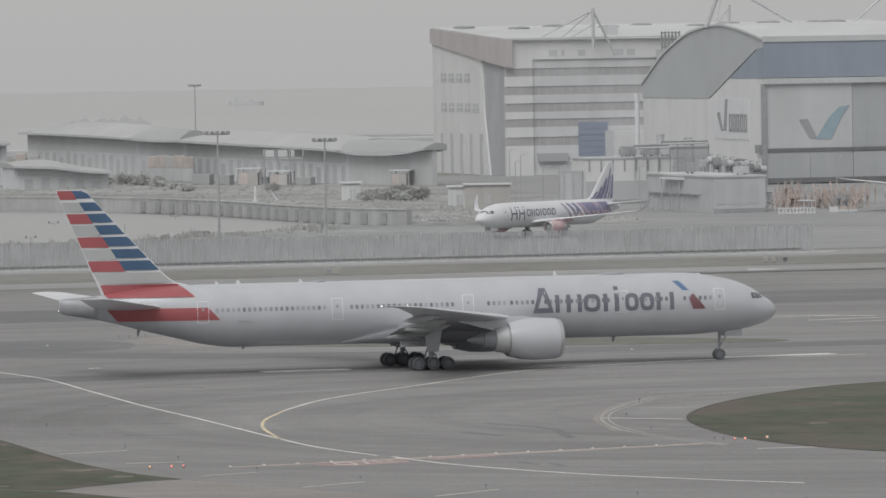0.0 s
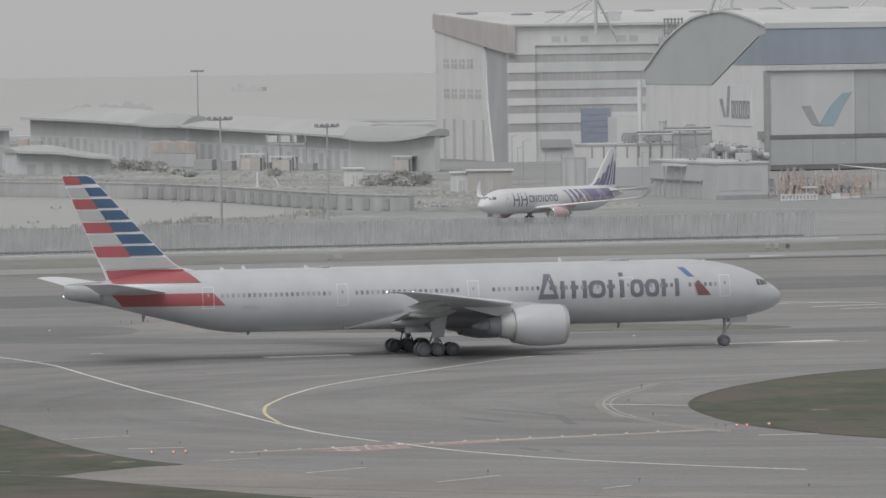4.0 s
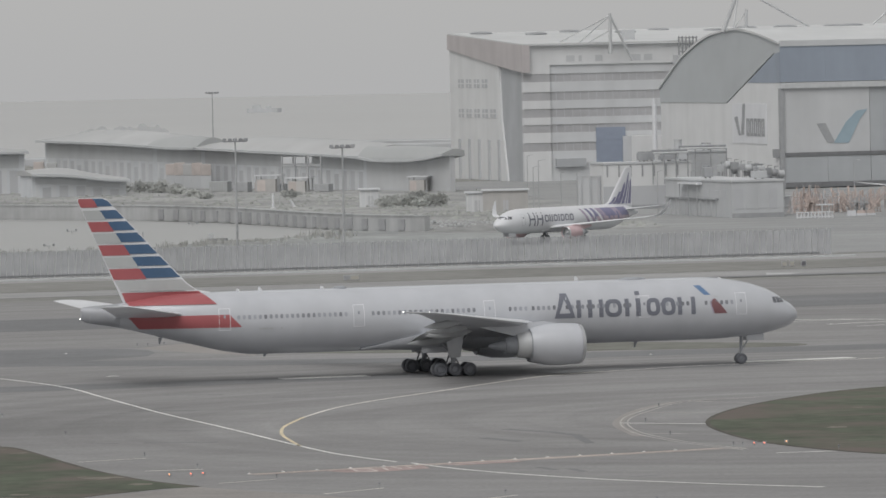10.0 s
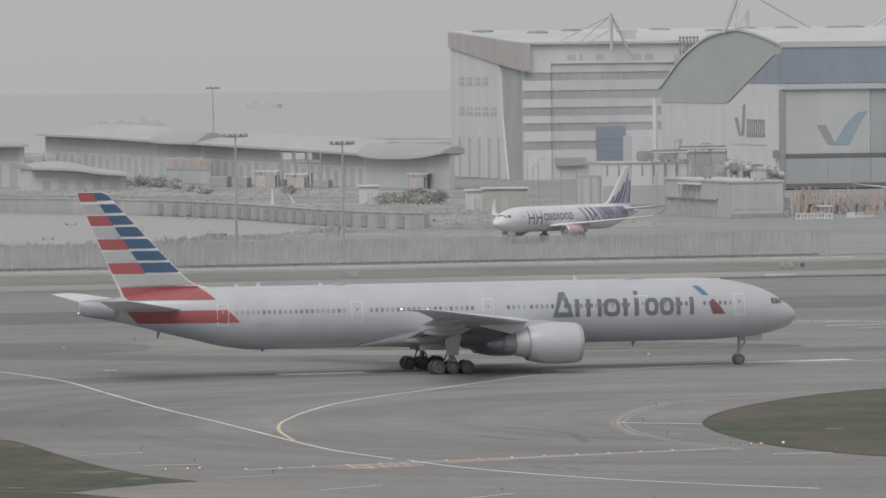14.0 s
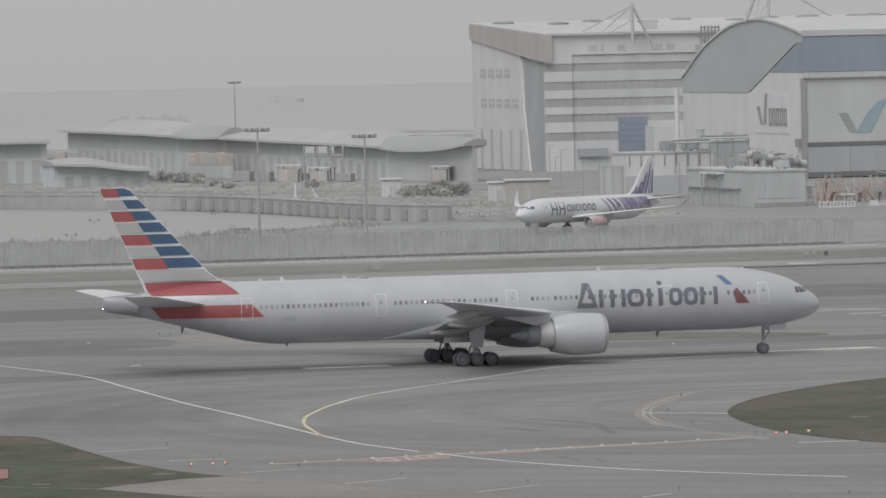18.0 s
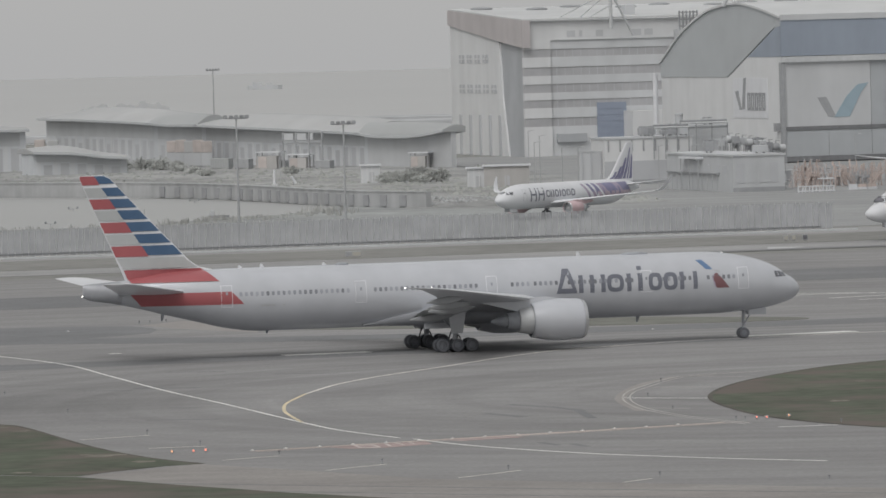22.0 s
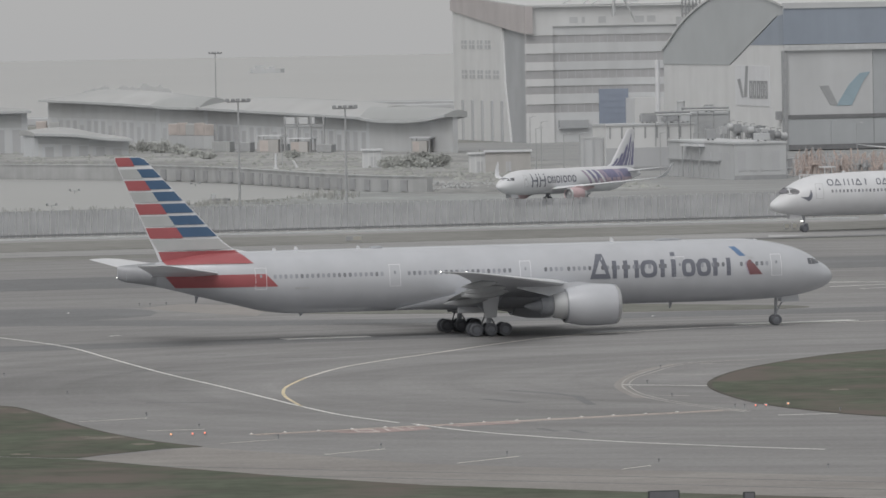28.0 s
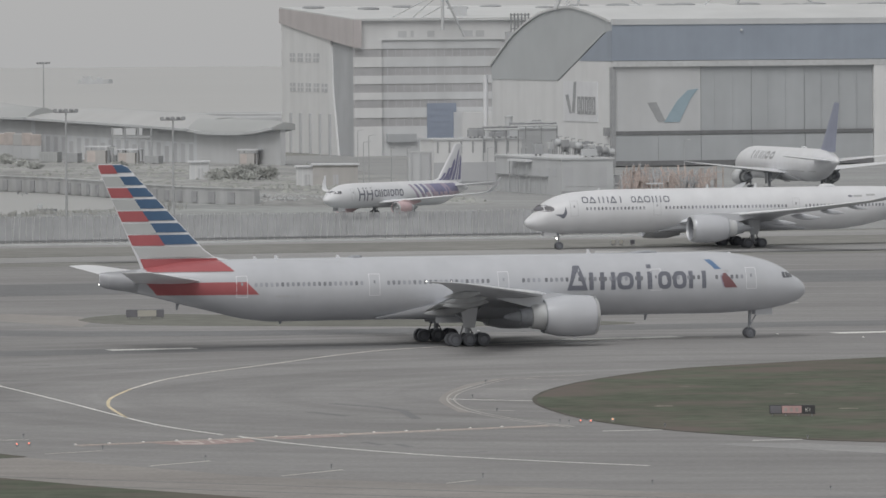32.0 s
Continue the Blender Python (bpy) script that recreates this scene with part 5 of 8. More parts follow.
def worn_turf():
    rnd = random.Random(5)
    for x, y, w in ((-26.2, 559.5, 1.1), (-25.0, 560.5, 0.8), (-27.4, 561.5, 0.6), (-22.6, 551, 0.9), (-36.5, 603, 0.8), (-34.2, 597, 0.9), (-31.2, 541, 0.8), (36.5, 641, 0.7), (33.0, 610, 0.9), (45.0, 628, 0.8), (48.0, 604, 0.8)):
        pts = []
        for k in range(10):
            a = k * 0.6283
            r = rnd.uniform(0.6, 1.2)
            pts.append((x + math.cos(a) * w * r, y + math.sin(a) * w * 1.3 * r))
        flat("worn_turf", pts, 0.036, WORNTURF, "bare dry patch in the turf", 0.004, "grass")


def line(name, pts, w, mat, label, per=6, z=0.014):
    bm = bmesh.new()
    ribbon(bm, spline([(a, b, 0) for a, b in pts], per), w, z)
    return tagged(part(name, bm, mat), label, "marking", "", "structure")


def markings():
    line("taxi_line", [(-60, 772), (-44.7, 735.9), (-36.5, 713), (-31.2, 688.2), (-24.8, 657.4), (-19, 632.9), (-13.7, 609.3), (-11.4, 599.1), (-8.7, 588.2), (-6.3, 581), (-3.4, 573.6)], 0.26, WHITELINE, "long pale taxi line curving across the paving")
    line("taxi_line", [(-2.2, 571.6), (-0.3, 566.5), (2.5, 560.2), (6.7, 552.9), (12.9, 544.3), (21, 536), (27.7, 530.3)], 0.3, WHITELINE, "worn pale taxi line")
    line("turn_line", [(-11.4, 599.1), (-12.2, 606.2), (-13.1, 615.2), (-13.4, 623.3), (-13.2, 631.5), (-11.9, 645.2)], 0.3, YELLOWLINE, "yellow lead-on line bending onto the runway", 8)
    line("turn_line", [(-11.9, 645.2), (-9.6, 659.2), (-7.2, 668.4), (-4.7, 675.8), (-0.3, 687), (6, 704), (11.7, 716), (20.2, 724.9), (28.8, 731), (45, 738)], 0.30, PALELINE, "worn cream part of the lead-on line", 8)
    line("centre_dash", [(-15.4, 720.4), (-7, 723.1)], 2.6, WHITELINE, "white runway centre dash", 2)
    line("centre_dash", [(30.0, 735.6), (41.8, 740.4)], 2.6, WHITELINE, "white runway centre dash", 2)
    for a, b in (((58, 746), (70, 750.2)), ((90, 757), (102, 761))):
        line("centre_dash", [a, b], 2.6, WHITELINE, "white runway centre dash", 2)
    line("loop_line", [(29, 664), (23.4, 660.8), (20.8, 656.7), (17.9, 643.9), (16.1, 633.9), (15.4, 622.9), (15.8, 612), (16.7, 604.6), (18.8, 595.3), (20.8, 588.6), (24, 580)], 0.14, FAINTLINE, "thin worn edge line round the fillet")
    line("loop_line", [(28.6, 663), (23.8, 659.6), (21.3, 655.6), (18.5, 643.4), (16.7, 633.4), (16.0, 622.9), (16.4, 612.4), (17.3, 605), (19.3, 596), (21.3, 589.4), (24.4, 581)], 0.14, FAINTLINE, "thin worn edge line round the fillet")
    for a, b in (((15.5, 624.1), (22.6, 620.1)), ((17.9, 640.7), (23.6, 638.6)), ((22.4, 659.1), (27.7, 653.8)), ((16.8, 607.2), (20.5, 604.9)), ((26.4, 574.7), (31.1, 575.5)), ((37.2, 560.2), (43.5, 562.0)), ((54, 552), (62, 554))):
        line("edge_bar", [a, b], 0.34 if a[1] in (624.1, 574.7, 560.2) else 0.26, WHITELINE if a[1] in (624.1, 574.7, 560.2) else FAINTLINE, "short worn pale edge bar", 2)
    line("holding_line", [(-14.6, 561.1), (-2, 568.6), (10, 575.6), (22.4, 583.1)], 0.42, ORANGELINE, "faded orange-yellow holding line")
    line("holding_line", [(-14.2, 560.2), (-2, 567.5), (10, 574.5), (22.4, 582.0)], 0.16, ORANGELINE, "faded orange-yellow holding line")
    for a, b in (((1.1, 521.8), (5.5, 528.3)), ((12.6, 512), (14.6, 515.2)), ((-16.6, 550.2), (-12.4, 553.8)), ((-8.5, 534.6), (-4.2, 540)), ((-28.7, 582.4), (-23.5, 586.2)), ((-22.8, 568.2), (-18.4, 569))):
        line("shoulder_bar", [a, b], 0.2, PALELINE, "thin faded yellow shoulder bar", 2, 0.02)
    for a, b in (((-1.1, 512.5), (28.8, 494)), ((-1.1, 505.2), (28.4, 486.6))):
        d = Vector(b) - Vector(a)
        line("joint_line", [tuple(Vector(a) - d * 0.75), tuple(Vector(b) + d)], 0.45, RUNWAY, "dark joint between paving lanes", 2, 0.012)
    line("stain_band", [(-9, 563.6), (-2, 567.9), (10, 574.9), (24, 583.4)], 2.2, STAIN, "rusty stain along the holding line", 6, 0.0085)
    line("stain_band", [(16.4, 603), (15.2, 622.9), (17.4, 643.9), (21, 658)], 1.0, STAIN, "rusty stain round the fillet", 6, 0.0085)
    # pale scraped marks on the runway beyond the nose
    for a, b, w in (((38, 842), (52, 836), 0.5), ((40, 836), (50, 838), 0.35), ((44, 826), (58, 832), 0.5), ((36.5, 838.5), (40, 841), 0.6), ((47, 819), (60, 824), 0.35), ((-33, 733), (-32, 733.6), 0.3)):
        line("scraped_mark", [a, ((a[0] + b[0]) / 2, (a[1] + b[1]) / 2 + 1.2), b], w, WHITELINE, "pale scraped mark on the runway", 5, 0.02)
    # the painted red block on the holding line, with worn pale bars where its characters stand
    m = thing("ground_sign", pose(-5, 564.4, 0), "faded red painted ground panel with worn pale outlined marks", "ground marking", "ground panels")
    bm = bmesh.new()
    prism(bm, [(-4.1, -0.6), (-2.2, -3.7), (0.6, -3.7), (4.2, -0.4), (3.7, 3.6)], 0.004, 0.014)
    part("red_panel", bm, REDPAINT, m)
    # each mark: strips from far end to near end, with their width
    marks = (((-2.0, 1.2, -1.5, -2.0, 0.26), (-0.6, 0.8, 0.0, -2.6, 0.26), (-2.0, 1.2, -0.6, 0.8, 0.9), (-1.5, -2.0, 0.0, -2.6, 0.9)),
             ((0.3, 3.0, 0.85, -1.7, 0.26),), ((0.95, 3.2, 1.9, -0.5, 0.26), (0.95, 3.2, 1.5, 3.3, 0.6)), ((2.2, 3.2, 2.7, 0.4, 0.24),))
    for strips in marks:
        bm = bmesh.new()
        for xa, ya, xb, yb, w in strips:
            if abs(yb - ya) > 2:
                prism(bm, [(xa, ya), (xb, yb), (xb + w, yb), (xa + w, ya)], 0.013, 0.019)
            else:
                prism(bm, [(xa, ya), (xa, ya - w), (xb + 0.26, yb - w), (xb + 0.26, yb)], 0.016, 0.022)
        part("worn_mark", bm, WORNMARK, m)
    m = thing("ground_sign", pose(2.0, 571.6, 0, 0, 0, 31), "faded red painted ground panel with worn pale bars", "ground marking", "ground panels")
    bm = bmesh.new()
    box(bm, -3.0, 3.0, -3.6, -0.9, 0.004, 0.014)
    part("red_panel", bm, REDPAINT, m)
    for i in range(4):
        bm = bmesh.new()
        box(bm, -2.6 + i * 1.4, -2.35 + i * 1.4, -3.2, -1.3, 0.013, 0.019)
        part("worn_mark", bm, FAINTLINE, m)
    line("drain_slot", [(-36.3, 588.8), (-34.6, 587.6)], 0.5, TURFEDGE, "dark drain slot in the paving", 2, 0.02)
    flat("pale_strip", [(33.7, 555.6), (45.9, 542.4), (60, 528), (60, 537), (46.6, 550.9), (41.1, 556), (35.2, 556.8)], 0.009, CONCRETE, "pale repaired strip beside the turf", 0.006, "taxiway")
    # dark tyre scuffs
    rnd = random.Random(4)
    for i in range(7):
        x, y = rnd.uniform(-34, -14), rnd.uniform(600, 700)
        a = radians(rnd.uniform(-25, -8))
        ln = rnd.uniform(2, 7)
        line("tyre_scuff", [(x, y), (x + ln * math.cos(a), y + ln * math.sin(a) * 1.5)], rnd.uniform(0.4, 1.2), RUNWAY, "dark tyre scuff on the paving", 2, 0.0098 + 0.0002 * i)
    for i, (a, b, w) in enumerate((((7.5, 562.4), (8.8, 558.2), 0.7), ((9.9, 559.6), (10.9, 555.4), 0.7), ((5.6, 618.2), (9.6, 612.0), 0.9), ((9.0, 613.5), (11.6, 606.0), 0.8), ((3.6, 605.6), (6.6, 599.0), 0.9), ((11.2, 607.5), (12.2, 594.0), 0.8), ((14.2, 547.6), (16.5, 549.0), 0.5))):
        line("tyre_scuff", [a, b], w, RUNWAY, "dark tyre scuff on the paving", 2, 0.0088 + 0.0002 * i)
    flat("pale_strip", [(45.0, 1000.0), (48.5, 1001.5), (50.3, 1005.8), (45.4, 1008.8)], 0.012, ROOFPALE, "small pale repaired slab in the far taxiway", 0.006, "taxiway")
    line("lane_line", [(14.0, 735.0), (20.5, 736.6), (28.0, 740.4)], 0.3, FAINTLINE, "thin worn pale lane line", 4, 0.02)


def field_lamps():
    """Inset stop-bar lamps, raised guard lamps and blue-edge marker posts."""
    bm = bmesh.new()
    lathe(bm, [(0, 0.16), (0.05, 0.15), (0.07, 0.1)], 10, "z")
    body = finish(bm, "housing", STEELPALE, True)
    bm = bmesh.new()
    lathe(bm, [(0.055, 0.06), (0.085, 0.05), (0.095, 0.02)], 8, "z")
    lens = finish(bm, "lens", PALEGLOW, True)
    for i in range(14):
        f = i / 13
        x = -14.6 + f * 33.3
        y = 561.4 + (x + 14.6) * 0.5946
        t = thing("inset_lamp", pose(x, y, 0.002), "small pale inset stop-bar lamp in the paving", "taxiway lamp", "stop-bar lamps")
        part("housing", body, STEELPALE, t)
        part("lens", lens, PALEGLOW, t)
    bm = bmesh.new()
    lathe(bm, [(0, 0.15), (0.03, 0.15), (0.04, 0.05), (0.12, 0.05)], 8, "z")
    stand = finish(bm, "stand", STEELDARK, True)
    bm = bmesh.new()
    box(bm, -0.16, 0.16, -0.08, 0.12, 0.1, 0.3, 0.03)
    hood = finish(bm, "hood", STEELDARK)
    bm = bmesh.new()
    bmesh.ops.create_uvsphere(bm, u_segments=10, v_segments=6, radius=0.06)
    bmesh.ops.translate(bm, vec=(0, -0.09, 0.2), verts=bm.verts)
    glass = finish(bm, "lens", REDGLOW, True)
    hot = glass.copy()
    hot.materials.clear()
    hot.materials.append(HOTGLOW)
    for i, (x, y) in enumerate(((-20.7, 560.2), (-19.05, 560.4), (-18.15, 561.2), (25.15, 586.2), (25.95, 586.0), (27.8, 587.6))):
        t = thing("guard_lamp", pose(x, y, 0), "lit red runway guard lamp on a short stand", "guard lamp", "guard lamps")
        part("stand", stand, STEELDARK, t)
        part("hood", hood, STEELDARK, t)
        part("lens", hot if i in (0, 5) else glass, REDGLOW, t, "glowing lens")
    bm = bmesh.new()
    lathe(bm, [(0, 0.09), (0.02, 0.09), (0.03, 0.035), (0.17, 0.035), (0.18, 0.075), (0.25, 0.075)], 8, "z")
    post = finish(bm, "stem", STEELDARK, True)
    bm = bmesh.new()
    lathe(bm, [(0.25, 0.075), (0.31, 0.068), (0.34, 0.02)], 8, "z")
    cap = finish(bm, "cap", SIGNBACK, True)
    for x, y in ((-12.4, 555.3), (-4.5, 541.5), (4.7, 529.8), (15.3, 518.1), (26.8, 509), (-23.7, 588.7), (-18.9, 571.4), (23.5, 586.2), (24.2, 585.1), (-31.8, 623.7), (-39.1, 656.6), (17.6, 625), (19.0, 603.5), (19.5, 650), (38.6, 501), (31.5, 578.6), (41.5, 561.2), (52, 553), (-33.0, 806.4), (-31.8, 805.9), (-30.1, 808.1)):
        t = thing("edge_marker", pose(x, y, 0), "short dark taxiway edge lamp on a stem", "edge lamp", "edge lamps")
        part("stem", post, STEELDARK, t)
        part("cap", cap, SIGNBACK, t)
    for x, y in ((52.0, 744.0), (22.0, 757.0), (60, 735), (-40, 790)):
        t = thing("inset_lamp", pose(x, y, 0.012), "small pale inset lamp in the runway", "taxiway lamp", "stop-bar lamps")
        part("housing", body, STEELPALE, t)
        part("lens", lens, PALEGLOW, t)


def sign_board(m, panels, h, label, deep=0.28, legs=0.22, cab=None):
    """A lit taxiway sign: cabinet, one face for each panel, feet."""
    t = thing("taxiway_sign", m, label, "taxiway sign")
    w = sum(p[0] for p in panels)
    bm = bmesh.new()
    box(bm, -w / 2 - 0.05, w / 2 + 0.05, 0, deep, legs, legs + h + 0.1, 0.03)
    part("cabinet", bm, cab or SIGNBLACK, t)
    x = -w / 2
    for wd, mat, lb in panels:
        bm = bmesh.new()
        box(bm, x + 0.03, x + wd - 0.03, -0.02, 0.01, legs + 0.06, legs + h + 0.03)
        part("face", bm, mat, t, lb)
        x += wd
    n = max(2, int(w / 1.2) + 1)
    for i in range(n):
        bm = bmesh.new()
        xx = -w / 2 + 0.2 + (w - 0.4) * i / (n - 1)
        tube(bm, (xx, deep / 2, 0), (xx, deep / 2, legs + 0.02), 0.05)
        part("foot", bm, STEELDARK, t)
    return t


def writing(body, parent, m, size, mat, name="writing"):
    cu = bpy.data.curves.new(name, "FONT")
    cu.body, cu.size, cu.extrude = body, size, 0.006
    cu.align_x, cu.align_y = "CENTER", "CENTER"
    tmp = bpy.data.objects.new("tmp", cu)
    scene.collection.objects.link(tmp)
    me = bpy.data.meshes.new_from_object(tmp.evaluated_get(bpy.context.evaluated_depsgraph_get()))
    bpy.data.objects.remove(tmp)
    me.materials.clear()
    me.materials.append(mat)
    return part(name, me, mat, parent, at=m)


def signs():
    t = sign_board(pose(42.6, 593.0, 0, 0, 0, -8), [(0.95, SIGNBACK, "dark blank end panel"), (1.65, SIGNRED, "faded red face"), (1.0, SIGNBLACK, "black face")], 0.62, "black and red taxiway sign standing on the turf island")
    writing("K1", t, pose(1.3, -0.035, 0.55, 90, 0, 0), 0.42, WHITELINE)
    for i in range(3):
        bm = bmesh.new()
        box(bm, -0.62 + i * 0.45, -0.4 + i * 0.45, -0.032, -0.018, 0.42, 0.7)
        part("worn_bar", bm, FAINTLINE, t)
    # far signs: black faces and cabinets painted grey in place of haze
    sign_board(pose(-13.0, 793.5, 0, 0, 0, 4), [(1.15, SIGNBACK, "black face in haze-greyed colour"), (2.1, SIGNYELLOW, "pale yellow face with worn bars"), (0.75, SIGNBACK, "black face in haze-greyed colour")], 0.72, "dark taxiway sign with a pale middle, on turf", cab=SIGNBACK)
    sign_board(pose(-11.6, 1009.5, 0, 0, 0, 10), [(0.9, TRIMDARK, "dark face"), (1.2, SIGNYELLOW, "pale yellow face")], 0.55, "small far taxiway sign on the turf verge", cab=STEELMID)
    for x in (48.9, 50.0, 51.6):
        sign_board(pose(x, 1029.0, 0, 0, 0, 10), [(0.62, SIGNYELLOW if x < 51 else SIGNBACK, "small face")], 0.6, "small far marker sign on the turf verge", cab=STEELMID)
    sign_board(pose(14.2, 470.5, 0, 0, 0, 10), [(1.95, SIGNBACK, "blank grey back")], 0.92, "grey back of a taxiway sign on turf")
    sign_board(pose(19.6, 468.5, 0, 0, 0, 10), [(0.66, SIGNBACK, "blank grey back")], 0.88, "narrow grey back of a taxiway sign on turf")
    sign_board(pose(-34.3, 545.2, 0, 0, 0, 10), [(1.1, SIGNRED, "red face")], 0.75, "red mandatory sign standing on turf")


# ---- fence, rail, water's edge ----
def fence():
    t = thing("perimeter_fence", gp(0, 1027.5), "tall grey mesh fence with close-set steel posts", "fence")
    bm = bmesh.new()
    box(bm, -0.035, 0.035, -0.035, 0.035, 0, 4.15)
    box(bm, -0.03, 0.03, -0.5, -0.05, 3.8, 3.86)
    post = finish(bm, "post", FENCEPOST)
    bm = bmesh.new()
    box(bm, 0.04, 0.96, -0.012, 0.012, 0.2, 3.95)
    panel = finish(bm, "mesh_panel", FENCEMESH)
    rnd = random.Random(8)
    u = 341.5
    while u > 196:
        part("post", post, FENCEPOST, t, at=pose(u, 0, 0, 0, rnd.uniform(-1.0, 5.5), 0))
        part("mesh_panel", panel, FENCEMESH, t, at=pose(u - 1.0, 0, 0))
        u -= 1.0
    t = thing("kerb_rail", gp(0, 1024.2), "low dark guard rail along the service road", "guard rail")
    for i in range(12):
        bm = bmesh.new()
        box(bm, 196 + i * 11.9, 196 + i * 11.9 + 11.8, -0.12, 0.12, 0.42, 0.66, 0.03)
        part("rail", bm, RAILDARK, t)
    bm = bmesh.new()
    box(bm, -0.06, 0.06, -0.06, 0.06, 0, 0.44)
    post = finish(bm, "rail_post", RAILDARK)
    for i in range(48):
        part("rail_post", post, RAILDARK, t, at=pose(196.4 + i * 3, 0, 0))
    # a second, paler kerb behind the rail
    bm = bmesh.new()
    box(bm, 196, 343, -0.15, 0.15, 0, 0.28, 0.04)
    tagged(part("kerb", bm, STEELPALE, at=gp(0, 1020.4)), "pale concrete kerb along the verge", "kerb", "", "structure")


def sea_wall():
    t = thing("sea_wall", gp(0, 0), "grey concrete wharf wall with a row of recesses painted dark", "sea wall", "", "structure")
    pts = [(150, 1560), (236, 1500), (263, 1450), (295, 1391), (313, 1355), (320.5, 1318), (322, 1290), (322.3, 1268), (323.3, 1250), (325.4, 1234), (329.5, 1220), (331, 1216.5)]
    sp = [Vector((q[0], q[1])) for q in spline([(x, y, 0) for x, y in pts], 10)]
    for name, z0, z1, a, b, mat, lb in (("wall", 0, 2.7, 0.0, 1.2, SEAWALL, ""), ("coping", 2.7, 2.9, -0.12, 1.5, SEAWALL, "concrete coping")):
        bm = bmesh.new()
        rings = []
        for i, q in enumerate(sp):
            d = (sp[min(i + 1, len(sp) - 1)] - sp[max(i - 1, 0)]).normalized()
            n = Vector((-d.y, d.x))
            u, v = q + n * a, q + n * b
            rings.append([bm.verts.new(w) for w in ((u.x, u.y, z0), (v.x, v.y, z0), (v.x, v.y, z1), (u.x, u.y, z1))])
        skin(bm, rings)
        part(name, bm, mat, t, lb)
    bm = bmesh.new()
    # no hollow is cut: a box on the wall is painted recess-dark
    box(bm, -1.05, 1.05, -0.2, 0.1, 0.3, 2.2)
    slot = finish(bm, "recess", SLOTDARK)
    run = [(sp[i], sp[i + 1]) for i in range(42, len(sp) - 3)]
    left = 0.0
    for a, b in run:
        ln = (b - a).length
        while left < ln:
            c = a.lerp(b, left / ln)
            d = (b - a).normalized()
            part("recess", slot, SLOTDARK, t, "proud box painted as a recess's shade", at=Matrix.Translation((c.x, c.y, 0)) @ Matrix.Rotation(math.atan2(d.y, d.x), 4, "Z"))
            left += 6.3
        left -= ln


def water_marks():
    """Small twin-lamp beacons and a moored punt on the channel."""
    for u, v in ((281, 1271), (310, 1300), (257, 1180)):
        t = thing("water_beacon", gp(u, v), "small twin-headed beacon standing in the channel", "beacon", "channel beacons")
        bm = bmesh.new()
        tube(bm, (0, 0, 0), (0, 0, 0.5), 0.05, 0.05, 6)
        tube(bm, (-0.8, 0, 0.5), (0.8, 0, 0.5), 0.04, 0.04, 6)
        part("stand", bm, STEELDARK, t)
        for x in (-0.8, 0.8):
            bm = bmesh.new()
            lathe(bm, [(0.45, 0.12), (0.55, 0.2), (0.8, 0.2), (0.9, 0.08)], 8, "z", (x, 0, 0))
            part("head", bm, STEELDARK, t)
    t = thing("punt", gp(290, 1199, 0), "low grey punt moored in the channel", "boat")
    bm = bmesh.new()
    prism(bm, [(-1.6, -0.5), (1.4, -0.5), (1.9, 0), (1.4, 0.5), (-1.6, 0.5)], 0.0, 0.45)
    part("hull", bm, STEELDARK, t)
    bm = bmesh.new()
    box(bm, -1.4, -0.7, -0.35, 0.35, 0.45, 1.3, 0.05)
    part("wheelhouse", bm, CLADGREY, t)


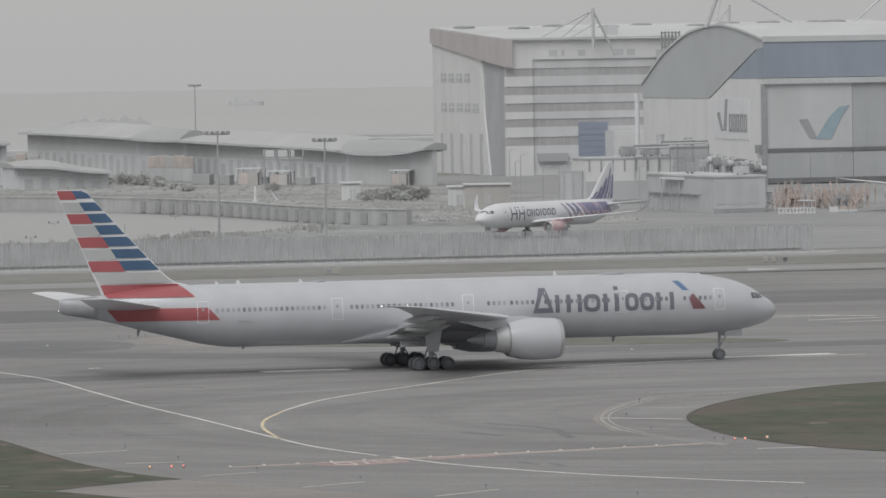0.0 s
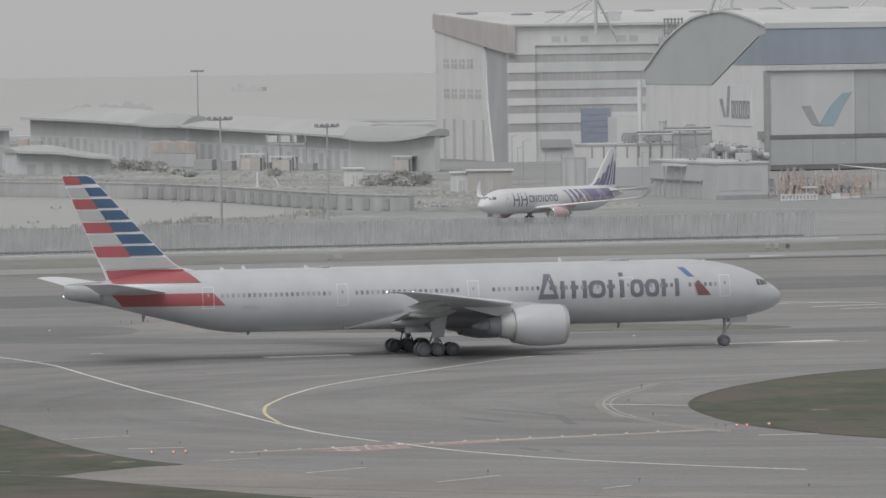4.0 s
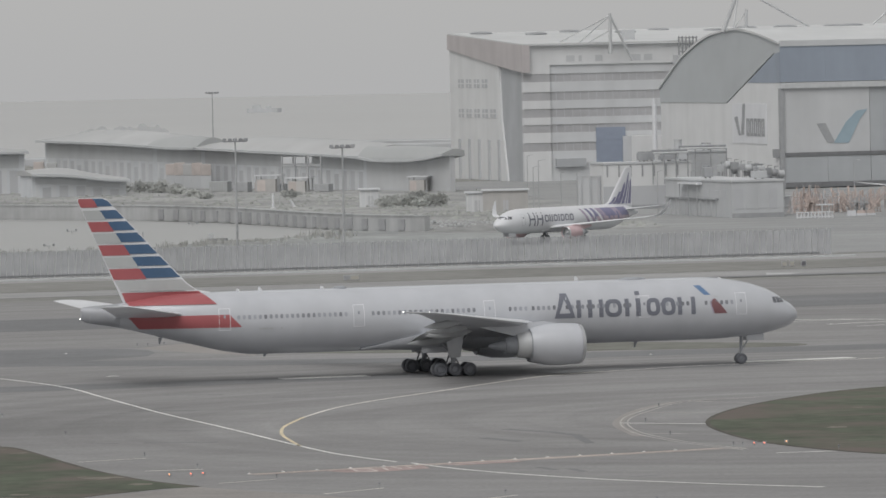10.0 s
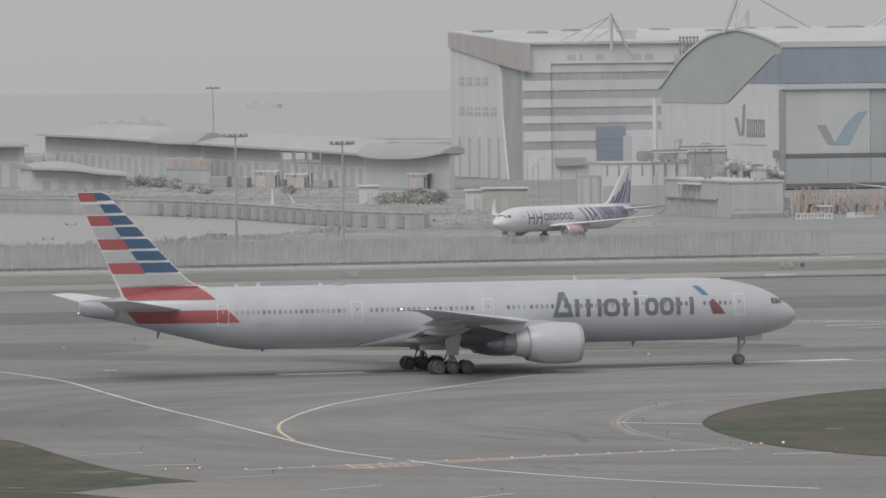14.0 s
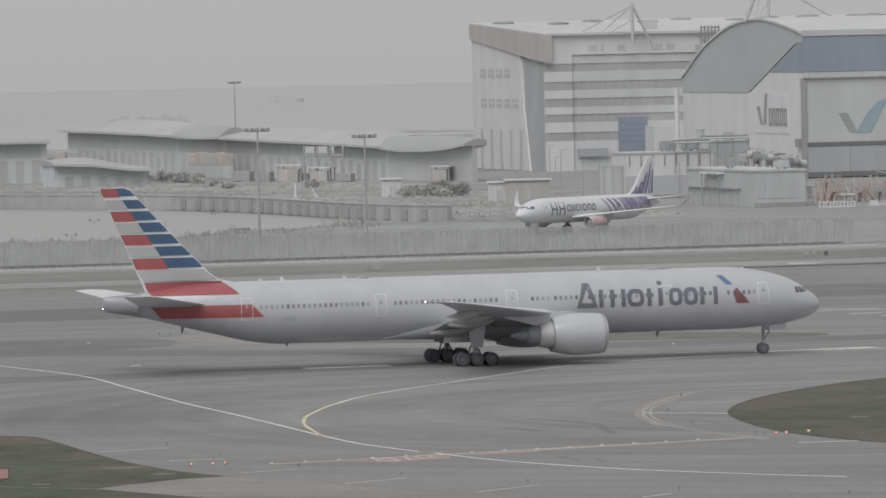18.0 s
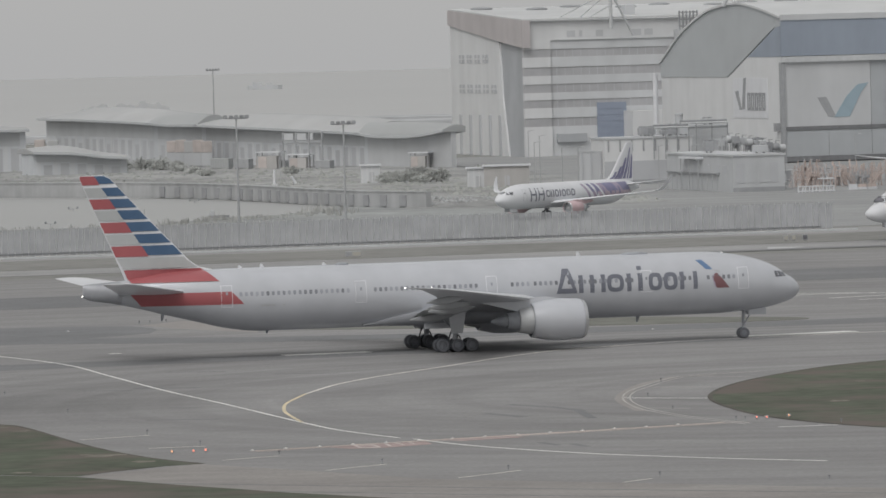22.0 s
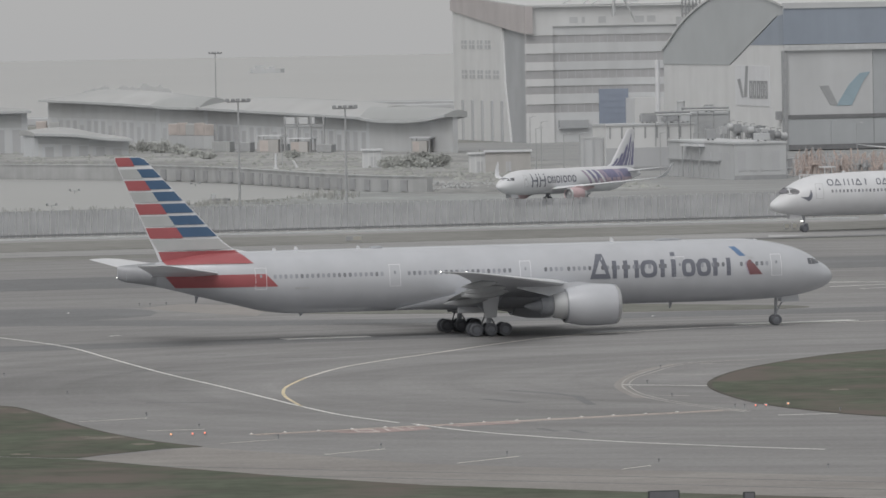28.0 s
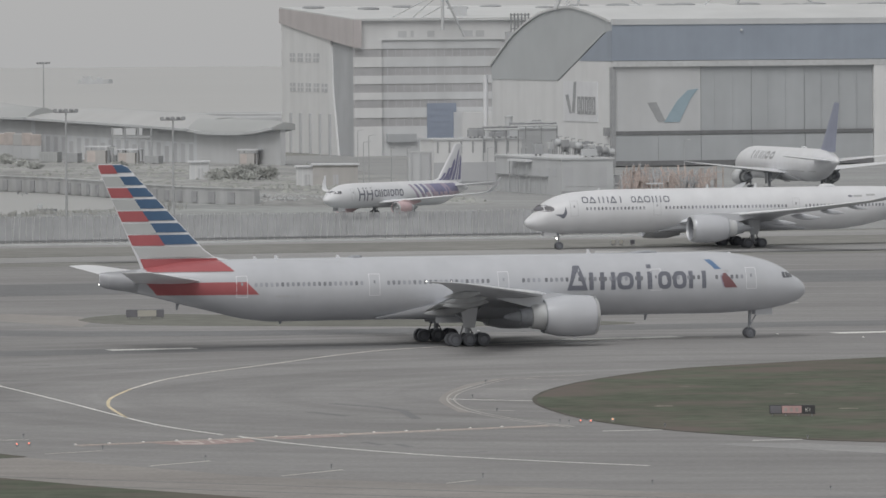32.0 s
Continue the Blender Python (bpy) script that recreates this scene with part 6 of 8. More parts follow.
def scrub():
    """Rough weeds, spoil and stones on the waste ground."""
    rnd = random.Random(21)
    bm = bmesh.new()
    for i in range(1500):
        f = rnd.random()
        v = rnd.uniform(1215, 1640)
        lo = float(np.interp(v, [1200, 1290, 1360, 1400, 1450, 1640], [330, 325, 318, 300, 270, 240]))
        u = lo + rnd.random() * (float(np.interp(v, [1200, 1640], [372, 415])) - lo)
        s, h = rnd.uniform(0.3, 1.2), rnd.uniform(0.12, 0.5)
        n = 6
        a0 = rnd.uniform(0, 6)
        base = [bm.verts.new((u + math.cos(a0 + k * 6.283 / n) * s * rnd.uniform(0.7, 1.2), v + math.sin(a0 + k * 6.283 / n) * s * rnd.uniform(0.7, 1.2), -0.05)) for k in range(n)]
        mid = [bm.verts.new((q.co.x * 0.55 + u * 0.45, q.co.y * 0.55 + v * 0.45, h * rnd.uniform(0.5, 1.0))) for q in base]
        top = bm.verts.new((u, v, h * 1.1))
        for k in range(n):
            bm.faces.new((base[k], base[(k + 1) % n], mid[(k + 1) % n], mid[k]))
            bm.faces.new((mid[k], mid[(k + 1) % n], top))
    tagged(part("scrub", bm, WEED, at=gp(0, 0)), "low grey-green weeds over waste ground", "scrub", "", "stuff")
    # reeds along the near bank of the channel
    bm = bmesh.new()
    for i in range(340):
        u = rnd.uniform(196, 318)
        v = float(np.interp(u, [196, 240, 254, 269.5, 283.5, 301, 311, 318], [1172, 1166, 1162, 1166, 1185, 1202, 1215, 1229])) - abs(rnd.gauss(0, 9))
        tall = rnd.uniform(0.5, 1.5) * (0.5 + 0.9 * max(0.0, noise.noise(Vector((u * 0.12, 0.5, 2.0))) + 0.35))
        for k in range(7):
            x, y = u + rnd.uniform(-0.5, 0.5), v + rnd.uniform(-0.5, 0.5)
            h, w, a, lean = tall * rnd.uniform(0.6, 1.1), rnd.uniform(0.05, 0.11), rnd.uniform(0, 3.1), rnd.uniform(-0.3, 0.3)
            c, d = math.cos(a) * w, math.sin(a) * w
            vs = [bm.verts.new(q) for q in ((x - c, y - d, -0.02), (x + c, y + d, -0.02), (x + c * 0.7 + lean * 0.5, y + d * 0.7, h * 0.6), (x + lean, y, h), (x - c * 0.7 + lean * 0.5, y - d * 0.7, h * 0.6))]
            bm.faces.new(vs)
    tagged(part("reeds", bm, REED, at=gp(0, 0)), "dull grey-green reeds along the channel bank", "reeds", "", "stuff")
    t = thing("earth_mound", gp(341, 1232), "low heap of pale earth by the water", "earth mound")
    bm = bmesh.new()
    grid = []
    for i in range(25):
        row = []
        for j in range(17):
            x, y = -14 + 28 * i / 24, -22 + 60 * j / 16
            e = max(0.0, 1 - (x / 14) ** 2) * max(0.0, 1 - ((y - 8) / 30) ** 2)
            row.append(bm.verts.new((x, y, -0.1 + 1.7 * e * (0.75 + 0.5 * noise.noise(Vector((x * 0.2, y * 0.12, 3.0)))))))
        grid.append(row)
    for i in range(24):
        for j in range(16):
            bm.faces.new((grid[i][j], grid[i + 1][j], grid[i + 1][j + 1], grid[i][j + 1]))
    part("mound", bm, EARTH, t, "", True)
    bm = bmesh.new()
    for i in range(320):
        x, y = rnd.uniform(-10, 10), rnd.uniform(-14, 24)
        s = rnd.uniform(0.1, 0.38)
        mm = Matrix.Translation((x, y, 1.2 * max(0, 1 - (x / 14) ** 2) * max(0, 1 - ((y - 8) / 30) ** 2))) @ Euler((rnd.random() * 3, rnd.random() * 3, 0)).to_matrix().to_4x4()
        bmesh.ops.create_icosphere(bm, subdivisions=1, radius=s, matrix=mm)
    tagged(part("rubble", bm, SEAWALL, at=gp(341, 1232)), "loose grey rubble over the earth mound", "rubble", "", "stuff")


# ---- masts, lamp posts, shrubs ----
def flood_mast(m, h, label, arms=5):
    t = thing("floodlight_mast", m, label, "floodlight mast", "floodlight masts")
    bm = bmesh.new()
    tube(bm, (0, 0, 0), (0, 0, h - 0.6), 0.22, 0.12, 12)
    part("pole", bm, STEELMID, t, "", True)
    bm = bmesh.new()
    box(bm, -1.7, 1.7, -0.1, 0.1, h - 0.7, h - 0.5)
    box(bm, -0.1, 0.1, -0.9, 0.9, h - 0.7, h - 0.5)
    part("crossbar", bm, STEELDARK, t)
    bm = bmesh.new()
    box(bm, -0.28, 0.28, -0.22, 0.22, -0.35, 0.1, 0.06)
    lamp = finish(bm, "floodlight", STEELDARK)
    for i in range(arms):
        x = -1.6 + 3.2 * i / (arms - 1)
        part("floodlight", lamp, STEELDARK, t, at=pose(x, -0.15 if i % 2 else 0.15, h - 0.25, 12 if i % 2 else -12))
    return t


def lamp_post(m, h, r=0.07, name="lamp_post", label="thin grey lamp post", arm=True):
    t = thing(name, m, label, "lamp post", "lamp posts")
    bm = bmesh.new()
    tube(bm, (0, 0, 0), (0, 0, h), r * 1.3, r, 8)
    part("pole", bm, STEELMID, t, "", True)
    if arm:
        bm = bmesh.new()
        tube(bm, (0, 0, h - 0.05), (0.9, 0, h + 0.15), r * 0.7)
        part("arm", bm, STEELMID, t)
        bm = bmesh.new()
        box(bm, 0.7, 1.35, -0.14, 0.14, h + 0.08, h + 0.24, 0.03)
        part("lantern", bm, STEELPALE, t)
    return t


def shrub(m, h, w, seed, label="small rounded shrub in haze-paled grey"):
    t = thing("shrub", m, label, "shrub", "shrubs")
    rnd = random.Random(seed)
    bm = bmesh.new()
    tube(bm, (0, 0, 0), (0, 0, h * 0.45), 0.12, 0.07)
    for i in range(4):
        a = i * 1.6 + rnd.random()
        tube(bm, (0, 0, h * 0.25), (math.cos(a) * w * 0.3, math.sin(a) * w * 0.3, h * 0.65), 0.06, 0.03, 5)
    part("trunk", bm, BARK, t)
    bm = bmesh.new()
    for i in range(900):
        a, e, r = rnd.uniform(0, 6.28), rnd.uniform(-1.2, 1.5), rnd.random() ** 0.45
        lump = 0.75 + 0.35 * math.sin(a * 3 + seed) * math.cos(e * 2)
        c = Vector((math.cos(a) * math.cos(e) * w * 0.5 * r * lump, math.sin(a) * math.cos(e) * w * 0.5 * r * lump, h * 0.42 + math.sin(e) * h * 0.5 * r * lump))
        q = Euler((rnd.uniform(0, 3), rnd.uniform(0, 3), rnd.uniform(0, 3))).to_matrix()
        s = rnd.uniform(0.14, 0.28)
        vs = [bm.verts.new(c + q @ Vector(p)) for p in ((-s, 0, 0), (0, -s * 0.5, s * 0.1), (s, 0, 0), (0, s * 0.5, s * 0.1))]
        bm.faces.new(vs)
    # crown colour is paled with haze, far lighter than real leaves
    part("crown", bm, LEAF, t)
    return t


# ---- buildings ----
def face_box(name, parent, x0, x1, y0, y1, z0, z1, mat, label=""):
    bm = bmesh.new()
    box(bm, x0, x1, y0, y1, z0, z1)
    return part(name, bm, mat, parent, label)


def wall_letters(parent, x0, x1, z0, z1, n, put, mat):
    """Plain bars where a wall title stands."""
    sp = (x1 - x0) / n
    for i in range(n):
        bm = bmesh.new()
        a, b = x0 + sp * (i + 0.1), x0 + sp * (i + 0.9)
        w = sp * 0.27
        for p, q, r, s in ((a, a + w, z0, z1), (b - w, b, z0, z1), (a + w, b - w, z1 - (z1 - z0) * 0.17, z1), (a + w, b - w, z0, z0 + (z1 - z0) * 0.17)):
            put(bm, p, q, r, s)
        part("title_bar", bm, mat, parent)


def hangar():
    """The maintenance hangar: barrel roof, blue fascia, sliding doors. Local x along the front, y to the back."""
    t = thing("maintenance_hangar", gp(479.9, 1475.6), "huge pale hangar with grey barrel roof and blue fascia", "hangar")
    D, Wd = 86.0, 160.0
    roof = smooth_curve([0, 6, 17.5, 29.5, 45.6, 66.5, 86], [30.6, 31.5, 32.9, 33.7, 32.8, 28.5, 21.0])
    # side wall below the roof gable
    face_box("side_wall", t, 0, 0.5, 0.4, D, 0, 18.1, CLADWHITE, "pale side wall")
    face_box("back_wall", t, 0.5, Wd, D - 0.5, D, 0, 21.0, CLADWHITE)
    bm = bmesh.new()
    ys = [37.4 + (D - 37.4) * i / 14 for i in range(15)]
    prof = [(37.4, 18.1), (D, 18.1)] + [(y, roof(y)) for y in reversed([4 + (D - 4) * i / 30 for i in range(31)])] + [(4, 28.6)]
    a = [bm.verts.new((-0.14, y, z)) for y, z in prof]
    b = [bm.verts.new((0.5, y, z)) for y, z in prof]
    skin(bm, [a, b])
    part("gable", bm, ROOFGREY, t, "dark grey sheeted gable")
    bm = bmesh.new()
    prof = [(0.3, 18.1), (37.0, 18.1), (4.2, 28.3), (0.3, 29.2)]
    a = [bm.verts.new((0.02, y, z)) for y, z in prof]
    b = [bm.verts.new((0.5, y, z)) for y, z in prof]
    skin(bm, [a, b])
    part("side_wall", bm, CLADWHITE, t)
    bm = bmesh.new()
    prof = [(0.0, 22.4), (22.6, 22.4), (4.0, 28.4), (0.0, 29.2)]
    a = [bm.verts.new((-0.06, y, z)) for y, z in prof]
    b = [bm.verts.new((0.015, y, z)) for y, z in prof]
    skin(bm, [a, b])
    part("fascia_return", bm, FASCIA, t, "blue fascia turning the corner")
    bm = bmesh.new()
    prof = [(-0.3, 28.9), (4.1, 28.5), (4.1, 31.1), (-0.3, 30.5)]
    a = [bm.verts.new((-0.10, y, z)) for y, z in prof]
    b = [bm.verts.new((0.45, y, z)) for y, z in prof]
    skin(bm, [a, b])
    part("gable_end", bm, ROOFGREY, t, "grey sheeted gable end")
    # roof sheet
    bm = bmesh.new()
    rings = []
    for i in range(37):
        y = D * i / 36
        rings.append([bm.verts.new(q) for q in ((-0.5, y, roof(y) + 0.02), (Wd, y, roof(y) + 0.02), (Wd, y, roof(y) + 0.5), (-0.5, y, roof(y) + 0.5))])
    skin(bm, rings)
    part("roof", bm, ROOFWHITE, t, "pale curved roof sheet", True)
    # front: piers, doors, fascia
    face_box("eave_band", t, 0, Wd, -0.6, 0.2, 30.1, 31.3, CLADMID, "grey eave band")
    for i in range(16):
        face_box("fascia_panel", t, i * 10, i * 10 + 9.99, -0.4, 0.25, 22.5, 30.1, FASCIA)
    face_box("lintel", t, 0, Wd, -0.7, 0.3, 21.2, 22.4, STEELPALE, "pale lintel band")
    face_box("pier", t, -0.1, 0.75, -0.35, 1.2, 0, 21.2, TRIMDARK, "dark door jamb")
    face_box("wall_return", t, 0.03, 0.5, 0.5, 3.9, 18.2, 28.2, CLADWHITE)
    doors = [(0.8, 19.8, CLADMID), (19.9, 31.2, DOORGREY), (31.3, 43.2, DOORGREY), (43.3, 58.6, DOORGREY)]
    for i, (a, b, m) in enumerate(doors):
        face_box("sliding_door", t, a, b, 0.0 + 0.12 * i, 0.6 + 0.12 * i, 0.3, 21.2, m, "tall pale sliding door leaf" if i == 0 else "tall grey sliding door leaf")
    face_box("pier", t, 58.7, 61.5, -0.6, 1.2, 0, 21.2, CLADWHITE, "pale pier between door bays")
    for i in range(6):
        face_box("sliding_door", t, 61.6 + i * 16, 61.6 + i * 16 + 15.9, 0.0, 0.6, 0.3, 21.2, DOORGREY, "tall grey sliding door leaf")
    face_box("door_rail", t, 0.8, 58.6, -0.28, 0.0, 6.8, 7.6, RAILDARK, "dark band across the doors")
    for a, b in ((0.8, 10.2), (10.3, 19.8), (19.9, 31.2), (31.3, 43.2), (43.3, 58.6)):
        face_box("door_skirt", t, a, b, -0.14, -0.02, 1.31, 6.69, DOORGREY, "darker grey lower door sheet")
    face_box("door_rail", t, 0.8, 58.6, -0.3, 0.0, 0.2, 1.3, RAILDARK, "dark band at the foot of the doors")
    # sheeting ribs on the doors
    bm = bmesh.new()
    box(bm, -0.06, 0.06, -0.05, 0.0, 7.7, 21.1)
    rib = finish(bm, "door_rib", DOORGREY)
    for i in range(9):
        part("door_rib", rib, DOORGREY, t, at=pose(23 + i * 4.0, 0.1 if i < 2 else 0.22, 0))
    # emblem on the first door: two slanted plain strokes
    for pts in ([(7.9, 13.6), (9.9, 13.7), (11.9, 9.7), (11.2, 9.5), (10.2, 9.6)], [(11.6, 9.4), (15.0, 9.4), (17.6, 14.4), (19.3, 16.5), (16.9, 16.2), (14.4, 13.8)]):
        bm = bmesh.new()
        a = [bm.verts.new((x, -0.1, z)) for x, z in pts]
        b = [bm.verts.new((x, 0.01, z)) for x, z in pts]
        skin(bm, [a, b])
        part("emblem_stroke", bm, EMBLEM if pts[0][0] > 10 else TRIMDARK, t, "teal slanted emblem stroke" if pts[0][0] > 10 else "grey slanted emblem stroke")
    # side-wall title panel
    face_box("title_panel", t, -0.12, 0.02, 9.5, 33.5, 9.4, 18.0, WHITEPAINT, "slightly paler title panel")
    def put(bm, p, q, r, s):
        box(bm, -0.2, -0.11, p, q, r, s)
    wall_letters(t, 10.6, 23.6, 11.0, 14.8, 5, put, STEELDARK)
    for pts in ([(31.8, 15.0), (29.6, 15.2), (27.4, 11.2), (28.8, 11.1)], [(27.2, 11.2), (25.2, 11.3), (24.2, 18.0), (25.8, 17.8)]):
        bm = bmesh.new()
        a = [bm.verts.new((-0.2, y, z)) for y, z in pts]
        b = [bm.verts.new((-0.11, y, z)) for y, z in pts]
        skin(bm, [a, b])
        part("emblem_stroke", bm, TRIMDARK, t, "grey slanted emblem stroke")
    face_box("wall_unit", t, -1.0, 0.0, 1.4, 3.0, 6.6, 8.4, TRIMDARK, "dark wall-mounted unit")
    bm = bmesh.new()
    tube(bm, (-1.2, D + 1.0, 0), (-1.2, D + 1.0, 19.0), 0.55, 0.55, 12)
    part("flue", bm, WHITEPAINT, t, "white vent stack", True)
    for i in range(6):
        bm = bmesh.new()
        lathe(bm, [(0, 2.6), (0.25, 2.6), (0.5, 1.6), (0.55, 0.1)], 14, "z")
        y = 31
        part("roof_vent", bm, TRIMDARK, t, "flat round roof vent", True, pose(11.5 + i * 15, y, roof(y) + 0.45))
    for x in (28.8, 86.0):
        bm = bmesh.new()
        lathe(bm, [(0, 0.2), (0.1, 0.35), (0.35, 0.3), (0.5, 0.05)], 8, "z")
        part("wall_lamp", bm, STEELPALE, t, "", False, pose(x, -0.6, 28.6))


def hangar_struts():
    """White roof masts with their stays, behind the hangars."""
    def mast(bars):
        t = thing("roof_mast", gp(0, 0), "white steel roof mast with slanting stays", "roof mast", "roof masts")
        for a, b, r in bars:
            bm = bmesh.new()
            tube(bm, a, b, r, r * 0.85, 10)
            part("strut", bm, STEELPALE, t, "", True)

    mast([((485.4, 1618, 29.0), (485.4, 1618, 38.3), 0.42), ((485.4, 1618, 37.8), (490.8, 1618.5, 27.4), 0.3), ((485.4, 1618, 37.8), (474.5, 1626, 31.4), 0.16), ((485.4, 1618, 37.8), (478.8, 1622, 31.4), 0.16), ((485.4, 1618, 34.5), (480.5, 1621, 31.4), 0.14)])
    mast([((479.0, 1512, 33.4), (482.3, 1510, 43.0), 0.5), ((479.9, 1508, 33.4), (482.3, 1510, 43.0), 0.22), ((482.3, 1510, 43.0), (498.4, 1508, 33.6), 0.3), ((485.5, 1516, 33.4), (485.7, 1516, 38.2), 0.34), ((485.7, 1516, 37.8), (482.8, 1516, 34.2), 0.14)])
    mast([((520.0, 1512, 33.4), (523.0, 1510, 43.0), 0.45), ((523.0, 1510, 43.0), (511.5, 1510, 33.6), 0.24), ((523.0, 1510, 43.0), (539.0, 1510, 33.6), 0.28)])
    # the long workshop roof that carries them
    t = thing("workshop_hall", gp(505, 1688), "long pale workshop hall with white roof behind the hangar", "hangar")
    face_box("wall", t, 0, 300, 0, 60, 0, 30.4, CLADWHITE)
    bm = bmesh.new()
    rings = []
    for i in range(13):
        f = i / 12
        z = 30.4 + 3.4 * math.sin(math.pi * f * 0.75)
        rings.append([bm.verts.new(q) for q in ((-3, -2 + 66 * f, z), (303, -2 + 66 * f, z), (303, -2 + 66 * f, z + 0.5), (-3, -2 + 66 * f, z + 0.5))])
    skin(bm, rings)
    part("roof", bm, ROOFWHITE, t, "white roof sheet", True)
    for i in range(14):
        bm = bmesh.new()
        lathe(bm, [(0, 2.6), (0.3, 2.6), (0.55, 1.7), (0.6, 0.1)], 14, "z")
        part("roof_vent", bm, TRIMDARK, t, "flat round roof vent", True, pose(4 + i * 20, 40, 34.1))


def office():
    """The striped office block. Local x along the front, y to the back."""
    t = thing("office_block", gp(465.2, 1621.2), "pale office block with dark window bands and sloped maroon parapet", "office building")
    D, Wd = 62.0, 95.0
    face_box("core", t, 1.0, Wd, 1.2, D, 0, 26.6, CLADGREY, "grey body")
    # front bands
    bands = [24.66, 22.84, 20.51, 18.56, 16.62, 14.67, 12.98, 11.16, 8.83, 6.88]
    edges = [26.7] + bands + [0.0]
    for i in range(0, len(edges) - 1):
        zt, zb = edges[i], edges[i + 1]
        light = i % 2 == 0
        if light:
            face_box("spandrel", t, 0, 6.5, 0, 1.2, zb, zt, CLADWHITE, "pale spandrel band")
            face_box("spandrel", t, 6.5, 58, 0.5, 1.4, zb, zt, PRECAST, "grey spandrel band")
        else:
            face_box("window_band", t, 0.05, 6.5, 0.14, 1.2, zb, zt, BANDDARK, "tinted window band")
            face_box("window_band", t, 6.5, 58, 0.66, 1.4, zb, zt, BANDDARK, "tinted window band")
            for k in range(13):
                face_box("mullion", t, 8.0 + k * 1.95, 8.16 + k * 1.95, 0.6, 0.7, zb, zt, RECESS)
    face_box("parapet", t, 0, 60, 0.1, 1.6, 26.7, 31.2, CLADWHITE, "pale parapet storey")
    for a, b in ((10.5, 12.5), (13.5, 14.2), (17.5, 19.2), (26.0, 28.4), (29.2, 31.2)):
        face_box("parapet_window", t, a, b, 0.02, 0.2, 27.4, 28.8, CLADMID)
    # left face: corner recess painted in its shade, pale wall behind, sloped maroon band above
    face_box("recess_wall", t, 0.5, 1.4, 1.25, 21.0, 0, 26.2, SHADOWED, "recessed wall strip painted blue-grey as in shade")
    bm = bmesh.new()
    prof = [(14.4, 0), (D + 1, 0), (D + 1, 31.0), (20.4, 27.2), (18.8, 14.0)]
    a = [bm.verts.new((0.0, y, z)) for y, z in prof]
    b = [bm.verts.new((0.49, y, z)) for y, z in prof]
    skin(bm, [a, b])
    part("side_wall", bm, CLADWHITE, t, "pale flank wall with slanting edge")
    bm = bmesh.new()
    prof = [(-1.2, 25.05), (16.4, 26.4), (D + 1.2, 30.7), (D + 1.2, 34.2), (-1.2, 31.4)]
    a = [bm.verts.new((-0.5, y, z)) for y, z in prof]
    b = [bm.verts.new((1.4, y, z)) for y, z in prof]
    skin(bm, [a, b])
    part("parapet_band", bm, MAROON, t, "maroon sloped band paled as by haze")
    bm = bmesh.new()
    rings = []
    for y, z in ((-1.0, 31.25), (D + 1, 34.1)):
        rings.append([bm.verts.new(q) for q in ((-0.4, y, z), (110, y, z + 0.2), (110, y, z + 0.7), (-0.4, y, z + 0.4))])
    skin(bm, rings)
    part("roof", bm, ROOFWHITE, t, "white sloped roof")
    for z, n in ((22.6, 4), (15.6, 5)):
        for k in range(n):
            y = 53.0 - k * 6.9
            face_box("window", t, -0.1, 0.05, y - 2.3, y + 2.3, z - 1.0, z + 1.0, RECESS, "small divided window")
            face_box("window_bar", t, -0.16, -0.09, y - 2.4, y + 2.4, z - 0.14, z + 0.14, CLADWHITE)
            face_box("window_bar", t, -0.16, -0.09, y - 0.2, y + 0.2, z - 1.1, z + 1.1, CLADWHITE)
    for k in range(5):
        face_box("pilaster", t, -0.35, 0.02, 20 + k * 8.5, 21.3 + k * 8.5, 0, 9.5, RECESS, "grey pilaster")
    face_box("roller_door", t, 17.4, 24.4, 0.2, 0.9, 3.2, 12.1, BLUEDOOR, "blue roller door")
    for k in range(6):
        face_box("door_slat", t, 17.5, 24.3, 0.14, 0.22, 3.6 + k * 1.4, 3.7 + k * 1.4, BLUEDOOR)
    face_box("annexe", t, 23.7, 33, -7.0, 0.1, 0, 10.0, CLADWHITE, "pale low annexe")
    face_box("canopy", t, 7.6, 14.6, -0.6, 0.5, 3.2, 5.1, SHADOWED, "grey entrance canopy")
    for i in range(9):
        bm = bmesh.new()
        lathe(bm, [(0, 2.6), (0.3, 2.6), (0.55, 1.7), (0.6, 0.1)], 14, "z")
        part("roof_vent", bm, TRIMDARK, t, "flat round roof vent", True, pose(6 + i * 11, 56 - (i % 2) * 9, 34.2 - (i % 2) * 0.4))
    face_box("roof_box", t, 27.0, 29.5, 8, 11, 31.4, 34.4, CLADMID, "grey roof housing")


def pipe_rack():
    t = thing("roof_cooling_rack", gp(501.6, 1617.5), "rack of dark upright pipes beside the hangar roof", "pipe rack")
    face_box("frame", t, -0.2, 5.0, 0, 3.6, 26.0, 28.4, CLADGREY)
    for i in range(6):
        bm = bmesh.new()
        tube(bm, (0.2 + i * 0.85, 0.2, 27.8), (0.2 + i * 0.85, 0.2, 32.7), 0.2)
        part("pipe", bm, STEELDARK, t)
    for z in (29.0, 30.6, 32.2):
        face_box("rack_bar", t, 0, 4.7, 0.1, 0.3, z, z + 0.25, STEELDARK)


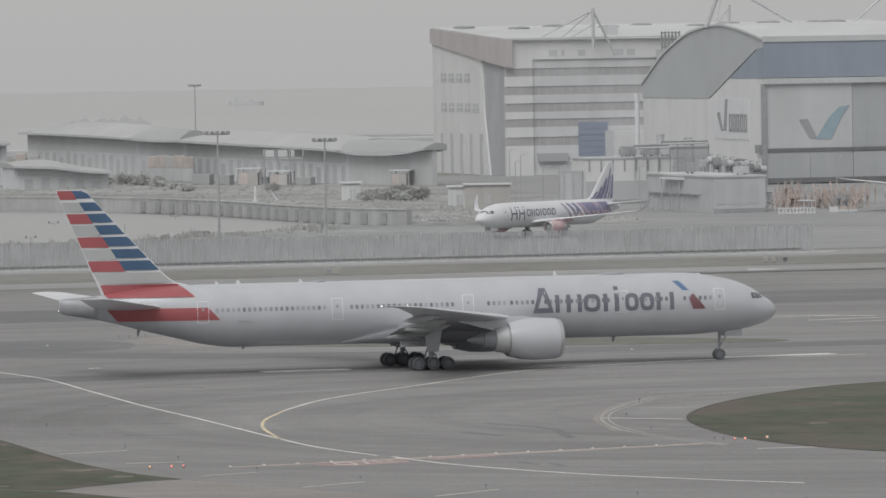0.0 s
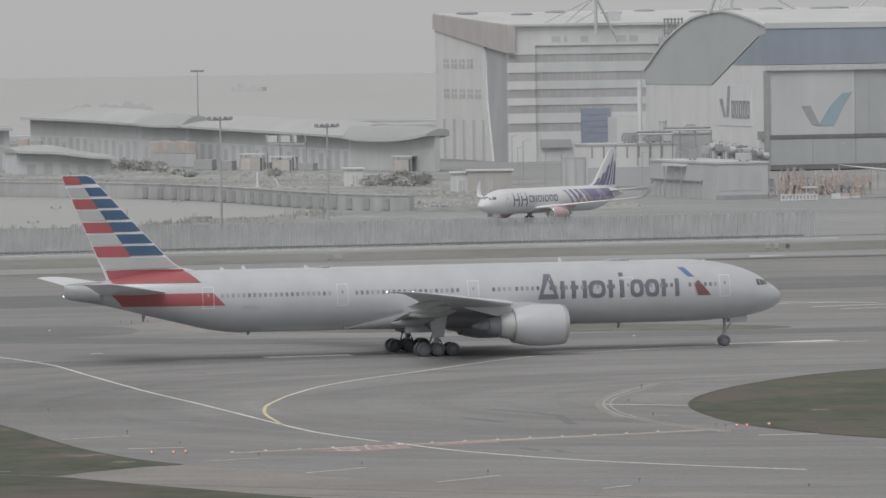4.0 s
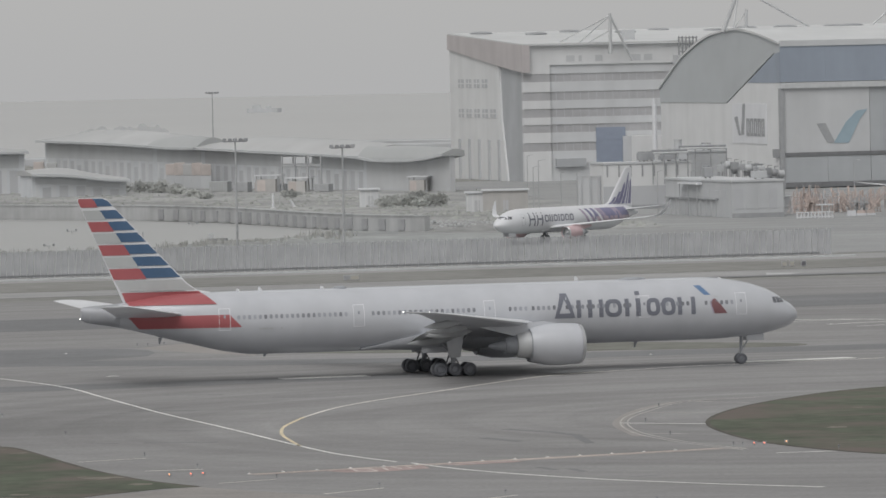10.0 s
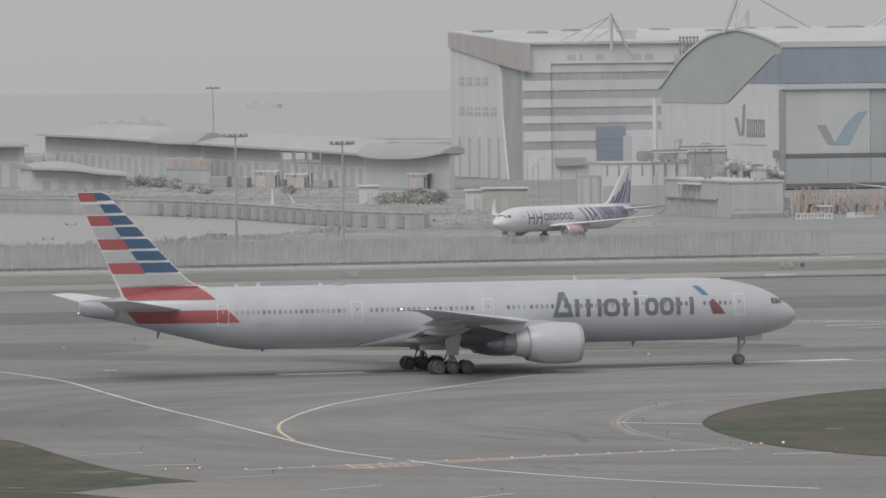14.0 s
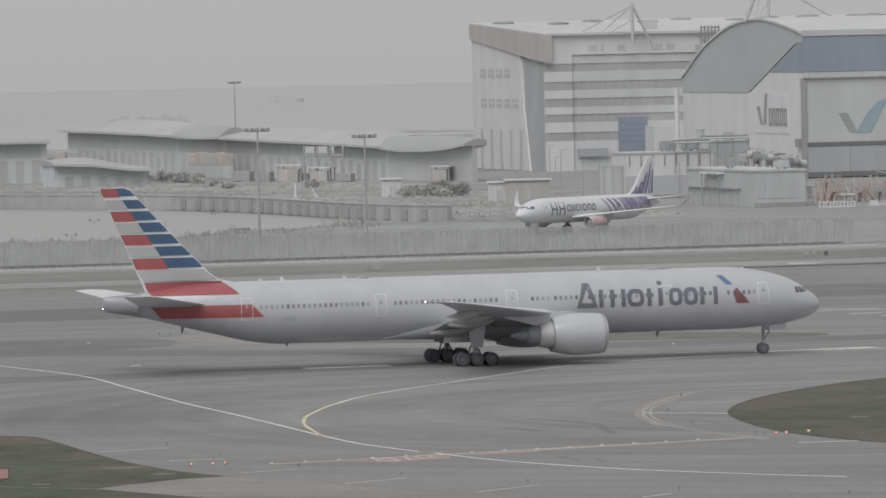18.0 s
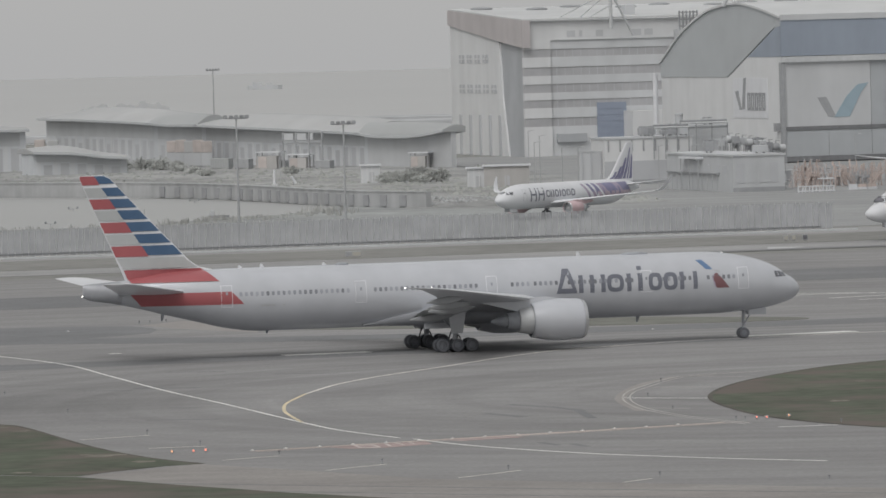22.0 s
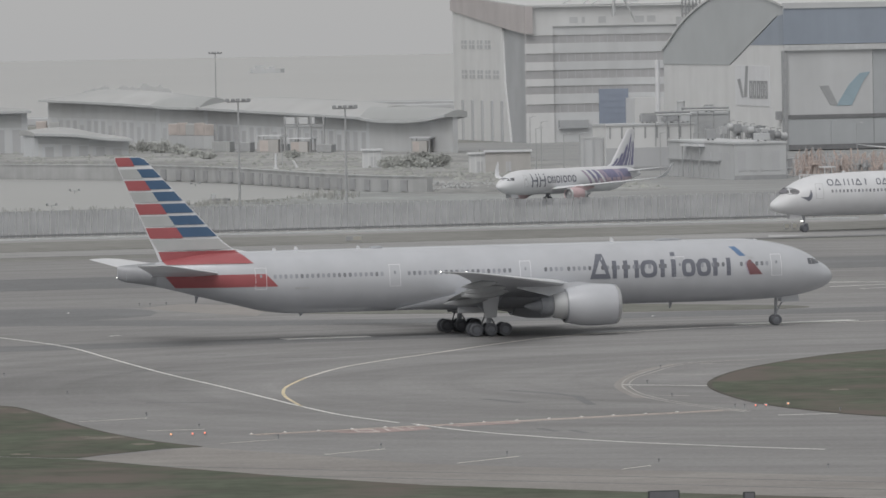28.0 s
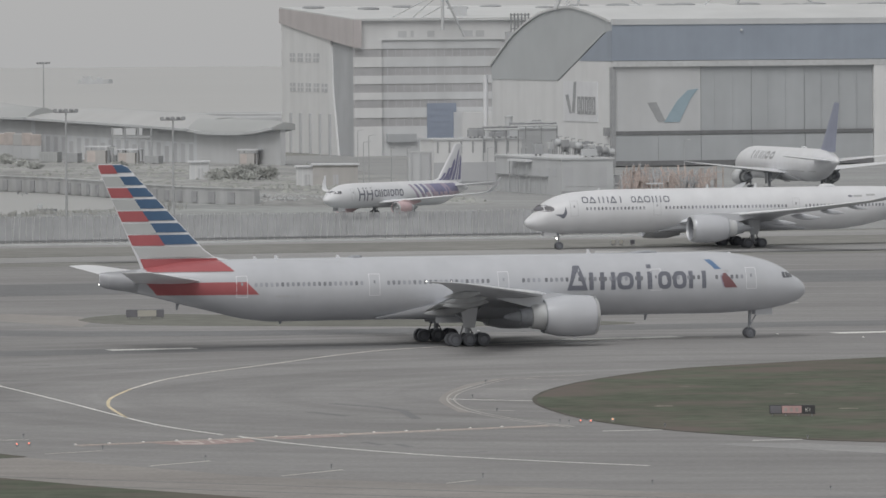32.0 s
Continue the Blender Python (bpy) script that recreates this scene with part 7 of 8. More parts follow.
def low_annexes():
    """Plant rooms and stores in front of the hangar's flank."""
    rows = [  # grid corner, width, depth, height, cladding, words
        (399.5, 1338.0, 17.5, 9.0, 8.6, CLADWHITE, "long white-panelled plant building"),
        (420.0, 1357.0, 10.0, 14.0, 10.2, CLADGREY, "grey plant room with roof machinery"),
        (408.5, 1300.0, 14.0, 25.0, 4.6, CLADMID, "low grey store building"),
        (398.0, 1253.0, 9.7, 40.0, 6.4, CLADGREY, "two-storey grey workshop beside the apron"),
    ]
    for i, (u, v, w, d, h, m, words) in enumerate(rows):
        t = thing("store_building", gp(u, v), words, "outbuilding", "annexe buildings")
        face_box("body", t, 0, w, 0, d, 0, h, m)
        face_box("roof", t, -0.2, w + 0.2, -0.2, d + 0.2, h, h + 0.35, CLADMID if i in (0, 3) else CLADGREY, "flat pale roof")
        if i == 0:
            # grey sheet added across the wall's lower half, coloured like haze
            face_box("lower_wall", t, -0.06, w + 0.06, -0.07, 0.0, 0.8, 4.4, RECESS, "grey sheet painted like haze over the lower wall")
        n = max(3, int(w / 2.4))
        for k in range(n):
            x = 0.6 + (w - 1.2) * k / n
            face_box("bay_panel", t, x, x + (w - 1.2) / n * (0.14 if i == 0 else 0.7), -0.08, 0.02, h * (0.72 if i == 0 else 0.25), h * (0.97 if i == 0 else 0.8), TRIMDARK if i == 0 else RECESS if (k + i) % 3 == 0 else CLADGREY)
        face_box("plinth", t, -0.05, w + 0.05, -0.12, 0.0, 0, 0.8, TRIMDARK)
        if i == 3:
            # gallery ledge and tall windows along the flank
            face_box("ledge", t, -0.5, 0.01, 8.0, 39.0, 3.1, 3.3, TRIMDARK, "dark gallery ledge")
            for k in range(11):
                face_box("ledge_post", t, -0.5, -0.42, 8.0 + k * 3.05, 8.1 + k * 3.05, 0.0, 3.1, STEELMID)
            for y in (3.0, 7.0, 14.0, 21.0, 28.0):
                face_box("window", t, -0.06, 0.01, y, y + 2.4, 3.4, 4.8, RECESS)
    # roof machinery
    rnd = random.Random(7)
    spots = [(425.5, 1358, 10.55), (407.5, 1341, 8.95), (409.6, 1343, 8.95), (411.5, 1340, 8.95), (413.6, 1342, 8.95), (415.2, 1340, 8.95), (403.4, 1257, 6.75), (400.2, 1276, 6.75), (412, 1303, 4.95), (417, 1302, 4.95), (421, 1304, 4.95)]
    for u, v, z in spots:
        w = rnd.uniform(1.6, 3.4)
        h = rnd.uniform(1.0, 2.2)
        t = thing("roof_plant", gp(u, v, z), "grey roof-top machinery unit", "roof unit", "roof units")
        bm = bmesh.new()
        box(bm, 0, w, 0, 1.6, 0.25, h, 0.08)
        part("casing", bm, TRIMDARK if rnd.random() < 0.6 else CLADGREY, t)
        for k in range(2):
            bm = bmesh.new()
            tube(bm, (w * (0.25 + 0.5 * k), 0.8, 0), (w * (0.25 + 0.5 * k), 0.8, 0.3), 0.2)
            part("foot", bm, STEELDARK, t)
            bm = bmesh.new()
            lathe(bm, [(h, 0.45), (h + 0.25, 0.45), (h + 0.28, 0.1)], 12, "z", (w * (0.27 + 0.46 * k), 0.8, 0))
            part("fan_cowl", bm, STEELDARK, t)
    # rounded tanks and boxes crowded between the plant rooms
    for i in range(14):
        u, v = 409.4 + i * 0.86, 1296.2 - (i % 3) * 1.4
        hgt = 9.6 - 0.16 * i if i % 3 else 8.8 - 0.15 * i
        t = thing("plant_tank" if i % 2 else "plant_unit", gp(u, v), "grey rounded tank on a steel frame" if i % 2 else "grey boxed plant unit on a steel frame", "tank" if i % 2 else "plant unit", "yard plant")
        bm = bmesh.new()
        for a, b in ((0.1, 0.1), (0.95, 0.1), (0.1, 1.0), (0.95, 1.0)):
            tube(bm, (a, b, 0), (a, b, hgt - 1.3), 0.07, 0.07, 6)
        part("frame", bm, STEELDARK, t)
        bm = bmesh.new()
        if i % 2:
            lathe(bm, [(-0.1, 0.3), (0.05, 0.62), (0.3, 0.72), (0.85, 0.72), (1.1, 0.6), (1.2, 0.3)], 14, "x", (0, 0.5, hgt - 0.7))
            part("shell", bm, CLADGREY if i % 4 == 1 else STEELDARK, t, "", True)
        else:
            box(bm, -0.1, 1.2, 0, 1.2, hgt - 1.3, hgt, 0.06)
            part("casing", bm, TRIMDARK if i % 4 else CLADGREY, t)
        bm = bmesh.new()
        tube(bm, (0.5, 0.3, hgt - 0.1), (0.5, 0.3, hgt + 0.5), 0.09, 0.09, 6)
        tube(bm, (0.5, 0.3, hgt + 0.45), (1.3, 0.3, hgt + 0.45), 0.07, 0.07, 6)
        part("pipe", bm, STEELDARK, t)
    # white slab shelter and round flue on the plant roofs
    t = thing("slab_shelter", gp(396.8, 1270.6), "thin white slab shelter before the workshop", "shelter")
    face_box("slab", t, 0, 1.6, 0, 11.4, 5.75, 6.15, WHITEPAINT)
    for y in (0.3, 5.6, 10.9):
        face_box("post", t, 0.2, 0.35, y, y + 0.15, 0, 5.75, STEELMID)
    t = thing("plant_flue", gp(420.8, 1358.5, 10.55), "fat grey round flue on the plant roof", "flue")
    bm = bmesh.new()
    lathe(bm, [(0, 0.75), (1.9, 0.75), (2.0, 0.85), (2.3, 0.85), (2.35, 0.5)], 14, "z")
    part("shell", bm, CLADGREY, t, "", True)
    for u, v, z, ln in ((419.8, 1354, 11.0, 9.5), (409.0, 1336.5, 10.6, 7.0), (411, 1299, 8.2, 8.0)):
        t = thing("pipe_bridge", gp(u, v, z - 4), "dark pipe bridge over the plant roofs", "pipe bridge", "pipe bridges")
        for k in range(2):
            bm = bmesh.new()
            tube(bm, (0, k * 0.8, 4 + 0.4 * k), (ln, k * 0.8, 4 + 0.4 * k), 0.2)
            part("pipe", bm, STEELDARK if k else STEELPALE, t)
        for k in range(4):
            bm = bmesh.new()
            tube(bm, (ln * k / 3, 0.4, -2.0), (ln * k / 3, 0.4, 4.2), 0.12)
            part("leg", bm, STEELDARK, t)


def tank_row():
    t = thing("tank_row", gp(409, 1341), "row of pale storage tanks behind the parked jet", "tanks")
    face_box("wall", t, -14, 2, -1.2, -0.6, 0, 6.2, CLADMID, "pale screen wall")
    for k in range(9):
        face_box("rib", t, -13.6 + k * 1.8, -13.3 + k * 1.8, -1.4, -1.2, 0, 6.2, RECESS)
    face_box("cap", t, -14.1, 2.1, -1.3, -0.5, 6.2, 6.5, STEELPALE)


def terminal_roof(name, m, length, depth, eaves, rises, label, mat=None, flat_top=False, bays=True):
    """A low building with a swept roof: x along its front; eaves and rises: rows of share of the length and metres."""
    t = thing(name, m, label, "cargo building", "cargo buildings")
    mat = mat or ROOFPALE
    ev = smooth_curve([e[0] for e in eaves], [e[1] for e in eaves])
    rs = smooth_curve([e[0] for e in rises], [e[1] for e in rises])
    na = 20
    bm = bmesh.new()
    rings = []
    for i in range(na + 1):
        x, z = -0.17 + (length + 0.34) * i / na, ev(i / na) - 0.4
        rings.append([bm.verts.new(q) for q in ((x, 1, 0), (x, depth - 1, 0), (x, depth - 1, z), (x, 1, z))])
    skin(bm, rings)
    part("body", bm, PRECASTDIM if bays else CLADMID, t, "hazy grey walls" if bays else "plain blue-grey sheet walls")
    n = max(4, int(length / 3.8))
    w = (length - 1.8) / n
    for k in range(n if bays else 0):
        x = 0.6 + w * k
        zt = ev((k + 0.5) / n) - 0.75
        # added sheet whose darker colour is the eave's shadow on the wall
        face_box("frieze", t, x, x + w - 0.02, 0.94, 1.0, zt * 0.66, zt, CLADGREY, "blue-grey sheet painted as the eave's shade")
        face_box("bay", t, x + w * 0.42, x + w * 0.92, 0.97, 1.0, 0, zt * (0.6 if k % 4 else 0.5), RECESS, "grey loading bay door")
        face_box("column", t, x, x + w * 0.24, 0.91, 1.0, 0, zt * 0.66, PRECAST, "pale column")
    bm = bmesh.new()
    rings = []
    for i in range(na + 1):
        f = i / na
        x = -0.6 + (length + 1.2) * f
        ring = []
        for j in range(11):
            g = j / 10
            up = rs(f) * (1.0 if flat_top and g > 0.05 else math.sin(math.pi * g * 0.8))
            ring.append(bm.verts.new((x, -1.2 + (depth + 2.4) * g, ev(f) + up)))
        ring.append(bm.verts.new((x, depth + 1.2, ev(f) - 0.6)))
        ring.append(bm.verts.new((x, -1.2, ev(f) - 0.45)))
        rings.append(ring)
    skin(bm, rings)
    part("roof", bm, mat, t, "pale swept roof", True)
    bm = bmesh.new()
    rings = []
    for i in range(na + 1):
        x = -0.6 + (length + 1.2) * i / na
        z = ev(i / na)
        rings.append([bm.verts.new(q) for q in ((x, -1.42, z - 0.5), (x, -1.16, z - 0.5), (x, -1.16, z + 0.05), (x, -1.42, z + 0.05))])
    skin(bm, rings)
    part("eave", bm, CLADGREY, t, "shaded eave edge")
    return t


def cargo_area():
    turn = math.degrees(math.atan2(-194, 48))

    def on_line(f):
        return gp(375.44 + 48 * f, 1729.45 - 194 * f, 0, turn)

    # the long terminal runs towards the camera under three roofs
    terminal_roof("cargo_terminal", on_line(0.0), 58, 15, [(0, 10.9), (0.4, 10.6), (0.75, 10.2), (1, 9.8)], [(0, 0.8), (0.3, 2.6), (0.7, 2.5), (1, 1.9)], "long low cargo building under a pale swept roof")
    terminal_roof("cargo_terminal", on_line(0.292), 24, 5, [(0, 9.8), (0.5, 9.4), (1, 9.4)], [(0, 1.6), (0.5, 2.6), (1, 2.2)], "low cargo building with slate-grey valley roof", ROOFSLATE)
    terminal_roof("cargo_terminal", on_line(0.414), 78, 13, [(0, 9.4), (0.3, 8.85), (0.6, 8.35), (1, 7.6)], [(0, 1.2), (0.25, 2.8), (0.7, 2.9), (1, 2.4)], "long low cargo building with white curved roof")
    terminal_roof("cargo_terminal", on_line(0.806), 37.5, 3.2, [(0, 7.5), (0.25, 6.9), (0.5, 6.9), (0.75, 7.3), (1, 8.3)], [(0, 2.4), (0.4, 3.1), (0.8, 2.3), (1, 1.0)], "low cargo building with grey swooping roof", ROOFSLATE, False, False)
    terminal_roof("gatehouse", gp(342.7, 1588), 21, 14, [(0, 5.3), (0.4, 4.9), (0.75, 3.9), (1, 3.6)], [(0, 0.6), (0.4, 1.5), (1, 0.5)], "low gatehouse with pale curved roof")
    terminal_roof("side_hall", gp(290, 1640), 62, 30, [(0, 9.8), (1, 9.6)], [(0, 0.5), (1, 0.5)], "grey hall with flat pale roof", None, True)
    # orange containers and parked lorries by the terminal
    spots = [(380.5, 1695, 4, 2.2), (377.5, 1640, 4, 2.2), (385.5, 1600, 5, 2.6), (389.5, 1594, 4, 2.4), (393.0, 1588, 3, 2.4), (396.5, 1584, 3, 2.0), (372.0, 1655, 3, 1.8), (402, 1570, 4, 2.0)]
    for i, (u, v, w, h) in enumerate(spots):
        t = thing("container", gp(u, v, 0, -40), "orange freight container in haze-paled colour" if i == 0 else "grey freight container standing in the yard", "container", "freight containers")
        bm = bmesh.new()
        box(bm, 0, w * (1.4 if i < 1 else 0.9), 0, 2.4, 0.15, h + 0.3 - (0 if i < 1 else 0.5), 0.06)
        part("body", bm, ORANGEBOX if i < 1 or i == 4 else STEELMID if i % 2 else ROOFSLATE, t)
        for k in range(int(w * (2 if i < 1 else 1.2))):
            face_box("rib", t, 0.3 + k * 0.65, 0.4 + k * 0.65, -0.05, 0.0, 0.3, h - (0.0 if i < 1 else 0.4), ORANGEBOX if i < 1 or i == 4 else STEELMID)
        face_box("skid", t, 0.1, w * (1.4 if i < 1 else 0.9) - 0.1, 0.2, 2.2, 0, 0.15, TRIMDARK)
    # containers stacked two high before the terminal, the lower ones painted haze grey
    for k, (u, v) in enumerate([(387.2 + j * 1.05, 1649.7 - j * 4.2) for j in range(5)] + [(369.5, 1712), (371.6, 1707)]):
        for z, h, m, words in ((0, 3.1, CLADGREY, "freight container under another, greyed as by haze"), (3.1, 2.6 + 0.3 * (k % 2), ORANGEBOX if k % 4 != 2 else ROOFPALE, "haze-paled orange freight container stacked on another" if k % 4 != 2 else "pale freight container stacked on another")):
            t = thing("container", gp(u, v, z, -14), words, "container", "freight containers")
            bm = bmesh.new()
            box(bm, 0, 2.44, 0, 5.8, 0.12, h, 0.05)
            part("body", bm, m, t)
            for x in (0.55, 1.7):
                face_box("door_bar", t, x, x + 0.12, -0.05, 0.0, 0.3, h - 0.2, m)
            face_box("skid", t, 0.1, 2.34, 0.1, 5.7, 0, 0.12, TRIMDARK)
    # gantry with white panels
    t = thing("yard_gantry", gp(397.4, 1581, 0, -40), "pale box-topped yard gantry", "gantry")
    for k in range(4):
        face_box("leg", t, k * 3.2, k * 3.2 + 0.3, 0, 0.3, 0, 8.0, STEELMID)
    for k in range(3):
        face_box("panel", t, k * 3.2 + 0.5, k * 3.2 + (2.8 if k < 2 else 1.2), -0.1, 0.3, 6.3, 7.8, CLADMID)
    face_box("beam", t, 0, 9.9, 0, 0.4, 5.7, 6.1, STEELMID)
    for u, v, w, h in ((392.5, 1585, 5.6, 3.6), (398.0, 1578, 5.0, 3.0), (417.2, 1546, 4.4, 3.2)):
        t = thing("yard_shelter", gp(u, v, 0, -40), "open yard shelter with thin pale slab roof", "shelter", "yard shelters")
        face_box("slab", t, -0.3, w + 0.3, -0.3, 3.0, h, h + 0.25, WHITEPAINT)
        for x in (0, w - 0.2):
            for y in (0, 2.5):
                face_box("post", t, x, x + 0.2, y, y + 0.2, 0, h, STEELMID)
        face_box("crate", t, 0.3, w - 0.6, -0.25, 2.2, 0, h * 0.8, SHEDTAN)
        face_box("crate_door", t, 0.5, w * 0.45, -0.31, -0.25, 0.3, h * 0.74, ORANGEBOX, "orange crate door in haze-paled colour")
    # sheds
    for u, v, w, h, words in ((371.9, 1416, 3.8, 3.4, "small white ribbed hut"), (375.6, 1350, 3.6, 3.6, "small white hut with dark door"), (378.1, 1347, 8.6, 4.0, "low tan-grey shed with white roof edge")):
        t = thing("hut", gp(u, v, 0, -15.3), words, "hut", "huts")
        face_box("body", t, 0, w, 0, 4, 0, h, SHEDTAN if w > 8 else PRECAST)
        face_box("roof", t, -0.3, w + 0.3, -0.4, 4.3, h, h + 0.3, WHITEPAINT, "white roof slab")
        face_box("door", t, w * 0.45, w * 0.45 + 1.0, -0.05, 0.02, 0, 2.2, RECESS)
        for k in range(int(w)):
            face_box("rib", t, 0.2 + k, 0.35 + k, -0.06, 0.0, 0, h, SHEDTAN if w > 8 else CLADWHITE)
    # leaning white posts on the bank
    for u, v, h, lean in ((355.9, 1423, 3.1, 0), (360.6, 1424, 1.9, 28)):
        t = thing("white_post", gp(u, v, 0, 0), "thick white post on the bank", "post", "white posts")
        bm = bmesh.new()
        tube(bm, (0, 0, 0), (-math.sin(radians(lean)) * h, 0, math.cos(radians(lean)) * h), 0.28, 0.22, 10)
        part("shaft", bm, WHITEPAINT, t, "", True)
        face_box("foot", t, -0.5, 0.5, -0.4, 0.4, -0.1, 0.25, CLADWHITE)


def far_shore():
    """A long causeway and faint ships out on the water."""
    t = thing("far_hillock", pose(-76, 1800, 0), "faint overgrown hillock behind the cargo roofs", "hill", "", "structure")
    bm = bmesh.new()
    rows = []
    for i in range(41):
        x = -17 + 34 * i / 40
        e = max(0.0, 1 - (x / 17) ** 4)
        hgt = 0.3 + e * (13.4 + 0.8 * math.sin(x * 0.28 - 1.2) + 1.2 * noise.noise(Vector((x * 0.35, 1.7, 0))) + 0.8 * noise.noise(Vector((x * 1.3, 0.4, 0))))
        rows.append([bm.verts.new(q) for q in ((x, -2.5, -0.2), (x, -1, hgt * 0.8), (x, 0, hgt), (x, 4, hgt * 0.6), (x, 8, -0.2))])
    for a, b in zip(rows, rows[1:]):
        for j in range(4):
            bm.faces.new((a[j], a[j + 1], b[j + 1], b[j]))
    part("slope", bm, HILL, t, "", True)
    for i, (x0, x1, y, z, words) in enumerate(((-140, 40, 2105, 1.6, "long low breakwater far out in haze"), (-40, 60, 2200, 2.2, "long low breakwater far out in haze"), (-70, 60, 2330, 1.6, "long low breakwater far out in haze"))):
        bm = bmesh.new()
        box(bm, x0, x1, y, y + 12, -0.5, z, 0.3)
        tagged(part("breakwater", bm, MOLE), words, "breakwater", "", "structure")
    for x, y, w in ((-82.5, 3600, 17.0),):
        t = thing("far_ship", pose(x, y, 0), "faint low ship in haze", "ship")
        bm = bmesh.new()
        prism(bm, [(-w / 2, 0), (-w / 2 + 1, -1.6), (w / 2 - 2, -1.6), (w / 2, 0), (w / 2 - 2, 1.6), (-w / 2 + 1, 1.6)], -0.9, 1.4)
        part("hull", bm, CLADGREY, t)
        face_box("deckhouse", t, -w * 0.35, -w * 0.1, -1.2, 1.2, 1.4, 3.0, CLADGREY)
        face_box("deckhouse", t, w * 0.05, w * 0.2, -1.0, 1.0, 1.4, 2.4, CLADGREY)


def ground_kit():
    """Orange steps, trestles and barriers before the hangar."""
    rnd = random.Random(3)
    def stair(m, h, mat, words):
        t = thing("access_stand", m, words, "access stand", "access stands")
        for sd in (0, 1.4):
            bm = bmesh.new()
            tube(bm, (0, sd, 0), (h * 0.8, sd, h), 0.08)
            part("stringer", bm, mat, t)
            bm = bmesh.new()
            tube(bm, (h * 0.8, sd, 0), (h * 0.8, sd, h + 1.1), 0.07)
            part("upright", bm, mat, t)
            bm = bmesh.new()
            tube(bm, (0.2, sd, 1.1), (h * 0.8, sd, h + 1.1), 0.05)
            part("handrail", bm, mat, t)
        n = max(4, int(h / 0.45))
        for k in range(n):
            face_box("tread", t, h * 0.8 * k / n, h * 0.8 * k / n + 0.32, 0.0, 1.4, h * k / n, h * k / n + 0.08, mat)
        face_box("platform", t, h * 0.8, h * 0.8 + 1.6, 0, 1.4, h - 0.1, h, mat)
        bm = bmesh.new()
        tube(bm, (h * 0.8 + 1.5, 0.7, 0), (h * 0.8 + 1.5, 0.7, h + 1.1), 0.11)
        part("upright", bm, mat, t)
    for k in range(52):
        v = rnd.uniform(1264, 1312)
        u = 416.8 + (v - 1275) * 0.325 + k * 0.33 + rnd.uniform(-0.5, 0.5)
        warm = rnd.random() < 0.66
        stair(gp(u, v, 0, rnd.choice((0, 180, 90, 40))), rnd.uniform(0.9, 2.2) if k % 3 else rnd.uniform(2.2, 3.2), ORANGE if warm else STEELMID, "orange steel access steps in the equipment park" if warm else "grey steel access steps in the equipment park")
    for k in range(9):
        t = thing("equipment_crate", gp(423.5 + k * 2.1 + rnd.uniform(-0.4, 0.4), 1316 + rnd.uniform(-2, 2)), "grey boxed equipment on skids behind the access steps", "crate", "equipment crates")
        hh = rnd.uniform(1.6, 3.0)
        bm = bmesh.new()
        box(bm, 0, 1.7, 0, 1.6, 0.2, hh, 0.06)
        part("casing", bm, TRIMDARK if k % 3 else CLADMID, t)
        face_box("lid", t, -0.05, 1.75, -0.05, 1.65, hh, hh + 0.1, CLADGREY)
        for x in (0.15, 1.25):
            face_box("skid", t, x, x + 0.3, 0, 1.6, 0, 0.2, STEELDARK)
    # white lattice trailer with canopy
    t = thing("lattice_barrier", gp(404.1, 1234.5), "white lattice barrier with a small canopy", "barrier")
    face_box("base_rail", t, 0, 6.9, 0, 0.3, 0.15, 0.35, WHITEPAINT)
    face_box("top_rail", t, 0, 6.9, 0, 0.3, 1.0, 1.2, WHITEPAINT)
    for k in range(11):
        bm = bmesh.new()
        tube(bm, (0.1 + k * 0.66, 0.15, 0.0), (0.4 + k * 0.61 if k % 2 else 0.1 + k * 0.66, 0.15, 1.1), 0.13)
        part("lattice_bar", bm, WHITEPAINT, t)
    for x in (4.8, 6.1):
        face_box("canopy_post", t, x, x + 0.18, 0.4, 0.6, 0, 2.3, CLADWHITE)
    face_box("canopy", t, 4.1, 6.8, -0.3, 1.4, 2.3, 2.5, WHITEPAINT)
    for k in range(3):
        t = thing("barrier_block", gp(416.4 + k * 1.9, 1243 + k * 0.3), "white and orange barrier block", "barrier", "barrier blocks")
        bm = bmesh.new()
        prism(bm, [(0, 0), (1.7, 0), (1.7, 0.5), (0, 0.5)], 0, 0.45)
        part("foot", bm, WHITEPAINT, t)
        face_box("crest", t, 0.05, 1.65, 0.15, 0.35, 0.45, 1.0, ORANGE if k % 3 else WHITEPAINT)


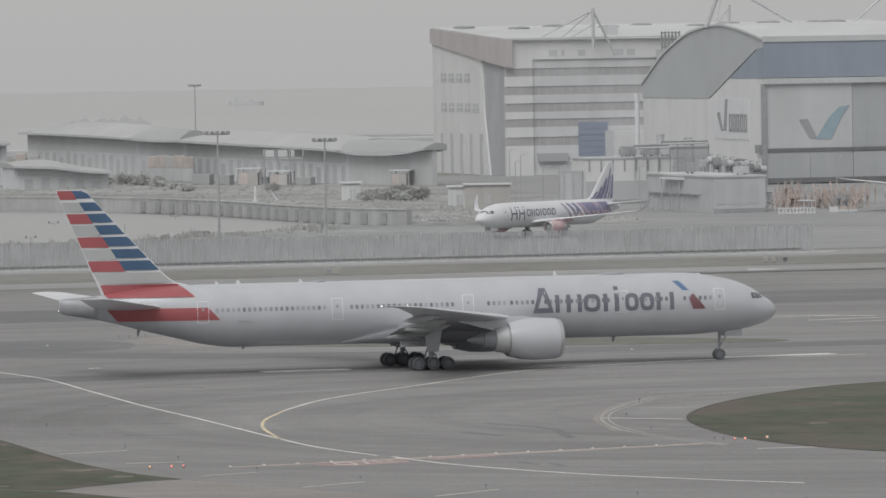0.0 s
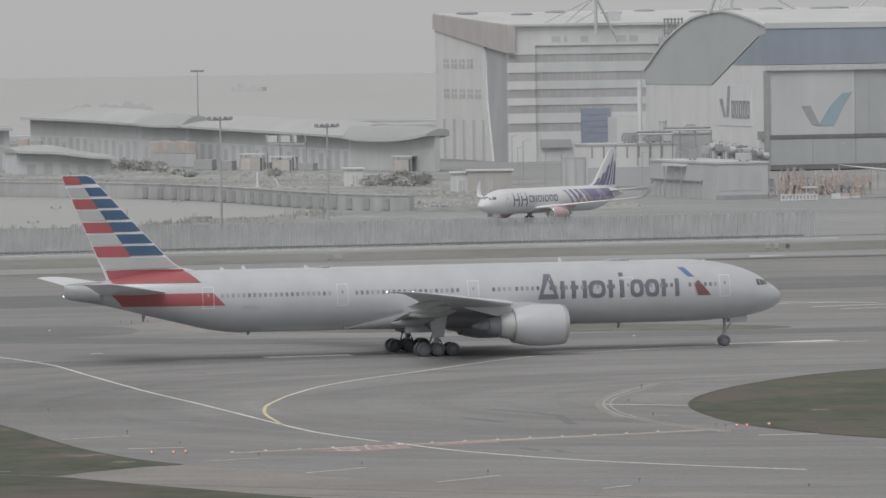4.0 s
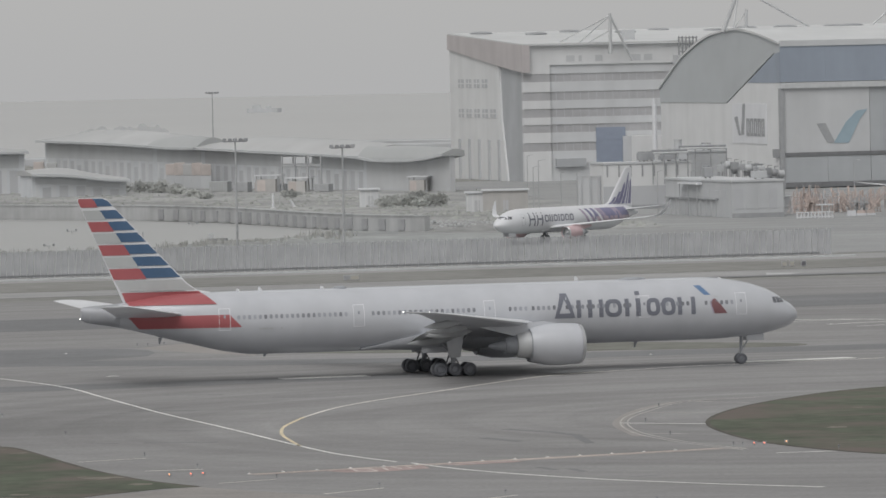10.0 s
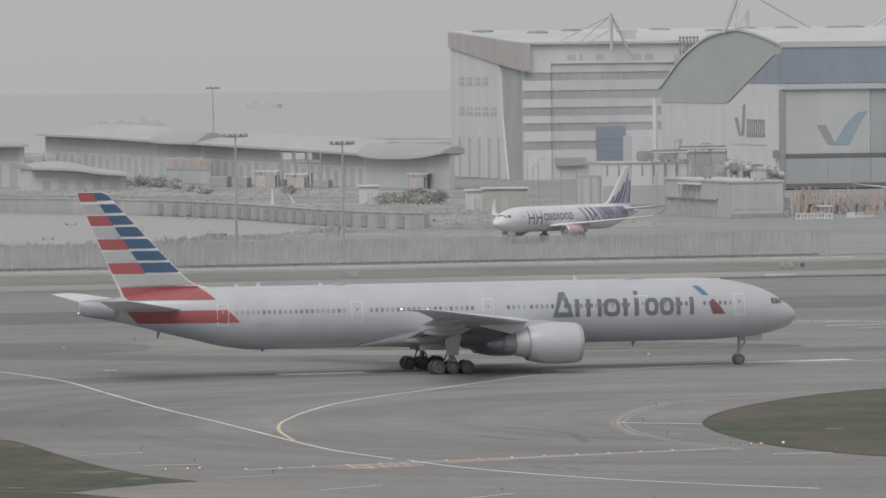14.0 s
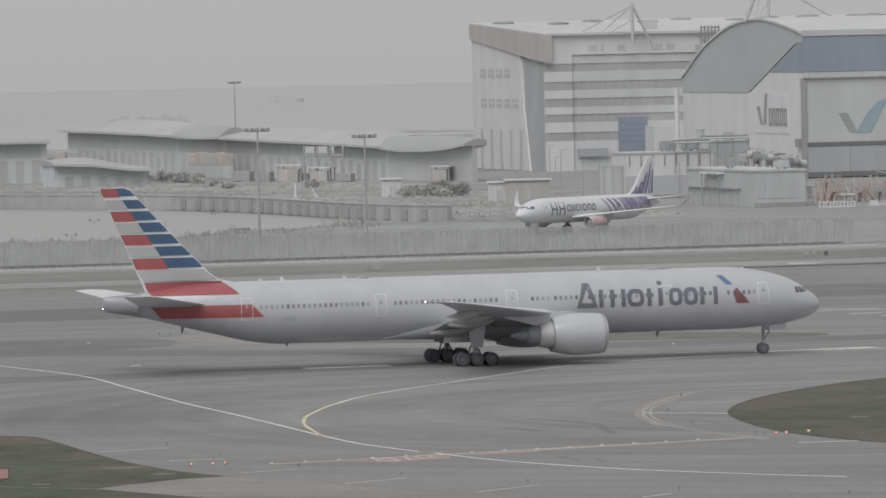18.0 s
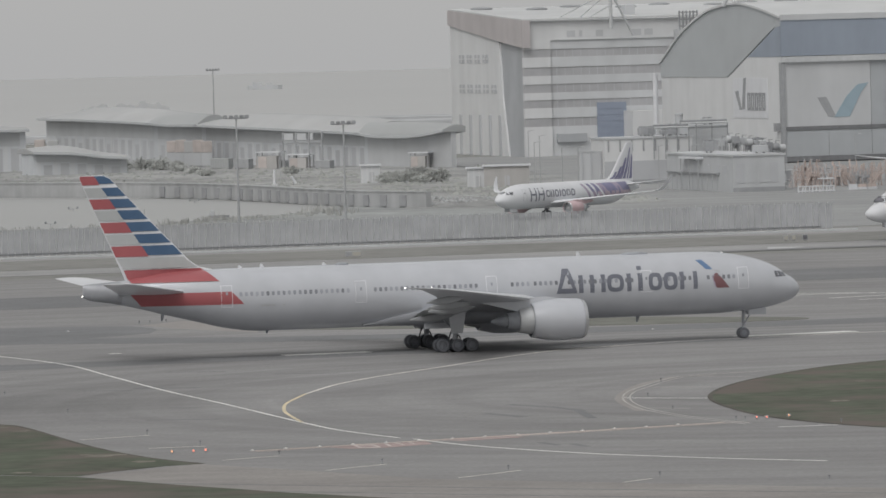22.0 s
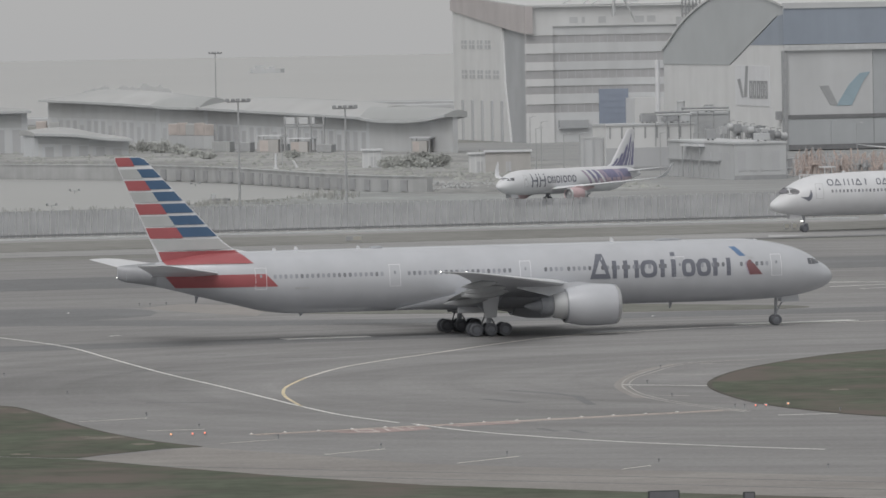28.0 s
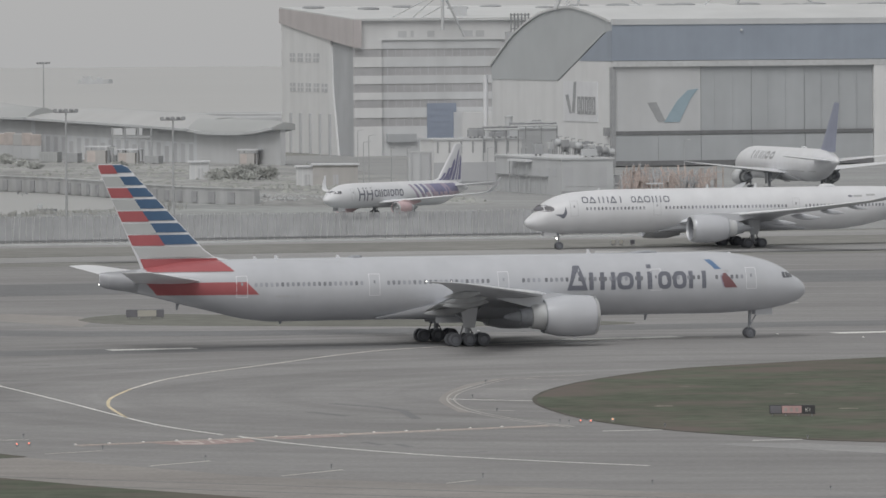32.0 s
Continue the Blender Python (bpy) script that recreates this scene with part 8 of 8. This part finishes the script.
def build_place():
    ground_and_water()
    turf()
    worn_turf()
    markings()
    field_lamps()
    signs()
    fence()
    sea_wall()
    water_marks()
    scrub()
    flood_mast(gp(254.6, 1040), 19.4, "tall dark floodlight mast behind the fence")
    flood_mast(gp(270.7, 1040), 18.1, "tall dark floodlight mast behind the fence")
    flood_mast(gp(470.0, 1945), 20.4, "tall faint floodlight mast far behind the cargo roofs")
    for u, v, h in ((368, 1277, 9.6), (374.5, 1296, 10.4), (377.6, 1292, 8.2), (374.2, 1270, 8.6), (431.0, 1500, 8), (404.0, 1360, 7.5), (395.5, 1290, 8), (409, 1300, 8.5), (484.0, 1440, 6.2), (361.5, 1440, 6), (416, 1335, 7)):
        lamp_post(gp(u, v), h)
    for u, v, h in ((240.5, 1040, 6.0), (213.0, 1040, 6.0), (261.5, 1040, 4.0)):
        lamp_post(gp(u, v), h, 0.06, "marker_pole", "thin dark pole behind the fence", False)
    bushes = [(371.5, 1624, 2.2, 3.2), (372.1, 1611, 3.0, 3.8), (374.5, 1609, 2.6, 3.4), (376.0, 1606, 3.1, 4.2), (377.2, 1597, 2.2, 3.6), (374.4, 1585, 1.8, 3.2), (371.0, 1555, 1.6, 3.4), (368, 1532, 1.5, 3.6), (384, 1520, 1.8, 4.2), (399, 1470, 2.0, 4.5), (406, 1450, 2.2, 4.0)]
    bushes += [(373.4 + k * 1.75, 1401 + (k * 7) % 9, 1.9 + (k * 5 % 4) * 0.35, 3.0 + (k * 3 % 4) * 0.4) for k in range(8)]
    for i, (u, v, h, w) in enumerate(bushes):
        shrub(gp(u, v), h * 1.1, w * 1.5, i)
    hangar()
    hangar_struts()
    office()
    pipe_rack()
    low_annexes()
    tank_row()
    cargo_area()
    far_shore()
    ground_kit()


build_place()
JET, JET_WHEELS = wide_twin()
TAXI, TAXI_WHEELS = wide_taxi()
PARKED = parked_narrow()
PARKED.matrix_basis = pose(12.75, 1171.5, 0, 0, 0, 231)
SHED_JET = hangar_jet()
SHED_JET.matrix_basis = gp(440.9, 1273.5, 0, 88)
LANDER = landing_jet()


def motions():
    """The three moving aircraft: one creeps and then rolls off, one taxies in, one lands far behind."""
    def rolled(plane, wheels, rows, heading):
        walk(plane, [(t, pose(x, y, 0, 0, 0, heading)) for t, x, y in rows])

    head = 15.13
    c, s = math.cos(radians(head)), math.sin(radians(head))
    way = [(0, -0.33), (0.5, -0.19), (1, -0.13), (1.5, -0.07), (2, -0.03), (3, -0.03), (10, -0.03), (18, -0.02), (22, 0.0), (23, 0.03), (24, 0.11), (24.5, 0.2), (25, 0.36), (25.5, 0.6), (26, 0.95), (26.5, 1.42), (27, 1.98), (27.5, 2.65), (28, 3.4), (28.5, 4.42), (29, 5.62), (29.5, 7.03), (30, 8.7), (30.5, 10.66), (31, 13.04), (31.5, 15.78), (32, 19.04)]
    rolled(JET, JET_WHEELS, [(t, 30.24 + d * c, 731.83 + d * s) for t, d in way], head)
    spin(JET_WHEELS, way)
    head = 195.3
    c, s = math.cos(radians(head)), math.sin(radians(head))
    # metres along its way from the place it passes late in the clip
    way = [(0, -68.0), (8, -52.0), (12, -44.0), (16, -35.5), (19, -29.2), (21.5, -23.85), (22, -22.75), (22.5, -21.65), (23, -20.5), (24, -18.2), (25, -15.9), (26, -13.6), (27, -11.2), (27.5, -9.95), (28, -8.65), (29, -6.06), (30, -3.44), (31, -0.84), (31.5, 0.5), (32, 1.85)]
    rolled(TAXI, TAXI_WHEELS, [(t, 42.5 + d * c, 1016.6 + d * s) for t, d in way], head)
    spin(TAXI_WHEELS, way)
    rows = []
    for t in (0, 4, 8, 12, 15, 16, 16.5, 17, 17.5, 18, 19, 21, 24, 28, 32):
        rows.append((t, pose(-26.3 + (t - 17) * 78.6, 2500 + (t - 17) * 2.0, 18.6 - (t - 17) * 3.2, 0, -3.0, 2.0)))
    walk(LANDER, rows)


def spin(wheels, way):
    """Turns each wheel by the distance rolled, in steps under a quarter turn."""
    for w in wheels:
        x, y, r = w.matrix_basis.translation
        rows = [(way[0][0], 0.0)]
        for (t0, d0), (t1, d1) in zip(way, way[1:]):
            n = max(1, math.ceil(abs(d1 - d0) / r / 1.3))
            for k in range(1, n + 1):
                rows.append((t0 + (t1 - t0) * k / n, (d0 + (d1 - d0) * k / n - way[0][1]) / r))
        walk(w, [(t, pose(x, y, r, 0, math.degrees(a), 0)) for t, a in rows])


motions()
